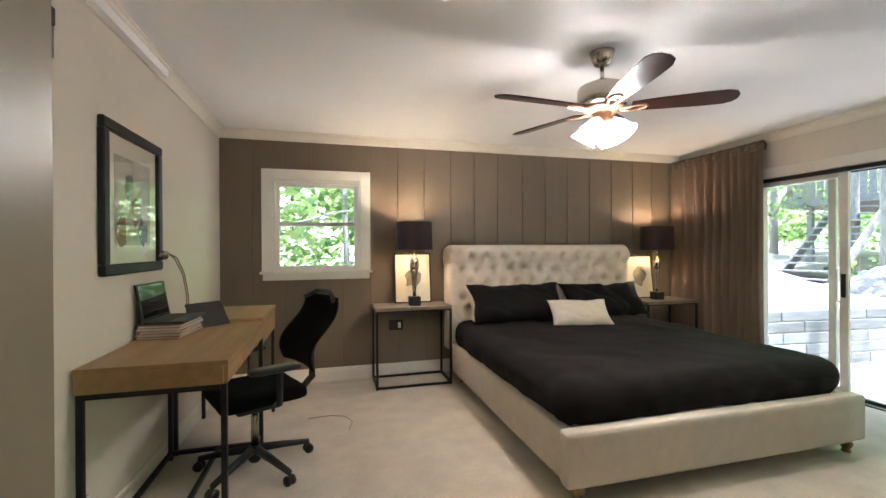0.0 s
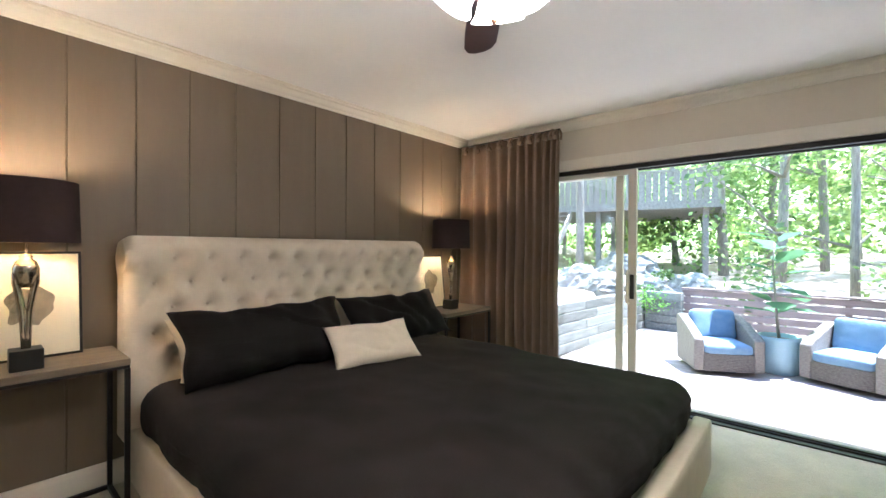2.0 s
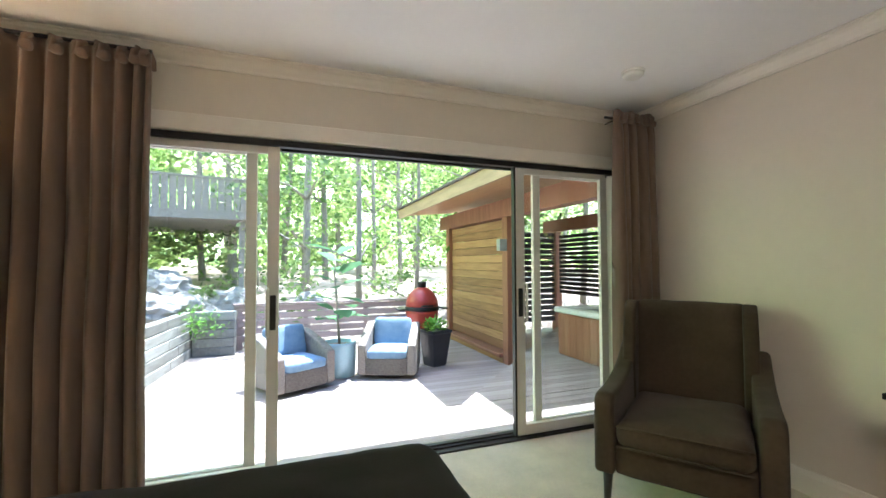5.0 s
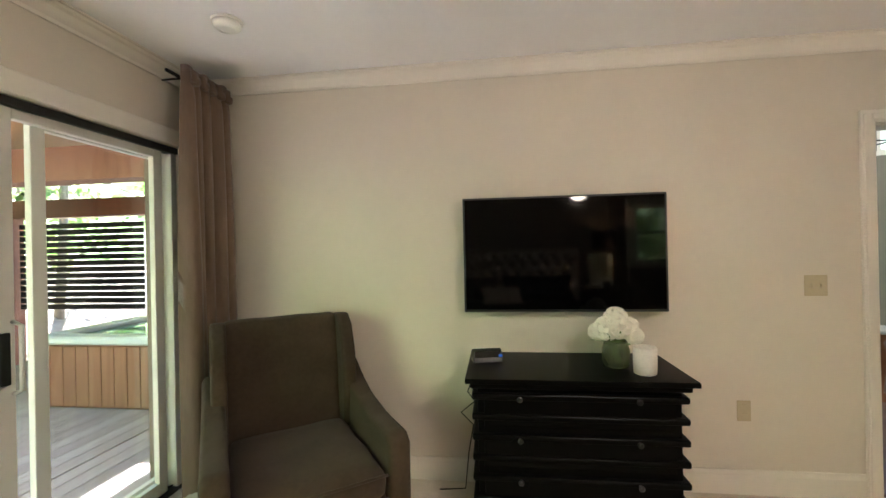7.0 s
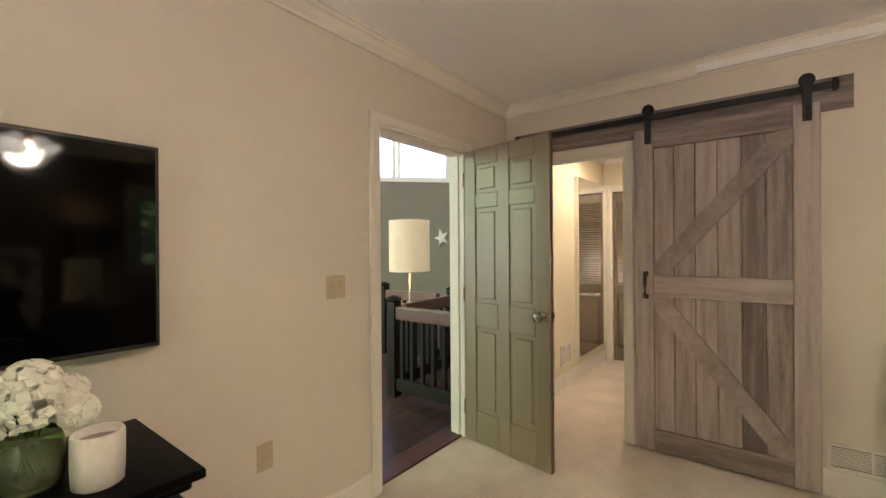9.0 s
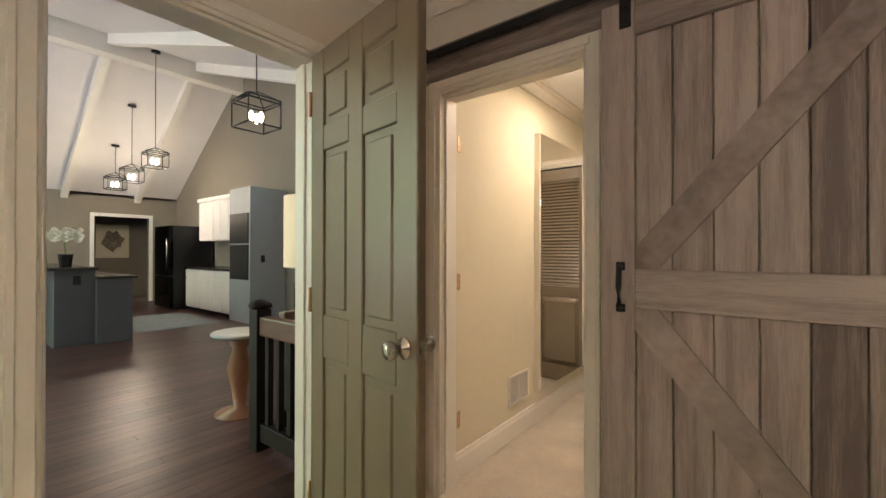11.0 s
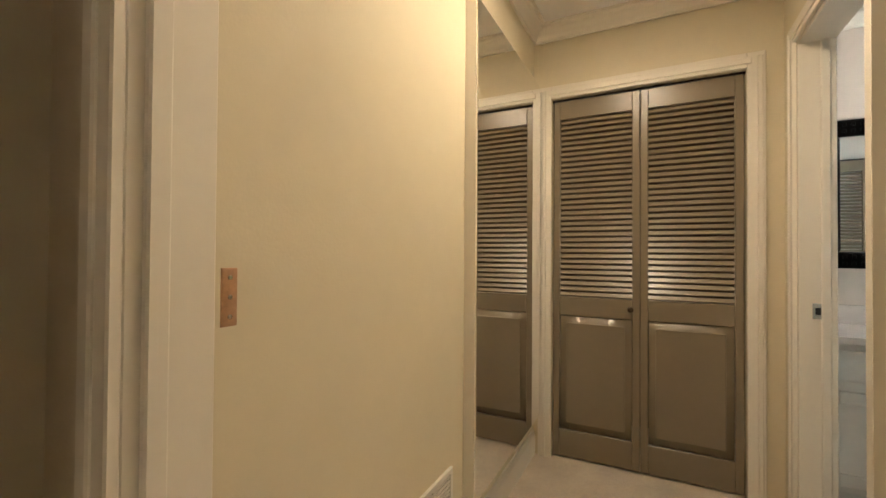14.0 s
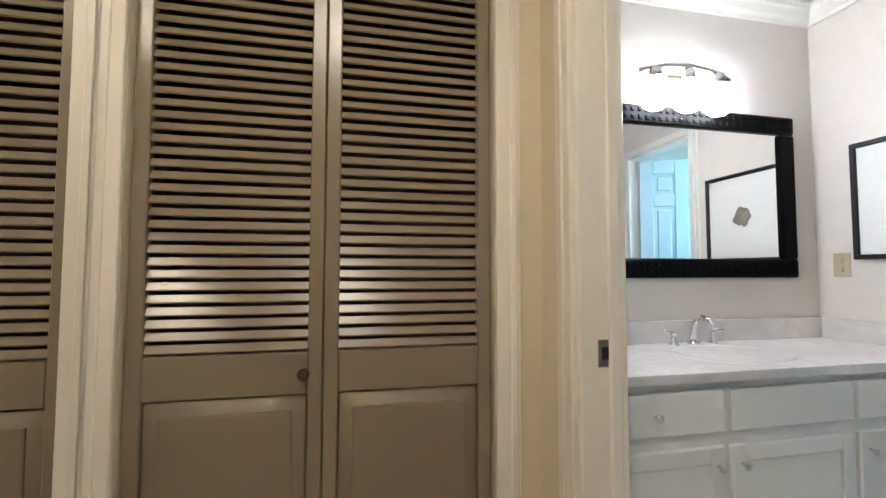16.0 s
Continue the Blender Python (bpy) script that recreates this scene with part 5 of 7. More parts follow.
grille("hall_vent", pose(-1.64, HYA, 0.215, 0, 0, 180), 0.275, 0.20, "cream slotted air vent low on the hall wall", M["trim"], 11)

MIRROR = mat("mirror_silver", (0.92, 0.92, 0.90), 0.01, 1.0, var=0)
hm = tagged(empty("wall_mirror", pose(-2.02, HYA, 0)), "tall frameless mirror on a deep cream backing box", "mirror")
box("backing_box", (-0.965, 0.0, 0.235), (0.0, 0.045, 2.085), M["trim"], hm, bevel=0.003)
box("mirror_glass", (-0.963, 0.0452, 0.24), (-0.002, 0.0505, 2.08), MIRROR, hm, bevel=0.001)

# louvered bifold closet doors
bif = structure(empty("door_3", pose(HX - 0.032, 0, 0)), "brown louvered bifold closet doors, closed", "bifold door")
slat_me = None
for ya, yb in ((LY0 + 0.006, 1.018), (1.021, LY1 - 0.006)):
    st = 0.036
    leaf = boxes("leaf", [((-0.014, ya, 0.012), (0.014, ya + st, LT - 0.012)), ((-0.014, yb - st, 0.012), (0.014, yb, LT - 0.012)), ((-0.0135, ya + st, LT - 0.115), (0.0135, yb - st, LT - 0.012)), ((-0.0135, ya + st, 0.80), (0.0135, yb - st, 0.905)), ((-0.0135, ya + st, 0.012), (0.0135, yb - st, 0.16))], M["louver"], bif, bevel=0.003)
    soft("raised_panel", (-0.008, ya + st + 0.002, 0.162), (0.008, yb - st - 0.002, 0.798), 0.006, M["louver"], leaf, n=2)
    box("panel_field", (0.002, ya + st + 0.035, 0.20), (0.0125, yb - st - 0.035, 0.76), M["louver"], leaf, bevel=0.006)
    nsl = 33
    if slat_me is None:
        bm = bmesh.new()
        add_box(bm, (-0.0116, 0, -0.0028), (0.0116, yb - ya - 2 * st + 0.004, 0.0035), 0.002)
        slat_me = bpy.data.meshes.new("slat")
        bm.to_mesh(slat_me)
        bm.free()
        slat_me.materials.append(M["louver"])
    for k in range(nsl):
        o = new("slat", slat_me)
        o.parent = leaf
        o.matrix_local = pose(0.0, ya + st - 0.002, 0.920 + (LT - 0.130 - 0.920) * k / (nsl - 1), 0, 63, 0)
lathe("knob", [(0.008, 0), (0.007, 0.012), (0.014, 0.02), (0.015, 0.028), (0.008, 0.033)], mat("knob_bronze", (0.10, 0.07, 0.045), 0.35, 0.7, var=0.1), bif, pose(0.014, 0.975, 0.855, 0, 90, 0), 18, label="small bronze knob")
box("head_track", (-0.014, LY0, LT - 0.011), (0.014, LY1, LT - 0.0005), BLACKIRON, bif, bevel=0)

hl = tagged(empty("ceiling_light", pose(-1.95, 1.02, HCEIL)), "small round frosted ceiling light with a brass rim", "ceiling light")
lathe("rim", [(0.11, -0.02), (0.125, -0.012), (0.125, 0)], BRASS, hl, n=32)
lathe("diffuser", [(0.02, -0.085), (0.06, -0.075), (0.09, -0.05), (0.105, -0.02)], mat("hall_diffuser", (1, 0.9, 0.75), 0.5, var=0, emit=(1, 0.80, 0.56), estr=3), hl, n=32)
lamp("hall_light", "AREA", pose(-1.95, 1.02, HCEIL - 0.10), 2.5, (1, 0.79, 0.55), 0.24)

# ---- bathroom ----
BWX, BYA, BYB, BEX = -3.57, HYB + T, 3.36, -1.45
BATHW = mat("bath_wall_paint", (0.72, 0.66, 0.60), 0.6, var=0.03, scale=2, bump=0.05, bscale=140)
WCAB = mat("white_cabinet_paint", (0.80, 0.77, 0.73), 0.35, var=0.03, scale=4)
MARB = mat("marble_white", (0.60, 0.55, 0.52), 0.16, var=0.3, scale=2.2, color2=(0.80, 0.77, 0.74), spec=0.5)
CHROME = mat("chrome", (0.75, 0.75, 0.76), 0.08, 1.0, var=0)
structure(boxes("ceiling_bath", [((BWX - 0.1, HYB + 0.06, HCEIL), (BEX + 0.6, BYB + 0.1, HCEIL + 0.12))], M["ceil"], bevel=0), "white bathroom ceiling", "ceiling")
structure(boxes("wall_bath_west", [((BWX - 0.1, BYA - 0.12, 0), (BWX, BYB + 0.1, HCEIL))], BATHW, bevel=0), "pale warm grey wall behind the vanity", "wall")
structure(boxes("wall_bath_north", [((BWX, BYB, 0), (-2.76, BYB + 0.1, HCEIL)), ((-2.12, BYB, 0), (BEX + 0.1, BYB + 0.1, HCEIL)), ((-2.76, BYB, 2.03), (-2.12, BYB + 0.1, HCEIL))], BATHW, bevel=0), "pale warm grey bathroom wall", "wall")
structure(boxes("wall_bath_east", [((BEX, BYA, 0), (BEX + 0.1, BYB, HCEIL))], BATHW, bevel=0), "pale warm grey wall opposite the vanity", "wall")
structure(boxes("wall_bath_south", [((BX1, BYA, 0), (BEX, BYA + 0.004, HCEIL)), ((BWX, BYA, 0), (BX0, BYA + 0.004, HCEIL)), ((BX0, BYA, 2.034), (BX1, BYA + 0.004, HCEIL))], BATHW, bevel=0), "pale warm grey wall round the bathroom doorway", "wall")
casing("trim_bath_inner_casing", "x", -2.76, -2.12, 2.03, BYB, -1, material=WHITE)
structure(boxes("wall_washroom", [((-3.3, BYB + 0.1, 0), (-3.2, 4.7, HCEIL)), ((-1.4, BYB + 0.1, 0), (-1.3, 4.7, HCEIL)), ((-3.3, 4.7, 0), (-1.3, 4.8, HCEIL)), ((-3.3, BYB + 0.1, HCEIL), (-1.3, 4.8, HCEIL + 0.1)), ((-3.3, 3.411, -0.12), (-1.3, 4.8, 0.0))], BATHW, bevel=0), "pale wall of the inner washroom", "wall")
crown_y("trim_crown_bath_west", BYA + 0.006, BYB - 0.003, BWX + 0.001, 1, HCEIL - 0.002, WHITE)
crown_x("trim_crown_bath_north", BWX, BEX, BYB - 0.001, -1, HCEIL - 0.001, WHITE)
bdoor = structure(empty("door_4", pose(-2.14, BYB + 0.06, 0.012, 0, 0, 118)), "pale six-panel inner door standing ajar, coloured blue-grey for the cool daylight on it", "door")
# the blue of the cool daylight is mixed into the white door's paint
six_panel(bdoor, 0.62, 2.0, 0.035, mat("door_daylit_blue", (0.42, 0.52, 0.55), 0.4, var=0.04))
# added cool area lamp for the daylight in here; no window is built
lamp("washroom_daylight_fill", "AREA", look((-3.15, 4.2, 1.6), (-2.2, 3.8, 1.2)), 7, (0.50, 0.85, 1.0), 0.6)

van = tagged(empty("vanity", pose(BWX, BYA, 0)), "white painted bathroom vanity with drawers and panel doors", "vanity")
vd, vl, vt = 0.47, BYB - BYA, 0.75
box("carcase", (0.002, 0.006, 0.09), (vd, vl - 0.002, vt), WCAB, van, bevel=0.003)
box("toe_kick", (0.002, 0.006, 0), (vd - 0.06, vl - 0.002, 0.089), WCAB, van, bevel=0)
edges = [0.02, 0.565, 1.108, vl - 0.02]
for k, (ya, yb) in enumerate(zip(edges, edges[1:])):
    dfr = box("drawer_front", (vd, ya + 0.012, 0.585), (vd + 0.018, yb - 0.012, 0.722), WCAB, van, bevel=0.007, seg=3)
    dor = boxes("cabinet_door", [((vd, ya + 0.012, 0.12), (vd + 0.018, ya + 0.067, 0.54)), ((vd, yb - 0.067, 0.12), (vd + 0.018, yb - 0.012, 0.54)), ((vd, ya + 0.067, 0.12), (vd + 0.018, yb - 0.067, 0.175)), ((vd, ya + 0.067, 0.485), (vd + 0.018, yb - 0.067, 0.54))], WCAB, van, bevel=0.004)
    box("door_panel", (vd, ya + 0.066, 0.174), (vd + 0.009, yb - 0.066, 0.486), WCAB, dor, bevel=0.002)
    lathe("knob", [(0.005, 0), (0.005, 0.012), (0.013, 0.018), (0.014, 0.023), (0.006, 0.026)], CHROME, dfr, pose(vd + 0.018, (ya + yb) / 2, 0.652, 0, 90, 0), 16, label="round chrome knob") if k == 0 else None
    lathe("knob", [(0.005, 0), (0.005, 0.012), (0.013, 0.018), (0.014, 0.023), (0.006, 0.026)], CHROME, dor, pose(vd + 0.018, (yb - 0.045) if k == 0 else (ya + 0.05), 0.48, 0, 90, 0), 16, label="round chrome knob")
top = tagged(empty("marble_counter", pose(BWX, BYA, vt)), "veined white marble vanity top with a backsplash", "countertop")
box("slab", (0.002, 0.006, 0.0005), (vd + 0.035, vl - 0.002, 0.036), MARB, top, bevel=0.006, seg=3)
box("backsplash", (0.002, 0.006, 0.0365), (0.022, vl - 0.002, 0.135), MARB, top, bevel=0.003)
box("side_splash", (0.0225, vl - 0.022, 0.0365), (vd + 0.01, vl - 0.002, 0.135), MARB, top, bevel=0.003)
sink = tagged(empty("wash_basin", pose(BWX + 0.27, BYA + 0.82, vt + 0.0365)), "pale oval basin set flush in the marble top", "basin")
bm = bmesh.new()
add_lathe(bm, [(0.17, -0.02), (0.19, 0.001), (0.21, 0.0025), (0.215, 0.0005)], 36, Matrix.Diagonal((0.85, 1.15, 1, 1)), cap=False)
mesh_obj("rim", bm, MARB, sink)
bm = bmesh.new()
add_lathe(bm, [(0.03, 0.0003), (0.17, 0.0006), (0.188, 0.0012)], 36, Matrix.Diagonal((0.85, 1.15, 1, 1)))
mesh_obj("bowl", bm, MARB, sink)
fau = tagged(empty("faucet", pose(BWX + 0.075, BYA + 0.82, vt + 0.0362)), "arched chrome faucet with two lever handles", "faucet")
tube("spout", [(0, 0, 0), (0, 0, 0.07), (0.015, 0, 0.105), (0.05, 0, 0.125), (0.09, 0, 0.115), (0.115, 0, 0.085)], 0.015, CHROME, fau, 12, 0.010)
lathe("spout_base", [(0.024, 0), (0.024, 0.006), (0.016, 0.016)], CHROME, fau, n=20)
for sy in (-0.10, 0.10):
    hb_ = lathe("handle", [(0.022, 0), (0.022, 0.006), (0.012, 0.014), (0.011, 0.045), (0.014, 0.055)], CHROME, fau, pose(0, sy, 0), 18)
    tube("lever", [(0, sy, 0.052), (0.006, sy + (0.055 if sy > 0 else -0.055), 0.064)], 0.006, CHROME, hb_, 8, 0.004)
bmir = tagged(empty("framed_mirror", pose(BWX, 0, 0)), "vanity mirror in a wide black ribbed frame", "mirror")
my0, my1, mz0, mz1, mw = 1.88, 3.21, 1.078, 1.865, 0.088
frm = boxes("frame", [((0.001, my0, mz0), (0.03, my1, mz0 + mw)), ((0.001, my0, mz1 - mw), (0.03, my1, mz1)), ((0.001, my0, mz0 + mw), (0.03, my0 + mw, mz1 - mw)), ((0.001, my1 - mw, mz0 + mw), (0.03, my1, mz1 - mw))], EBONY, bmir, bevel=0.008)
box("mirror_glass", (0.001, my0 + mw - 0.004, mz0 + mw - 0.004), (0.012, my1 - mw + 0.004, mz1 - mw + 0.004), MIRROR, bmir, bevel=0)
bead_me = None
for zc in (mz0 + mw / 2, mz1 - mw / 2):
    for dz_ in (-0.018, 0.018):
        for k in range(36):
            if bead_me is None:
                bm = bmesh.new()
                add_box(bm, (0, -0.009, -0.010), (0.008, 0.009, 0.010), 0.003)
                bead_me = bpy.data.meshes.new("bead")
                bm.to_mesh(bead_me)
                bm.free()
                bead_me.materials.append(EBONY)
            o = new("bead", bead_me)
            o.parent = frm
            o.matrix_local = pose(0.028, my0 + 0.03 + k * (my1 - my0 - 0.06) / 35, zc + dz_)
vl_ = tagged(empty("vanity_light", pose(BWX, 2.555, 1.97)), "curved nickel bar light with three lit frosted globes", "wall light")
tube("bar", [(0.06, -0.24, 0.03), (0.082, -0.12, 0.052), (0.09, 0, 0.06), (0.082, 0.12, 0.052), (0.06, 0.24, 0.03)], 0.013, NICKEL, vl_, 10)
box("wall_plate", (0.001, -0.06, -0.05), (0.02, 0.06, 0.05), NICKEL, vl_, bevel=0.008)
tube("arm", [(0.015, 0, 0.0), (0.05, 0, 0.01), (0.088, 0, 0.055)], 0.010, NICKEL, vl_, 10)
GLOBE = mat("frosted_globe", (1, 0.97, 0.92), 0.5, var=0, emit=(1, 0.95, 0.88), estr=7.5)
for sy in (-0.165, 0.0, 0.165):
    gx = 0.078 if sy else 0.085
    sck = lathe("socket", [(0.03, -0.02), (0.03, 0.035), (0.015, 0.05)], NICKEL, vl_, pose(gx, sy, 0.0), 18)
    lathe("globe", [(0.03, -0.145), (0.056, -0.125), (0.066, -0.085), (0.060, -0.045), (0.045, -0.012)], GLOBE, vl_, pose(gx, sy, 0.0), 28)
bpic = tagged(empty("framed_print", pose(0, BYB, 0)), "large pale print in a slim black frame on the bathroom wall", "picture")
px0, px1, pz0, pz1 = -3.40, -2.90, 1.163, 1.696
boxes("frame", [((px0, -0.025, pz0), (px1, -0.001, pz0 + 0.022)), ((px0, -0.025, pz1 - 0.022), (px1, -0.001, pz1)), ((px0, -0.025, pz0 + 0.022), (px0 + 0.022, -0.001, pz1 - 0.022)), ((px1 - 0.022, -0.025, pz0 + 0.022), (px1, -0.001, pz1 - 0.022))], BLACKIRON, bpic, bevel=0.003)
box("paper", (px0 + 0.02, -0.012, pz0 + 0.02), (px1 - 0.02, -0.002, pz1 - 0.02), mat("print_white", (0.78, 0.77, 0.74), 0.6, var=0.02), bpic, bevel=0)
blot("leaf_motif", pose(-3.15, -0.0135, 1.43), 0.05, INK, bpic, 2.2)
bs = tagged(empty("light_switch", pose(-3.46, BYB, 1.138)), "ivory switch plate on the bathroom wall", "light switch")
box("plate", (-0.035, -0.006, -0.055), (0.035, 0, 0.055), IVORY, bs, bevel=0.003)
for zz in (-0.02, 0.02):
    box("toggle", (-0.008, -0.012, zz - 0.010), (0.008, -0.005, zz + 0.010), IVORY, bs, bevel=0.002)

# ---- great room beyond the entry door ----
GW = mat("taupe_wall", (0.235, 0.21, 0.165), 0.75, var=0.04, scale=2)
WFLOOR = mat("dark_plank", (0.036, 0.015, 0.012), 0.34, var=0.4, scale=2.0, bump=0.06, bscale=20, stretch=(0.7, 9, 9), color2=(0.095, 0.046, 0.038), random_var=0.35)
RGX0, RGX1, RGY = -3.45, 4.4, -10.3
gf = structure(boxes("floor_great_room", [((RGX0, RGY, -0.14), (RGX1, Y0 - 0.06, -0.012))], WFLOOR, bevel=0), "dark red-brown wooden plank floor", "wood floor")
structure(boxes("wall_great_far", [((RGX0, RGY - 0.1, 0), (-2.84, RGY, 2.7)), ((-1.78, RGY - 0.1, 0), (RGX1, RGY, 2.7)), ((-2.84, RGY - 0.1, 2.03), (-1.78, RGY, 2.7))], GW, bevel=0), "taupe painted far wall of the great room", "wall")
structure(prism("wall_great_west", [(Y0 - 0.12, -0.1), (Y0 - 0.12, 2.35), (-1.2, 2.35), (-4.6, 2.75), (-4.6, 4.15), (-6.9, 4.9), (RGY, 2.6), (RGY, -0.1)], "x", RGX0 - 0.1, RGX0, GW), "taupe gable wall below tall windows", "wall")
structure(boxes("wall_great_east", [((RGX1, RGY, -0.1), (RGX1 + 0.1, -8.6, 5.6)), ((RGX1, -1.6, -0.1), (RGX1 + 0.1, 0.2, 5.6)), ((RGX1, -8.6, -0.1), (RGX1 + 0.1, -1.6, 0.2)), ((RGX1, -8.6, 4.4), (RGX1 + 0.1, -1.6, 5.6))], GW, bevel=0), "taupe window wall of the great room", "wall")
structure(boxes("wall_great_upper", [((RGX0 - 0.1, Y0 - T - 0.02, H + 0.1), (RGX1 + 0.1, Y0 - T + 0.02, 2.75))], GW, bevel=0), "taupe wall strip over the bedroom door", "wall")
BEADW = mat("white_ceiling_board", (0.80, 0.79, 0.77), 0.6, var=0.03, scale=3)
bm = bmesh.new()
ny = 26
for (ya, za), (yb, zb) in (((Y0 - T, 2.62), (-6.9, 4.85)), ((-6.9, 4.85), (RGY, 2.55))):
    for k in range(ny):
        u0, u1 = k / ny, (k + 0.93) / ny
        vs = [(RGX0 - 0.1, ya + (yb - ya) * u0, za + (zb - za) * u0), (RGX1 + 0.1, ya + (yb - ya) * u0, za + (zb - za) * u0), (RGX1 + 0.1, ya + (yb - ya) * u1, za + (zb - za) * u1), (RGX0 - 0.1, ya + (yb - ya) * u1, za + (zb - za) * u1)]
        bm.faces.new([bm.verts.new(v) for v in vs])
    vs = [(RGX0 - 0.1, ya, za + 0.02), (RGX1 + 0.1, ya, za + 0.02), (RGX1 + 0.1, yb, zb + 0.02), (RGX0 - 0.1, yb, zb + 0.02)]
    bm.faces.new([bm.verts.new(v) for v in vs])
structure(mesh_obj("ceiling_great_room", bm, BEADW), "white boarded vaulted ceiling", "ceiling")
beam_no = 0
for xx in (-2.6, -1.26, 0.1, 1.5, 2.9):
    for (ya, za), (yb, zb) in (((Y0 - T, 2.62), (-6.9, 4.85)), ((-6.9, 4.85), (RGY, 2.55))):
        beam_no += 1
        structure(prism("trim_beam_%d" % beam_no, [(ya, za), (yb, zb), (yb, zb - 0.16), (ya, za - 0.16)], "x", xx - 0.06, xx + 0.06, WHITE), "white painted sloping ceiling beam", "beam")
structure(boxes("trim_ridge_beam", [((RGX0, -7.02, 4.5), (RGX1, -6.78, 4.84))], WHITE), "white painted ridge beam", "beam")
structure(boxes("trim_far_door", [((-2.92, RGY, 0), (-2.84, RGY + 0.02, 2.11)), ((-1.78, RGY, 0), (-1.70, RGY + 0.02, 2.11)), ((-2.84, RGY, 2.03), (-1.78, RGY + 0.02, 2.11))], WHITE), "white casing of the far doorway", "door frame")
structure(boxes("wall_far_hall", [((-3.4, RGY - 1.5, -0.1), (-1.2, RGY - 1.4, 2.6)), ((-3.4, RGY - 1.5, 2.5), (-1.2, RGY, 2.6)), ((-3.45, RGY - 1.5, -0.1), (-3.3, RGY - 0.1, 2.6)), ((-1.3, RGY - 1.5, -0.1), (-1.2, RGY - 0.1, 2.6)), ((-3.4, RGY - 1.5, -0.14), (-1.2, RGY, -0.012))], GW, bevel=0), "taupe passage behind the far doorway", "wall")
fp = tagged(empty("framed_print", pose(-2.45, RGY - 1.4, 1.5)), "pale print with a round grey motif in the far passage", "picture")
box("paper", (-0.35, 0.001, -0.45), (0.35, 0.02, 0.42), PAPER, fp, bevel=0.003)
blot("round_motif", pose(0, 0.0215, 0), 0.2, INK, fp, 7.0)
cw = structure(empty("window_2"), "tall white gable windows high in the west wall", "window")
for ya, yb, z0, z1, z2 in ((-4.6, -3.45, 2.78, 4.1, 3.7), (-3.38, -2.2, 2.64, 3.7, 3.3), (-2.13, -1.2, 2.5, 3.3, 3.0)):
    boxes("window_frame", [((RGX0 - 0.09, ya, z0), (RGX0 + 0.01, ya + 0.07, z1)), ((RGX0 - 0.09, yb - 0.07, z0 - 0.1), (RGX0 + 0.01, yb, z2))], WHITE, cw)
prism("window_sill", [(-4.6, 2.75), (-1.2, 2.35), (-1.2, 2.43), (-4.6, 2.83)], "x", RGX0 - 0.09, RGX0 + 0.03, WHITE, cw)

lamp("window_daylight", "AREA", look((RGX1 + 0.02, -5.1, 2.3), (RGX0, -5.1, 3.3)), 25, (0.90, 0.95, 1.0), 6.8, 4.0)
# island, stools, kitchen
CABG = mat("slate_blue_cabinet", (0.085, 0.088, 0.095), 0.5, var=0.06, scale=4)
TOPD = mat("dark_counter", (0.03, 0.027, 0.025), 0.2, var=0.3, scale=12)
isl = tagged(empty("kitchen_island", pose(-0.62, -6.1, -0.012)), "slate-grey kitchen island with a raised dark bar top", "kitchen island")
box("cabinet", (-0.52, -1.7, 0), (-0.13, 0.9, 0.87), CABG, isl)
box("raised_end", (-0.129, -1.7, 0), (0.28, 0.8, 0.99), CABG, isl)
box("worktop", (-0.56, -1.74, 0.8705), (-0.13, 0.96, 0.905), TOPD, isl)
box("bar_top", (-0.15, -1.74, 0.9905), (0.55, 0.86, 1.03), TOPD, isl)
box("outlet", (0.02, 0.80, 0.80), (0.10, 0.808, 0.92), BLACKPL, isl)
orch = tagged(empty("orchid", pose(-0.50, -5.6, 1.018)), "white orchid in a dark pot on the bar top", "potted orchid")
lathe("pot", [(0.06, 0), (0.08, 0.16), (0.085, 0.17)], TOPD, orch, n=18)
bm = bmesh.new()
for k in range(46):
    c0 = Vector((rng.uniform(-0.17, 0.15), rng.uniform(-0.08, 0.08), rng.uniform(0.36, 0.50)))
    bm.faces.new([bm.verts.new(c0 + Vector((0.04 * math.cos(g), 0.02 * math.sin(g * 2), 0.04 * math.sin(g)))) for g in [j * math.pi / 3 for j in range(6)]])
mesh_obj("bloom_spray", bm, PETAL, orch)
tube("stem", [(0, 0, 0.16), (0.02, 0, 0.4), (-0.1, 0, 0.55)], 0.006, STEMG, orch)


def stool(x, y):
    s = tagged(empty("bar_stool", pose(x, y, -0.012)), "bar stool with a white seat on black metal legs", "bar stool", "stools at the island")
    soft("seat", (-0.19, -0.19, 0.68), (0.19, 0.19, 0.76), 0.035, WHITECL, s, n=5)
    for sx in (-1, 1):
        for sy in (-1, 1):
            tube("leg", [(sx * 0.14, sy * 0.14, 0.68), (sx * 0.22, sy * 0.22, 0)], 0.012, BLACKIRON, s)
    for z in (0.12, 0.30):
        r = 0.14 + 0.08 * (1 - z / 0.68)
        tube("foot_ring", [(r, r, z), (-r, r, z), (-r, -r, z), (r, -r, z), (r, r, z)], 0.008, NICKEL, s)
    return s


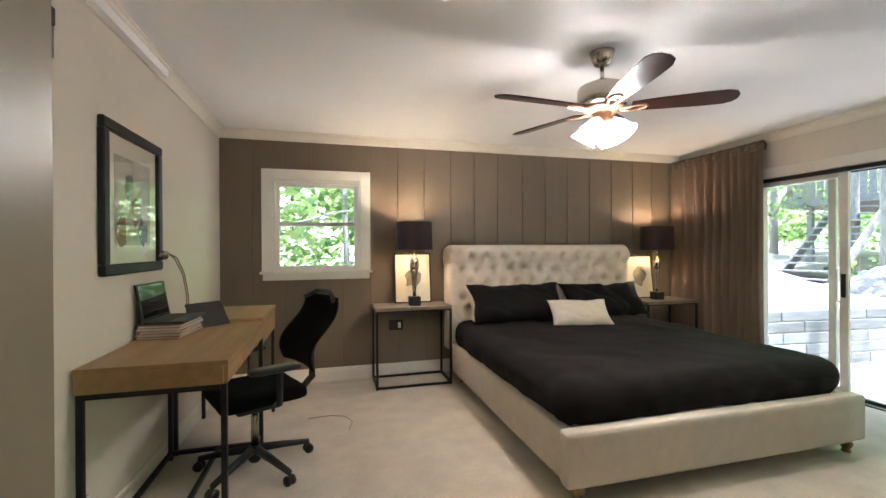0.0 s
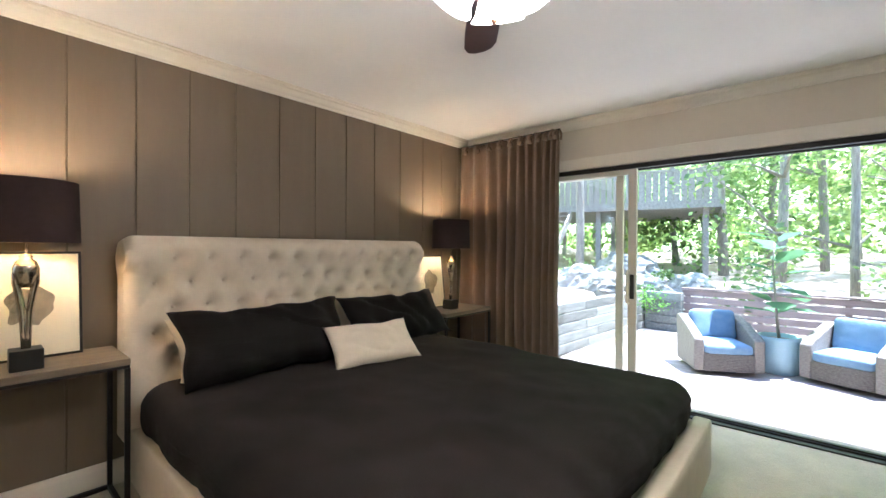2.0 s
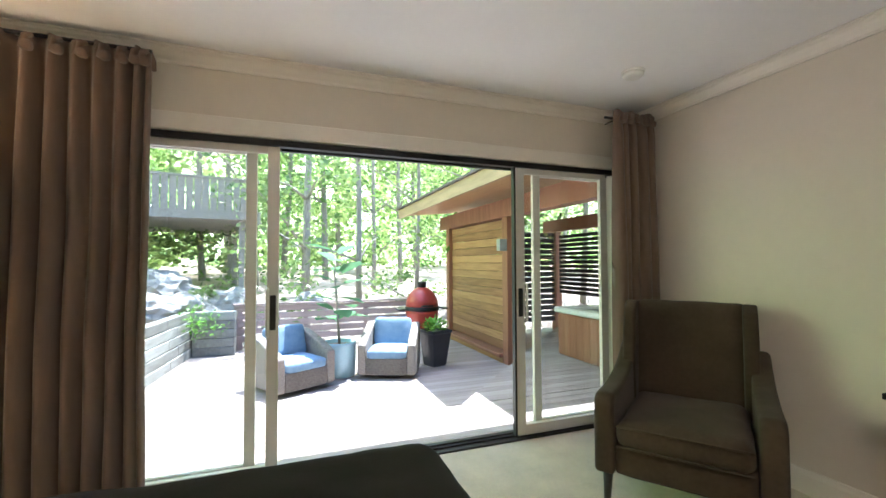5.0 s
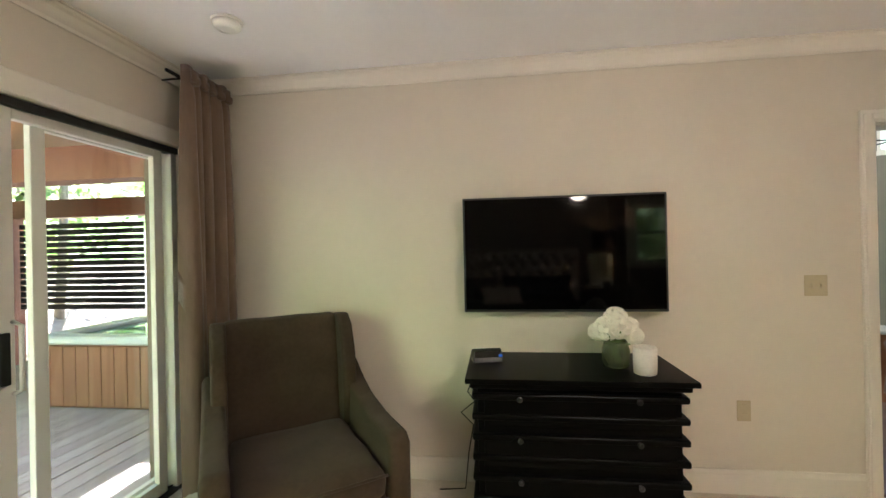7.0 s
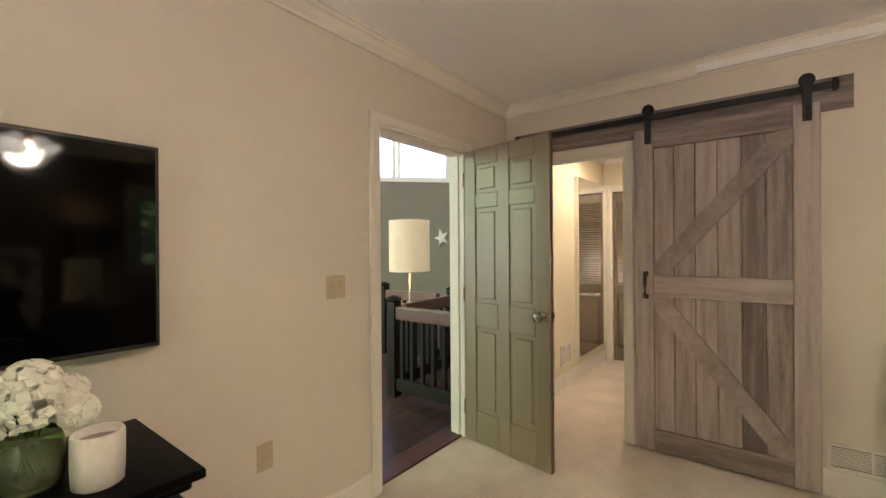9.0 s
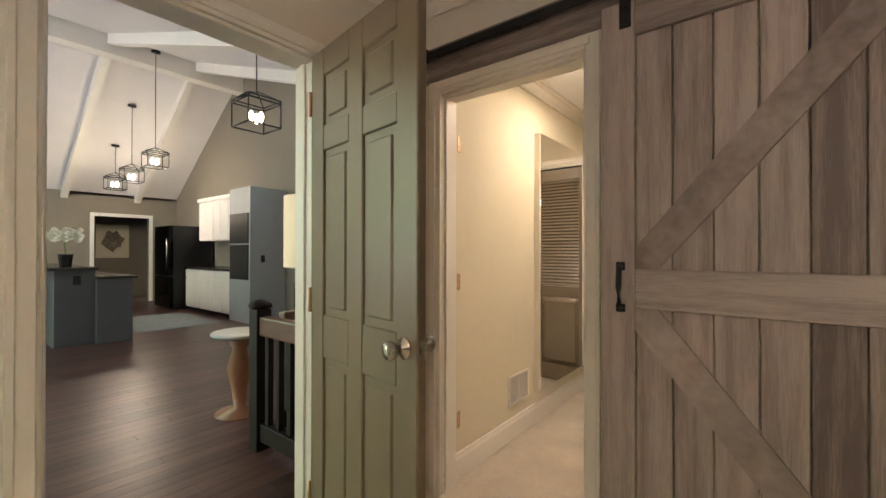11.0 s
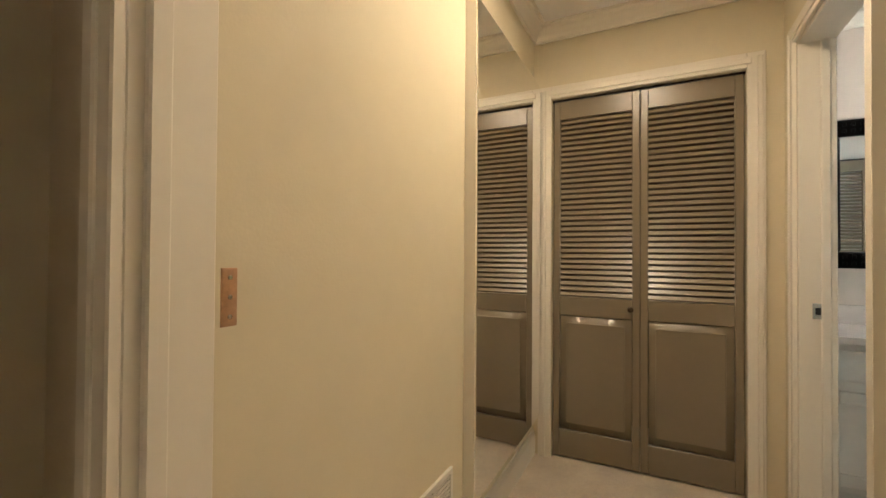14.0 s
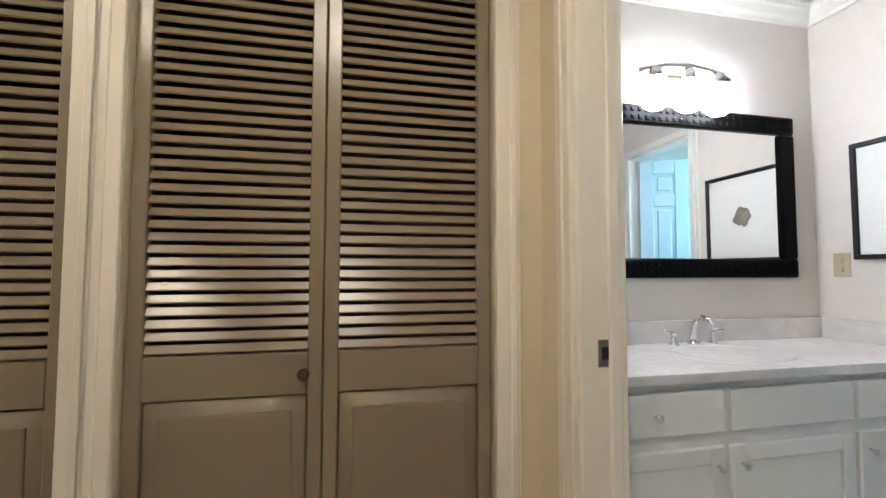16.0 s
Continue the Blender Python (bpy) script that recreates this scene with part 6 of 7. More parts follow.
for yy in (-5.75, -6.35, -6.95):
    stool(-0.08, yy)
rug = tagged(box("rug", (-2.55, -7.6, -0.0115), (-1.35, -5.7, -0.002), mat("blue_grey_rug", (0.22, 0.26, 0.27), 0.95, var=0.2, scale=8)), "blue-grey woven kitchen rug on the plank floor", "rug")
frg = tagged(empty("refrigerator", pose(-2.95, -8.5, -0.012)), "black refrigerator with bottom freezer", "refrigerator")
box("body", (-0.45, -0.45, 0.02), (0.33, 0.45, 1.78), BLACKPL, frg, bevel=0.01)
box("door", (0.332, -0.45, 0.72), (0.40, 0.45, 1.78), SCREEN, frg, bevel=0.012)
box("freezer_drawer", (0.332, -0.45, 0.05), (0.40, 0.45, 0.71), SCREEN, frg, bevel=0.012)
tube("handle", [(0.43, 0.36, 0.85), (0.43, 0.36, 1.5)], 0.014, NICKEL, frg)
for k in range(3):
    y0_ = -7.95 + k * 0.68
    cb = tagged(empty("base_cabinet", pose(-3.43, y0_, -0.012)), "white painted kitchen base cabinet", "cabinet", "kitchen base cabinets")
    box("body", (0, 0, 0.08), (0.60, 0.677, 0.87), WCAB, cb)
    box("drawer_front", (0.60, 0.01, 0.70), (0.62, 0.667, 0.86), WCAB, cb, bevel=0.006)
    for a_, b_ in ((0.01, 0.335), (0.342, 0.667)):
        box("door", (0.60, a_, 0.10), (0.62, b_, 0.68), WCAB, cb, bevel=0.008)
    ub = tagged(empty("wall_cabinet", pose(-3.43, y0_, 1.45)), "white painted kitchen wall cabinet with crown top", "cabinet", "kitchen wall cabinets")
    box("body", (0, 0, 0), (0.34, 0.677, 0.82), WCAB, ub)
    box("cornice", (0, -0.01, 0.82), (0.40, 0.687, 0.90), WCAB, ub, bevel=0.02)
    for a_, b_ in ((0.01, 0.335), (0.342, 0.667)):
        box("door", (0.34, a_, 0.02), (0.36, b_, 0.80), WCAB, ub, bevel=0.008)
ctop = tagged(box("kitchen_counter", (-3.43, -7.97, 0.859), (-2.78, -5.90, 0.90), TOPD), "dark stone kitchen counter on white cabinets", "countertop")
tow = tagged(empty("oven_tower", pose(-3.43, -5.88, -0.012)), "grey panelled oven tower with black double ovens", "oven cabinet")
box("body", (0, 0, 0), (0.66, 0.75, 2.35), mat("tower_grey", (0.30, 0.32, 0.33), 0.5, var=0.04), tow)
box("oven", (0.66, 0.05, 0.75), (0.68, 0.70, 1.35), BLACKPL, tow)
box("oven", (0.66, 0.05, 1.38), (0.68, 0.70, 1.9), BLACKPL, tow)
box("switch", (0.40, 0.75, 1.05), (0.47, 0.756, 1.17), BLACKPL, tow)


def pendant(x, y, zt, zl):
    p = tagged(empty("pendant_lamp", pose(x, y, 0)), "black open lantern pendant with lit bulbs", "pendant lamp", "lantern pendants")
    lathe("canopy", [(0.07, zt - 0.03), (0.07, zt)], BLACKIRON, p, n=20)
    tube("rod", [(0, 0, zl + 0.20), (0, 0, zt - 0.02)], 0.006, BLACKIRON, p)
    w_ = 0.16
    for z in (zl - 0.13, zl + 0.10, zl + 0.13):
        tube("ring", [(w_, w_, z), (-w_, w_, z), (-w_, -w_, z), (w_, -w_, z), (w_, w_, z)], 0.008, BLACKIRON, p, 6)
    for sx in (-1, 1):
        for sy in (-1, 1):
            tube("post", [(sx * w_, sy * w_, zl - 0.13), (sx * w_, sy * w_, zl + 0.13), (0, 0, zl + 0.22)], 0.007, BLACKIRON, p, 6)
    for a_ in (0, 2.1, 4.2):
        lathe("bulb", [(0.008, -0.05), (0.022, -0.01), (0.022, 0.02), (0.005, 0.05)], mat("pendant_bulb", (1, 0.9, 0.7), 0.4, var=0, emit=(1, 0.78, 0.5), estr=7), p, pose(0.05 * math.cos(a_), 0.05 * math.sin(a_), zl - 0.03), 12)
    return p


pendant(-1.84, -8.95, 3.44, 2.65)
pendant(-1.87, -8.0, 4.08, 2.71)
pendant(-1.88, -6.75, 4.77, 2.84)
pendant(-1.28, -2.08, 3.32, 2.55)
lamp("island_light", "POINT", pose(-1.87, -7.9, 2.4), 12, (1, 0.8, 0.55), 0.15)

# stair railing, floor lamp, side table
STAIN = mat("espresso_wood", (0.012, 0.007, 0.006), 0.45, var=0.3, scale=5, spec=0.2)
REDW = mat("rail_walnut", (0.11, 0.042, 0.025), 0.3, var=0.3, scale=5, stretch=(1, 8, 8))


def railing(m, ln, posts):
    """A stair railing along +x from the origin; posts: the shares of its length at which newel posts stand."""
    rl = tagged(empty("stair_railing", m), "espresso wooden stair railing with square balusters and a walnut hand rail", "railing", "railings round the stair")
    for share in posts:
        xn = share * ln
        box("newel_post", (xn - 0.048, -0.048, 0), (xn + 0.048, 0.048, 0.88), STAIN, rl, bevel=0.004)
        lathe("newel_cap", [(0.045, 0.88), (0.075, 0.893), (0.068, 0.915), (0.02, 0.94)], STAIN, rl, pose(xn, 0, 0, 0, 0, 45), 4)
    box("hand_rail", (0.049, -0.035, 0.72), (ln - 0.049, 0.035, 0.84), REDW, rl, bevel=0.012)
    box("bottom_rail", (0.049, -0.03, 0.07), (ln - 0.049, 0.03, 0.18), STAIN, rl, bevel=0.006)
    nb_ = max(3, int(ln / 0.125))
    for k in range(nb_):
        xk = 0.049 + (ln - 0.098) * (k + 0.5) / nb_
        box("baluster", (xk - 0.018, -0.018, 0.1805), (xk + 0.018, 0.018, 0.7195), STAIN, rl, bevel=0.003)
    return rl


railing(pose(-0.60, -0.72, -0.012, 0, 0, 90), 0.82, (0, 1))
railing(pose(-0.715, -0.75, -0.012, 0, 0, 184), 0.93, (1,))
railing(pose(-1.68, -1.95, -0.012, 0, 0, 90), 0.95, (0,))
fl = tagged(empty("floor_lamp", pose(-1.25, -1.11, -0.012)), "floor lamp with a cream drum shade, lit", "floor lamp")
lathe("base", [(0.14, 0), (0.14, 0.012), (0.02, 0.025)], NICKEL, fl, n=28)
tube("pole", [(0, 0, 0.02), (0, 0, 1.15)], 0.012, NICKEL, fl)
lathe("shade", [(0.225, 1.12), (0.225, 1.68)], mat("cream_shade", (0.85, 0.72, 0.52), 0.8, var=0.05, scale=12, emit=(1, 0.74, 0.45), estr=0.035), fl, n=40, cap=False)
tube("shade_ring", [(0.225 * math.cos(k * 0.3142), 0.225 * math.sin(k * 0.3142), 1.115) for k in range(21)], 0.006, NICKEL, fl, 6)
lamp("floor_lamp_light", "POINT", pose(-1.25, -1.11, 1.4), 1.3, (1, 0.75, 0.45), 0.06)
stt = tagged(empty("side_table", pose(-0.80, -1.40, -0.012)), "round pedestal side table with a pale top", "side table")
lathe("top", [(0.19, 0.60), (0.20, 0.61), (0.20, 0.625), (0.19, 0.63)], mat("pale_top", (0.5, 0.52, 0.54), 0.3, var=0.1), stt, n=32)
lathe("pedestal", [(0.17, 0), (0.17, 0.02), (0.04, 0.05), (0.06, 0.2), (0.09, 0.35), (0.05, 0.5), (0.1, 0.599)], mat("pedestal_wood", (0.22, 0.10, 0.05), 0.4, var=0.3, scale=6), stt, n=24)
star = tagged(empty("wall_star", pose(RGX0, -2.35, 1.54)), "small white star-shaped wall ornament", "wall ornament")
prism("star", [(0.16 * (1 if k % 2 else 0.4) * math.cos(k * math.pi / 5), 0.16 * (1 if k % 2 else 0.4) * math.sin(k * math.pi / 5)) for k in range(10)], "x", 0.002, 0.03, WHITE, star)
side = tagged(empty("carved_chair", pose(0.45, -9.75, -0.012)), "dark carved wooden chair with a leather back", "chair")
LEATH = mat("oxblood_leather", (0.10, 0.035, 0.03), 0.45, var=0.2, scale=8)
for sx in (-1, 1):
    box("back_post", (sx * 0.30 - 0.025, -0.28, 0), (sx * 0.30 + 0.025, -0.23, 1.18), STAIN, side)
    box("front_leg", (sx * 0.30 - 0.025, 0.22, 0), (sx * 0.30 + 0.025, 0.27, 0.66), STAIN, side)
    box("arm", (sx * 0.30 - 0.03, -0.23, 0.66), (sx * 0.30 + 0.03, 0.27, 0.70), STAIN, side)
box("seat", (-0.28, -0.23, 0.42), (0.28, 0.25, 0.48), LEATH, side, bevel=0.015)
box("backrest", (-0.275, -0.27, 0.70), (0.275, -0.24, 1.10), LEATH, side, bevel=0.012)
box("stretcher", (-0.275, 0.23, 0.15), (0.275, 0.26, 0.20), STAIN, side)
cst = tagged(empty("candle_stand", pose(0.62, RGY + 0.14, 0)), "tall iron candle stand with a lit candle", "candle stand")
lathe("foot", [(0.1, -0.012), (0.1, 0.01), (0.015, 0.05)], BLACKIRON, cst, n=18)
tube("stem", [(0, 0, 0.04), (0, 0, 1.5)], 0.012, BLACKIRON, cst)
lathe("dish", [(0.02, 1.49), (0.07, 1.53), (0.07, 1.545)], BLACKIRON, cst, n=18)
lathe("candle", [(0.035, 1.545), (0.035, 1.66)], PAPER, cst, n=16)
lathe("flame", [(0.004, 1.66), (0.014, 1.68), (0.003, 1.72)], mat("flame", (1, 0.8, 0.4), 0.5, var=0, emit=(1, 0.7, 0.3), estr=15), cst, n=10)
copy_thing(bif, pose(BEX - 0.034, 3.80, 0, 0, 0, 180))
# floor planks
for k in range(70):
    yb_ = Y0 - T - 0.012 - k * 0.095
    off = 1.3 * ((k * 37) % 5) / 5
    for xa, xb in ((-3.4, -1.2 + off), (-1.2 + off, 2.6)):
        box("plank", (xa + 0.001, yb_ - 0.094, -0.0118), (xb - 0.001, yb_, -0.004), WFLOOR, gf, bevel=0.0012, seg=1)

# ---- outside: ground ----
def ground_z(x, y):
    def sstep(a, b, v):
        t = max(0.0, min(1.0, (v - a) / (b - a)))
        return t * t * (3 - 2 * t)
    z = -0.75
    z += 0.95 * sstep(10.9, 13.0, x) + 0.9 * sstep(13, 30, x)
    z = max(z, -0.75 + (1.05 * sstep(5.0, 5.5, y) + 1.0 * sstep(5.5, 14, y)) * sstep(4.9, 5.8, x))
    z += (0.10 * noise.noise(Vector((x * 0.6, y * 0.6, 0))) + 0.04 * noise.noise(Vector((x * 2.1, y * 2.1, 3)))) * (1 if (x > 11 or y > 5.2) else 0)
    return z


LITTER = mat("leaf_litter", (0.19, 0.14, 0.10), 0.95, var=0.3, scale=1.2, color2=(0.50, 0.43, 0.37), bump=0.8, bscale=18)
bm = bmesh.new()
xs = [-300, -80, -20, -6, 0, 4] + [4.6 + 0.35 * k for k in range(60)] + [28, 34, 42, 60, 100, 300, 900]
ys = [-900, -200, -60, -25] + [-14 + 0.6 * k for k in range(60)] + [26, 34, 50, 100, 300, 900]
gv = [[bm.verts.new((x, y, ground_z(x, y))) for y in ys] for x in xs]
for i in range(len(xs) - 1):
    for j in range(len(ys) - 1):
        f = bm.faces.new((gv[i][j], gv[i + 1][j], gv[i + 1][j + 1], gv[i][j + 1]))
        f.smooth = True
structure(mesh_obj("ground", bm, LITTER), "sunlit woodland ground covered in dry leaves", "ground")

# ---- deck ----
DECKW = mat("grey_deck_board", (0.27, 0.225, 0.20), 0.7, var=0.3, scale=2, bump=0.2, bscale=25, stretch=(9, 0.6, 9), color2=(0.40, 0.345, 0.31), random_var=0.3)
DZ, LZ = -0.42, -0.06
deck = structure(empty("deck_lower"), "weathered grey-brown wooden deck", "deck")
for k in range(44):
    xa = 5.0 + k * 0.142
    box("board", (xa, -3.6, DZ - 0.03), (xa + 0.136, 5.0 if xa < 10.6 else 4.2, DZ), DECKW, deck, bevel=0.004, seg=1)
land = structure(empty("deck_landing"), "weathered wooden landing one step above the deck", "deck")
def landing_edge(x):
    return 4.6 if x < 5.53 else 1.49 - (x - 5.53)


for k in range(33):
    xa, xb = 4.72 + k * 0.138, 4.72 + k * 0.138 + 0.132
    if xa < 5.53 < xb:
        xb = 5.53
    if landing_edge(xb) < -3.1:
        break
    ya, yb = (4.6, 4.6) if xa < 5.5299 else (landing_edge(xa + 0.001), landing_edge(xb))
    prism("board", [(xa, -3.2), (xb, -3.2), (xb, yb), (xa, ya)], "z", LZ - 0.03, LZ, DECKW, land)
boxes("riser", [((5.50, 1.5, DZ), (5.53, 4.6, LZ - 0.031))], DECKW, land)
prism("riser", [(5.50, 1.49), (5.52, 1.51), (8.0, -0.99), (7.98, -1.01)], "z", DZ, LZ - 0.031, DECKW, land)

# roof overhang over the sliding door
SOFF = mat("soffit_white", (0.78, 0.77, 0.74), 0.6, var=0.03)
structure(boxes("trim_soffit", [((XR + 0.2, -3.0, 2.26), (5.32, 6.0, 2.34)), ((5.28, -3.0, 2.20), (5.34, 6.0, 2.42))], SOFF), "white painted roof overhang above the sliding door", "soffit")
structure(boxes("wall_exterior", [((XR + 0.2, -3.0, -0.75), (XR + 0.24, SY0, 2.26)), ((XR + 0.2, SY1, -0.75), (XR + 0.24, 6.0, 2.26)), ((XR + 0.2, SY0, SH), (XR + 0.24, SY1, 2.26))], mat("siding_brown", (0.16, 0.12, 0.085), 0.7, var=0.2, scale=4)), "brown outside wall of the house", "wall")
structure(boxes("trim_roof", [((-4.0, Y0 - T, H + 0.2), (5.34, 6.0, H + 0.3))], mat("roof_dark", (0.06, 0.055, 0.05), 0.9, var=0.2)), "dark flat roof over the bedroom", "roof")

# ---- fence ----
FENCEW = mat("mauve_grey_fence", (0.27, 0.205, 0.19), 0.75, var=0.25, scale=3, stretch=(9, 0.7, 9), bump=0.15, bscale=25, color2=(0.36, 0.285, 0.265), random_var=0.25)
fence = tagged(empty("fence", pose(11.0, 0, DZ)), "low grey-brown fence of spaced horizontal boards", "fence")
for yy in (0.2, 1.45, 2.7, 3.95):
    box("post", (0.03, yy - 0.045, 0), (0.12, yy + 0.045, 0.86), FENCEW, fence)
for k in range(5):
    box("slat", (0, 0.1, 0.16 + k * 0.148), (0.028, 4.05, 0.16 + k * 0.148 + 0.118), FENCEW, fence, bevel=0.003)
box("cap_board", (-0.05, 0.08, 0.885), (0.16, 4.07, 0.915), FENCEW, fence, bevel=0.003)

# ---- timber retaining wall ----
TIMB = mat("weathered_timber", (0.155, 0.155, 0.14), 0.85, var=0.35, scale=3, stretch=(0.8, 8, 8), bump=0.3, bscale=20, color2=(0.30, 0.31, 0.29), random_var=0.35)
ret = tagged(empty("timber_wall", pose(7.9, 4.98, DZ, 0, 0, -5)), "stacked weathered landscape timbers holding back the bank", "retaining wall")
for row in range(5):
    x = -2.9 + (0.4 if row % 2 else 0)
    while x < 2.6:
        ln = min(1.55, 2.9 - x)
        box("timber", (x + 0.006, -0.02 + row * 0.012, row * 0.165), (x + ln - 0.006, 0.15 + row * 0.012, row * 0.165 + 0.158), TIMB, ret, bevel=0.014)
        x += ln
for row in range(5):
    box("timber", (2.75 + row * 0.01, -0.75, row * 0.165), (2.92 + row * 0.01, -0.03, row * 0.165 + 0.158), TIMB, ret, bevel=0.014)

# ---- boulders ----
ROCK = mat("grey_boulder", (0.16, 0.155, 0.14), 0.9, var=0.5, scale=2.5, bump=0.6, bscale=9, color2=(0.42, 0.41, 0.38))


def boulder(x, y, s, sd, sq=0.7):
    bm = bmesh.new()
    bmesh.ops.create_icosphere(bm, subdivisions=4, radius=1)
    for v in bm.verts:
        d = v.co.normalized()
        k = 1 + 0.35 * noise.noise(d * 1.3 + Vector((sd, 0, 0))) + 0.16 * noise.noise(d * 3.4 + Vector((0, sd, 0))) + 0.06 * noise.noise(d * 8 + Vector((0, sd, 2)))
        v.co = Vector((d.x * 1.2, d.y, d.z * sq)) * k * s
    for f in bm.faces:
        f.smooth = False
    b = mesh_obj("boulder", bm, ROCK)
    b.matrix_world = pose(x, y, ground_z(x, y) + s * 0.2, 0, 0, sd * 40)
    return tagged(b, "rough grey boulder half sunk in the leafy bank", "boulder", "boulders on the bank")


for x, y, s, sd in ((11.6, 4.6, 0.75, 1.0), (12.6, 5.3, 0.6, 2.2), (10.9, 5.5, 0.5, 3.1), (13.8, 4.4, 0.55, 4.4), (11.4, 6.5, 0.6, 5.2), (15.0, 6.4, 0.9, 6.1), (13.2, 2.6, 0.35, 7.7)):
    boulder(x, y, s, sd)

# ---- wicker chairs ----
WICK = mat("grey_wicker", (0.12, 0.10, 0.085), 0.7, var=0.45, scale=30, bump=0.9, bscale=90, stretch=(1, 1, 2.6), color2=(0.30, 0.27, 0.24))
BLUE = mat("blue_outdoor_fabric", (0.12, 0.20, 0.31), 0.85, var=0.12, scale=9, bump=0.3, bscale=300, color2=(0.19, 0.28, 0.38))


def wicker(m):
    c = tagged(empty("patio_chair", m), "grey wicker lounge chair with blue cushions", "patio chair", "lounge chairs on the deck")
    for sx in (-1, 1):
        bm = bmesh.new()
        add_prism(bm, [(0.0, 0.06), (0.0, 0.50), (-0.10, 0.55), (-0.40, 0.66), (-0.70, 0.75), (-0.80, 0.74), (-0.78, 0.06)], "x", sx * 0.37 - 0.065, sx * 0.37 + 0.065)
        bmesh.ops.bevel(bm, geom=list(bm.edges), offset=0.03, segments=3, profile=0.6, affect="EDGES")
        mesh_obj("arm", bm, WICK, c)
    box("front_apron", (-0.305, -0.06, 0.06), (0.305, -0.005, 0.30), WICK, c, bevel=0.015, seg=2)
    box("back", (-0.305, -0.80, 0.06), (0.305, -0.70, 0.74), WICK, c, bevel=0.03, seg=3)
    box("seat_base", (-0.305, -0.70, 0.22), (0.305, -0.061, 0.29), WICK, c, bevel=0.01)
    # woven strands wound round the front apron and the arms
    bm = bmesh.new()
    for k in range(11):
        z = 0.075 + k * 0.021
        add_tube(bm, [(-0.30, -0.002, z), (-0.15, 0.003, z + 0.004), (0, -0.002, z), (0.15, 0.003, z + 0.004), (0.30, -0.002, z)], 0.007, 5)
    mesh_obj("weave", bm, WICK, c)
    lathe("swivel_base", [(0.26, 0.0), (0.26, 0.03), (0.10, 0.06)], BLACKPL, c, pose(0, -0.40, 0), 24)
    soft("seat_cushion", (-0.30, -0.68, 0.29), (0.30, 0.01, 0.43), 0.05, BLUE, c, n=8, wob=0.008, puff=0.025)
    soft("back_cushion", (-0.30, -0.10, -0.20), (0.30, 0.06, 0.24), 0.06, BLUE, c, n=8, wob=0.01, freq=5, m=pose(0, -0.60, 0.60, 14, 0, 0))
    return c


wick = wicker(pose(7.68, 2.80, DZ, 0, 0, 118))
copy_thing(wick, pose(7.93, 1.68, DZ, 0, 0, 68))

# ---- potted fig tree ----
POTB = mat("pale_blue_glaze", (0.36, 0.52, 0.60), 0.3, var=0.1, scale=6)
fig = tagged(empty("potted_fig_tree", pose(8.42, 2.30, DZ)), "young fiddle-leaf fig in a pale blue glazed pot", "potted tree")
lathe("pot", [(0.21, 0), (0.235, 0.02), (0.25, 0.30), (0.245, 0.48), (0.25, 0.52), (0.225, 0.52), (0.22, 0.46)], POTB, fig, n=40)
lathe("soil", [(0.215, 0.44), (0.22, 0.465)], LITTER, fig, n=28)
BARK = mat("tree_bark", (0.26, 0.235, 0.20), 0.9, var=0.4, scale=5, bump=0.8, bscale=14, stretch=(6, 6, 1))
tube("trunk", [(0, 0, 0.46), (-0.05, 0.03, 0.8), (-0.06, 0.05, 1.15), (0.0, 0.08, 1.55), (0.03, 0.06, 1.85)], 0.022, BARK, fig, 8, 0.008)


def leaf_mat(name, c, c2, trans=0.5):
    m = bpy.data.materials.new(name)
    m.use_nodes = True
    nt = m.node_tree
    nt.nodes.remove(nt.nodes["Principled BSDF"])
    gi = nt.nodes.new("ShaderNodeNewGeometry")
    rp = nt.nodes.new("ShaderNodeValToRGB")
    rp.color_ramp.elements[0].color, rp.color_ramp.elements[1].color = (*c, 1), (*c2, 1)
    nt.links.new(gi.outputs["Random Per Island"], rp.inputs[0])
    df = nt.nodes.new("ShaderNodeBsdfDiffuse")
    tl = nt.nodes.new("ShaderNodeBsdfTranslucent")
    gl = nt.nodes.new("ShaderNodeBsdfGlossy")
    gl.inputs["Roughness"].default_value = 0.35
    for n in (df, tl):
        nt.links.new(rp.outputs[0], n.inputs["Color"])
    mx = nt.nodes.new("ShaderNodeMixShader")
    mx.inputs[0].default_value = trans
    nt.links.new(df.outputs[0], mx.inputs[1])
    nt.links.new(tl.outputs[0], mx.inputs[2])
    m2 = nt.nodes.new("ShaderNodeMixShader")
    m2.inputs[0].default_value = 0.05
    nt.links.new(mx.outputs[0], m2.inputs[1])
    nt.links.new(gl.outputs[0], m2.inputs[2])
    nt.links.new(m2.outputs[0], nt.nodes["Material Output"].inputs[0])
    return m


FIGL = leaf_mat("fig_leaf", (0.06, 0.15, 0.05), (0.20, 0.33, 0.20), 0.35)
rng = random.Random(11)


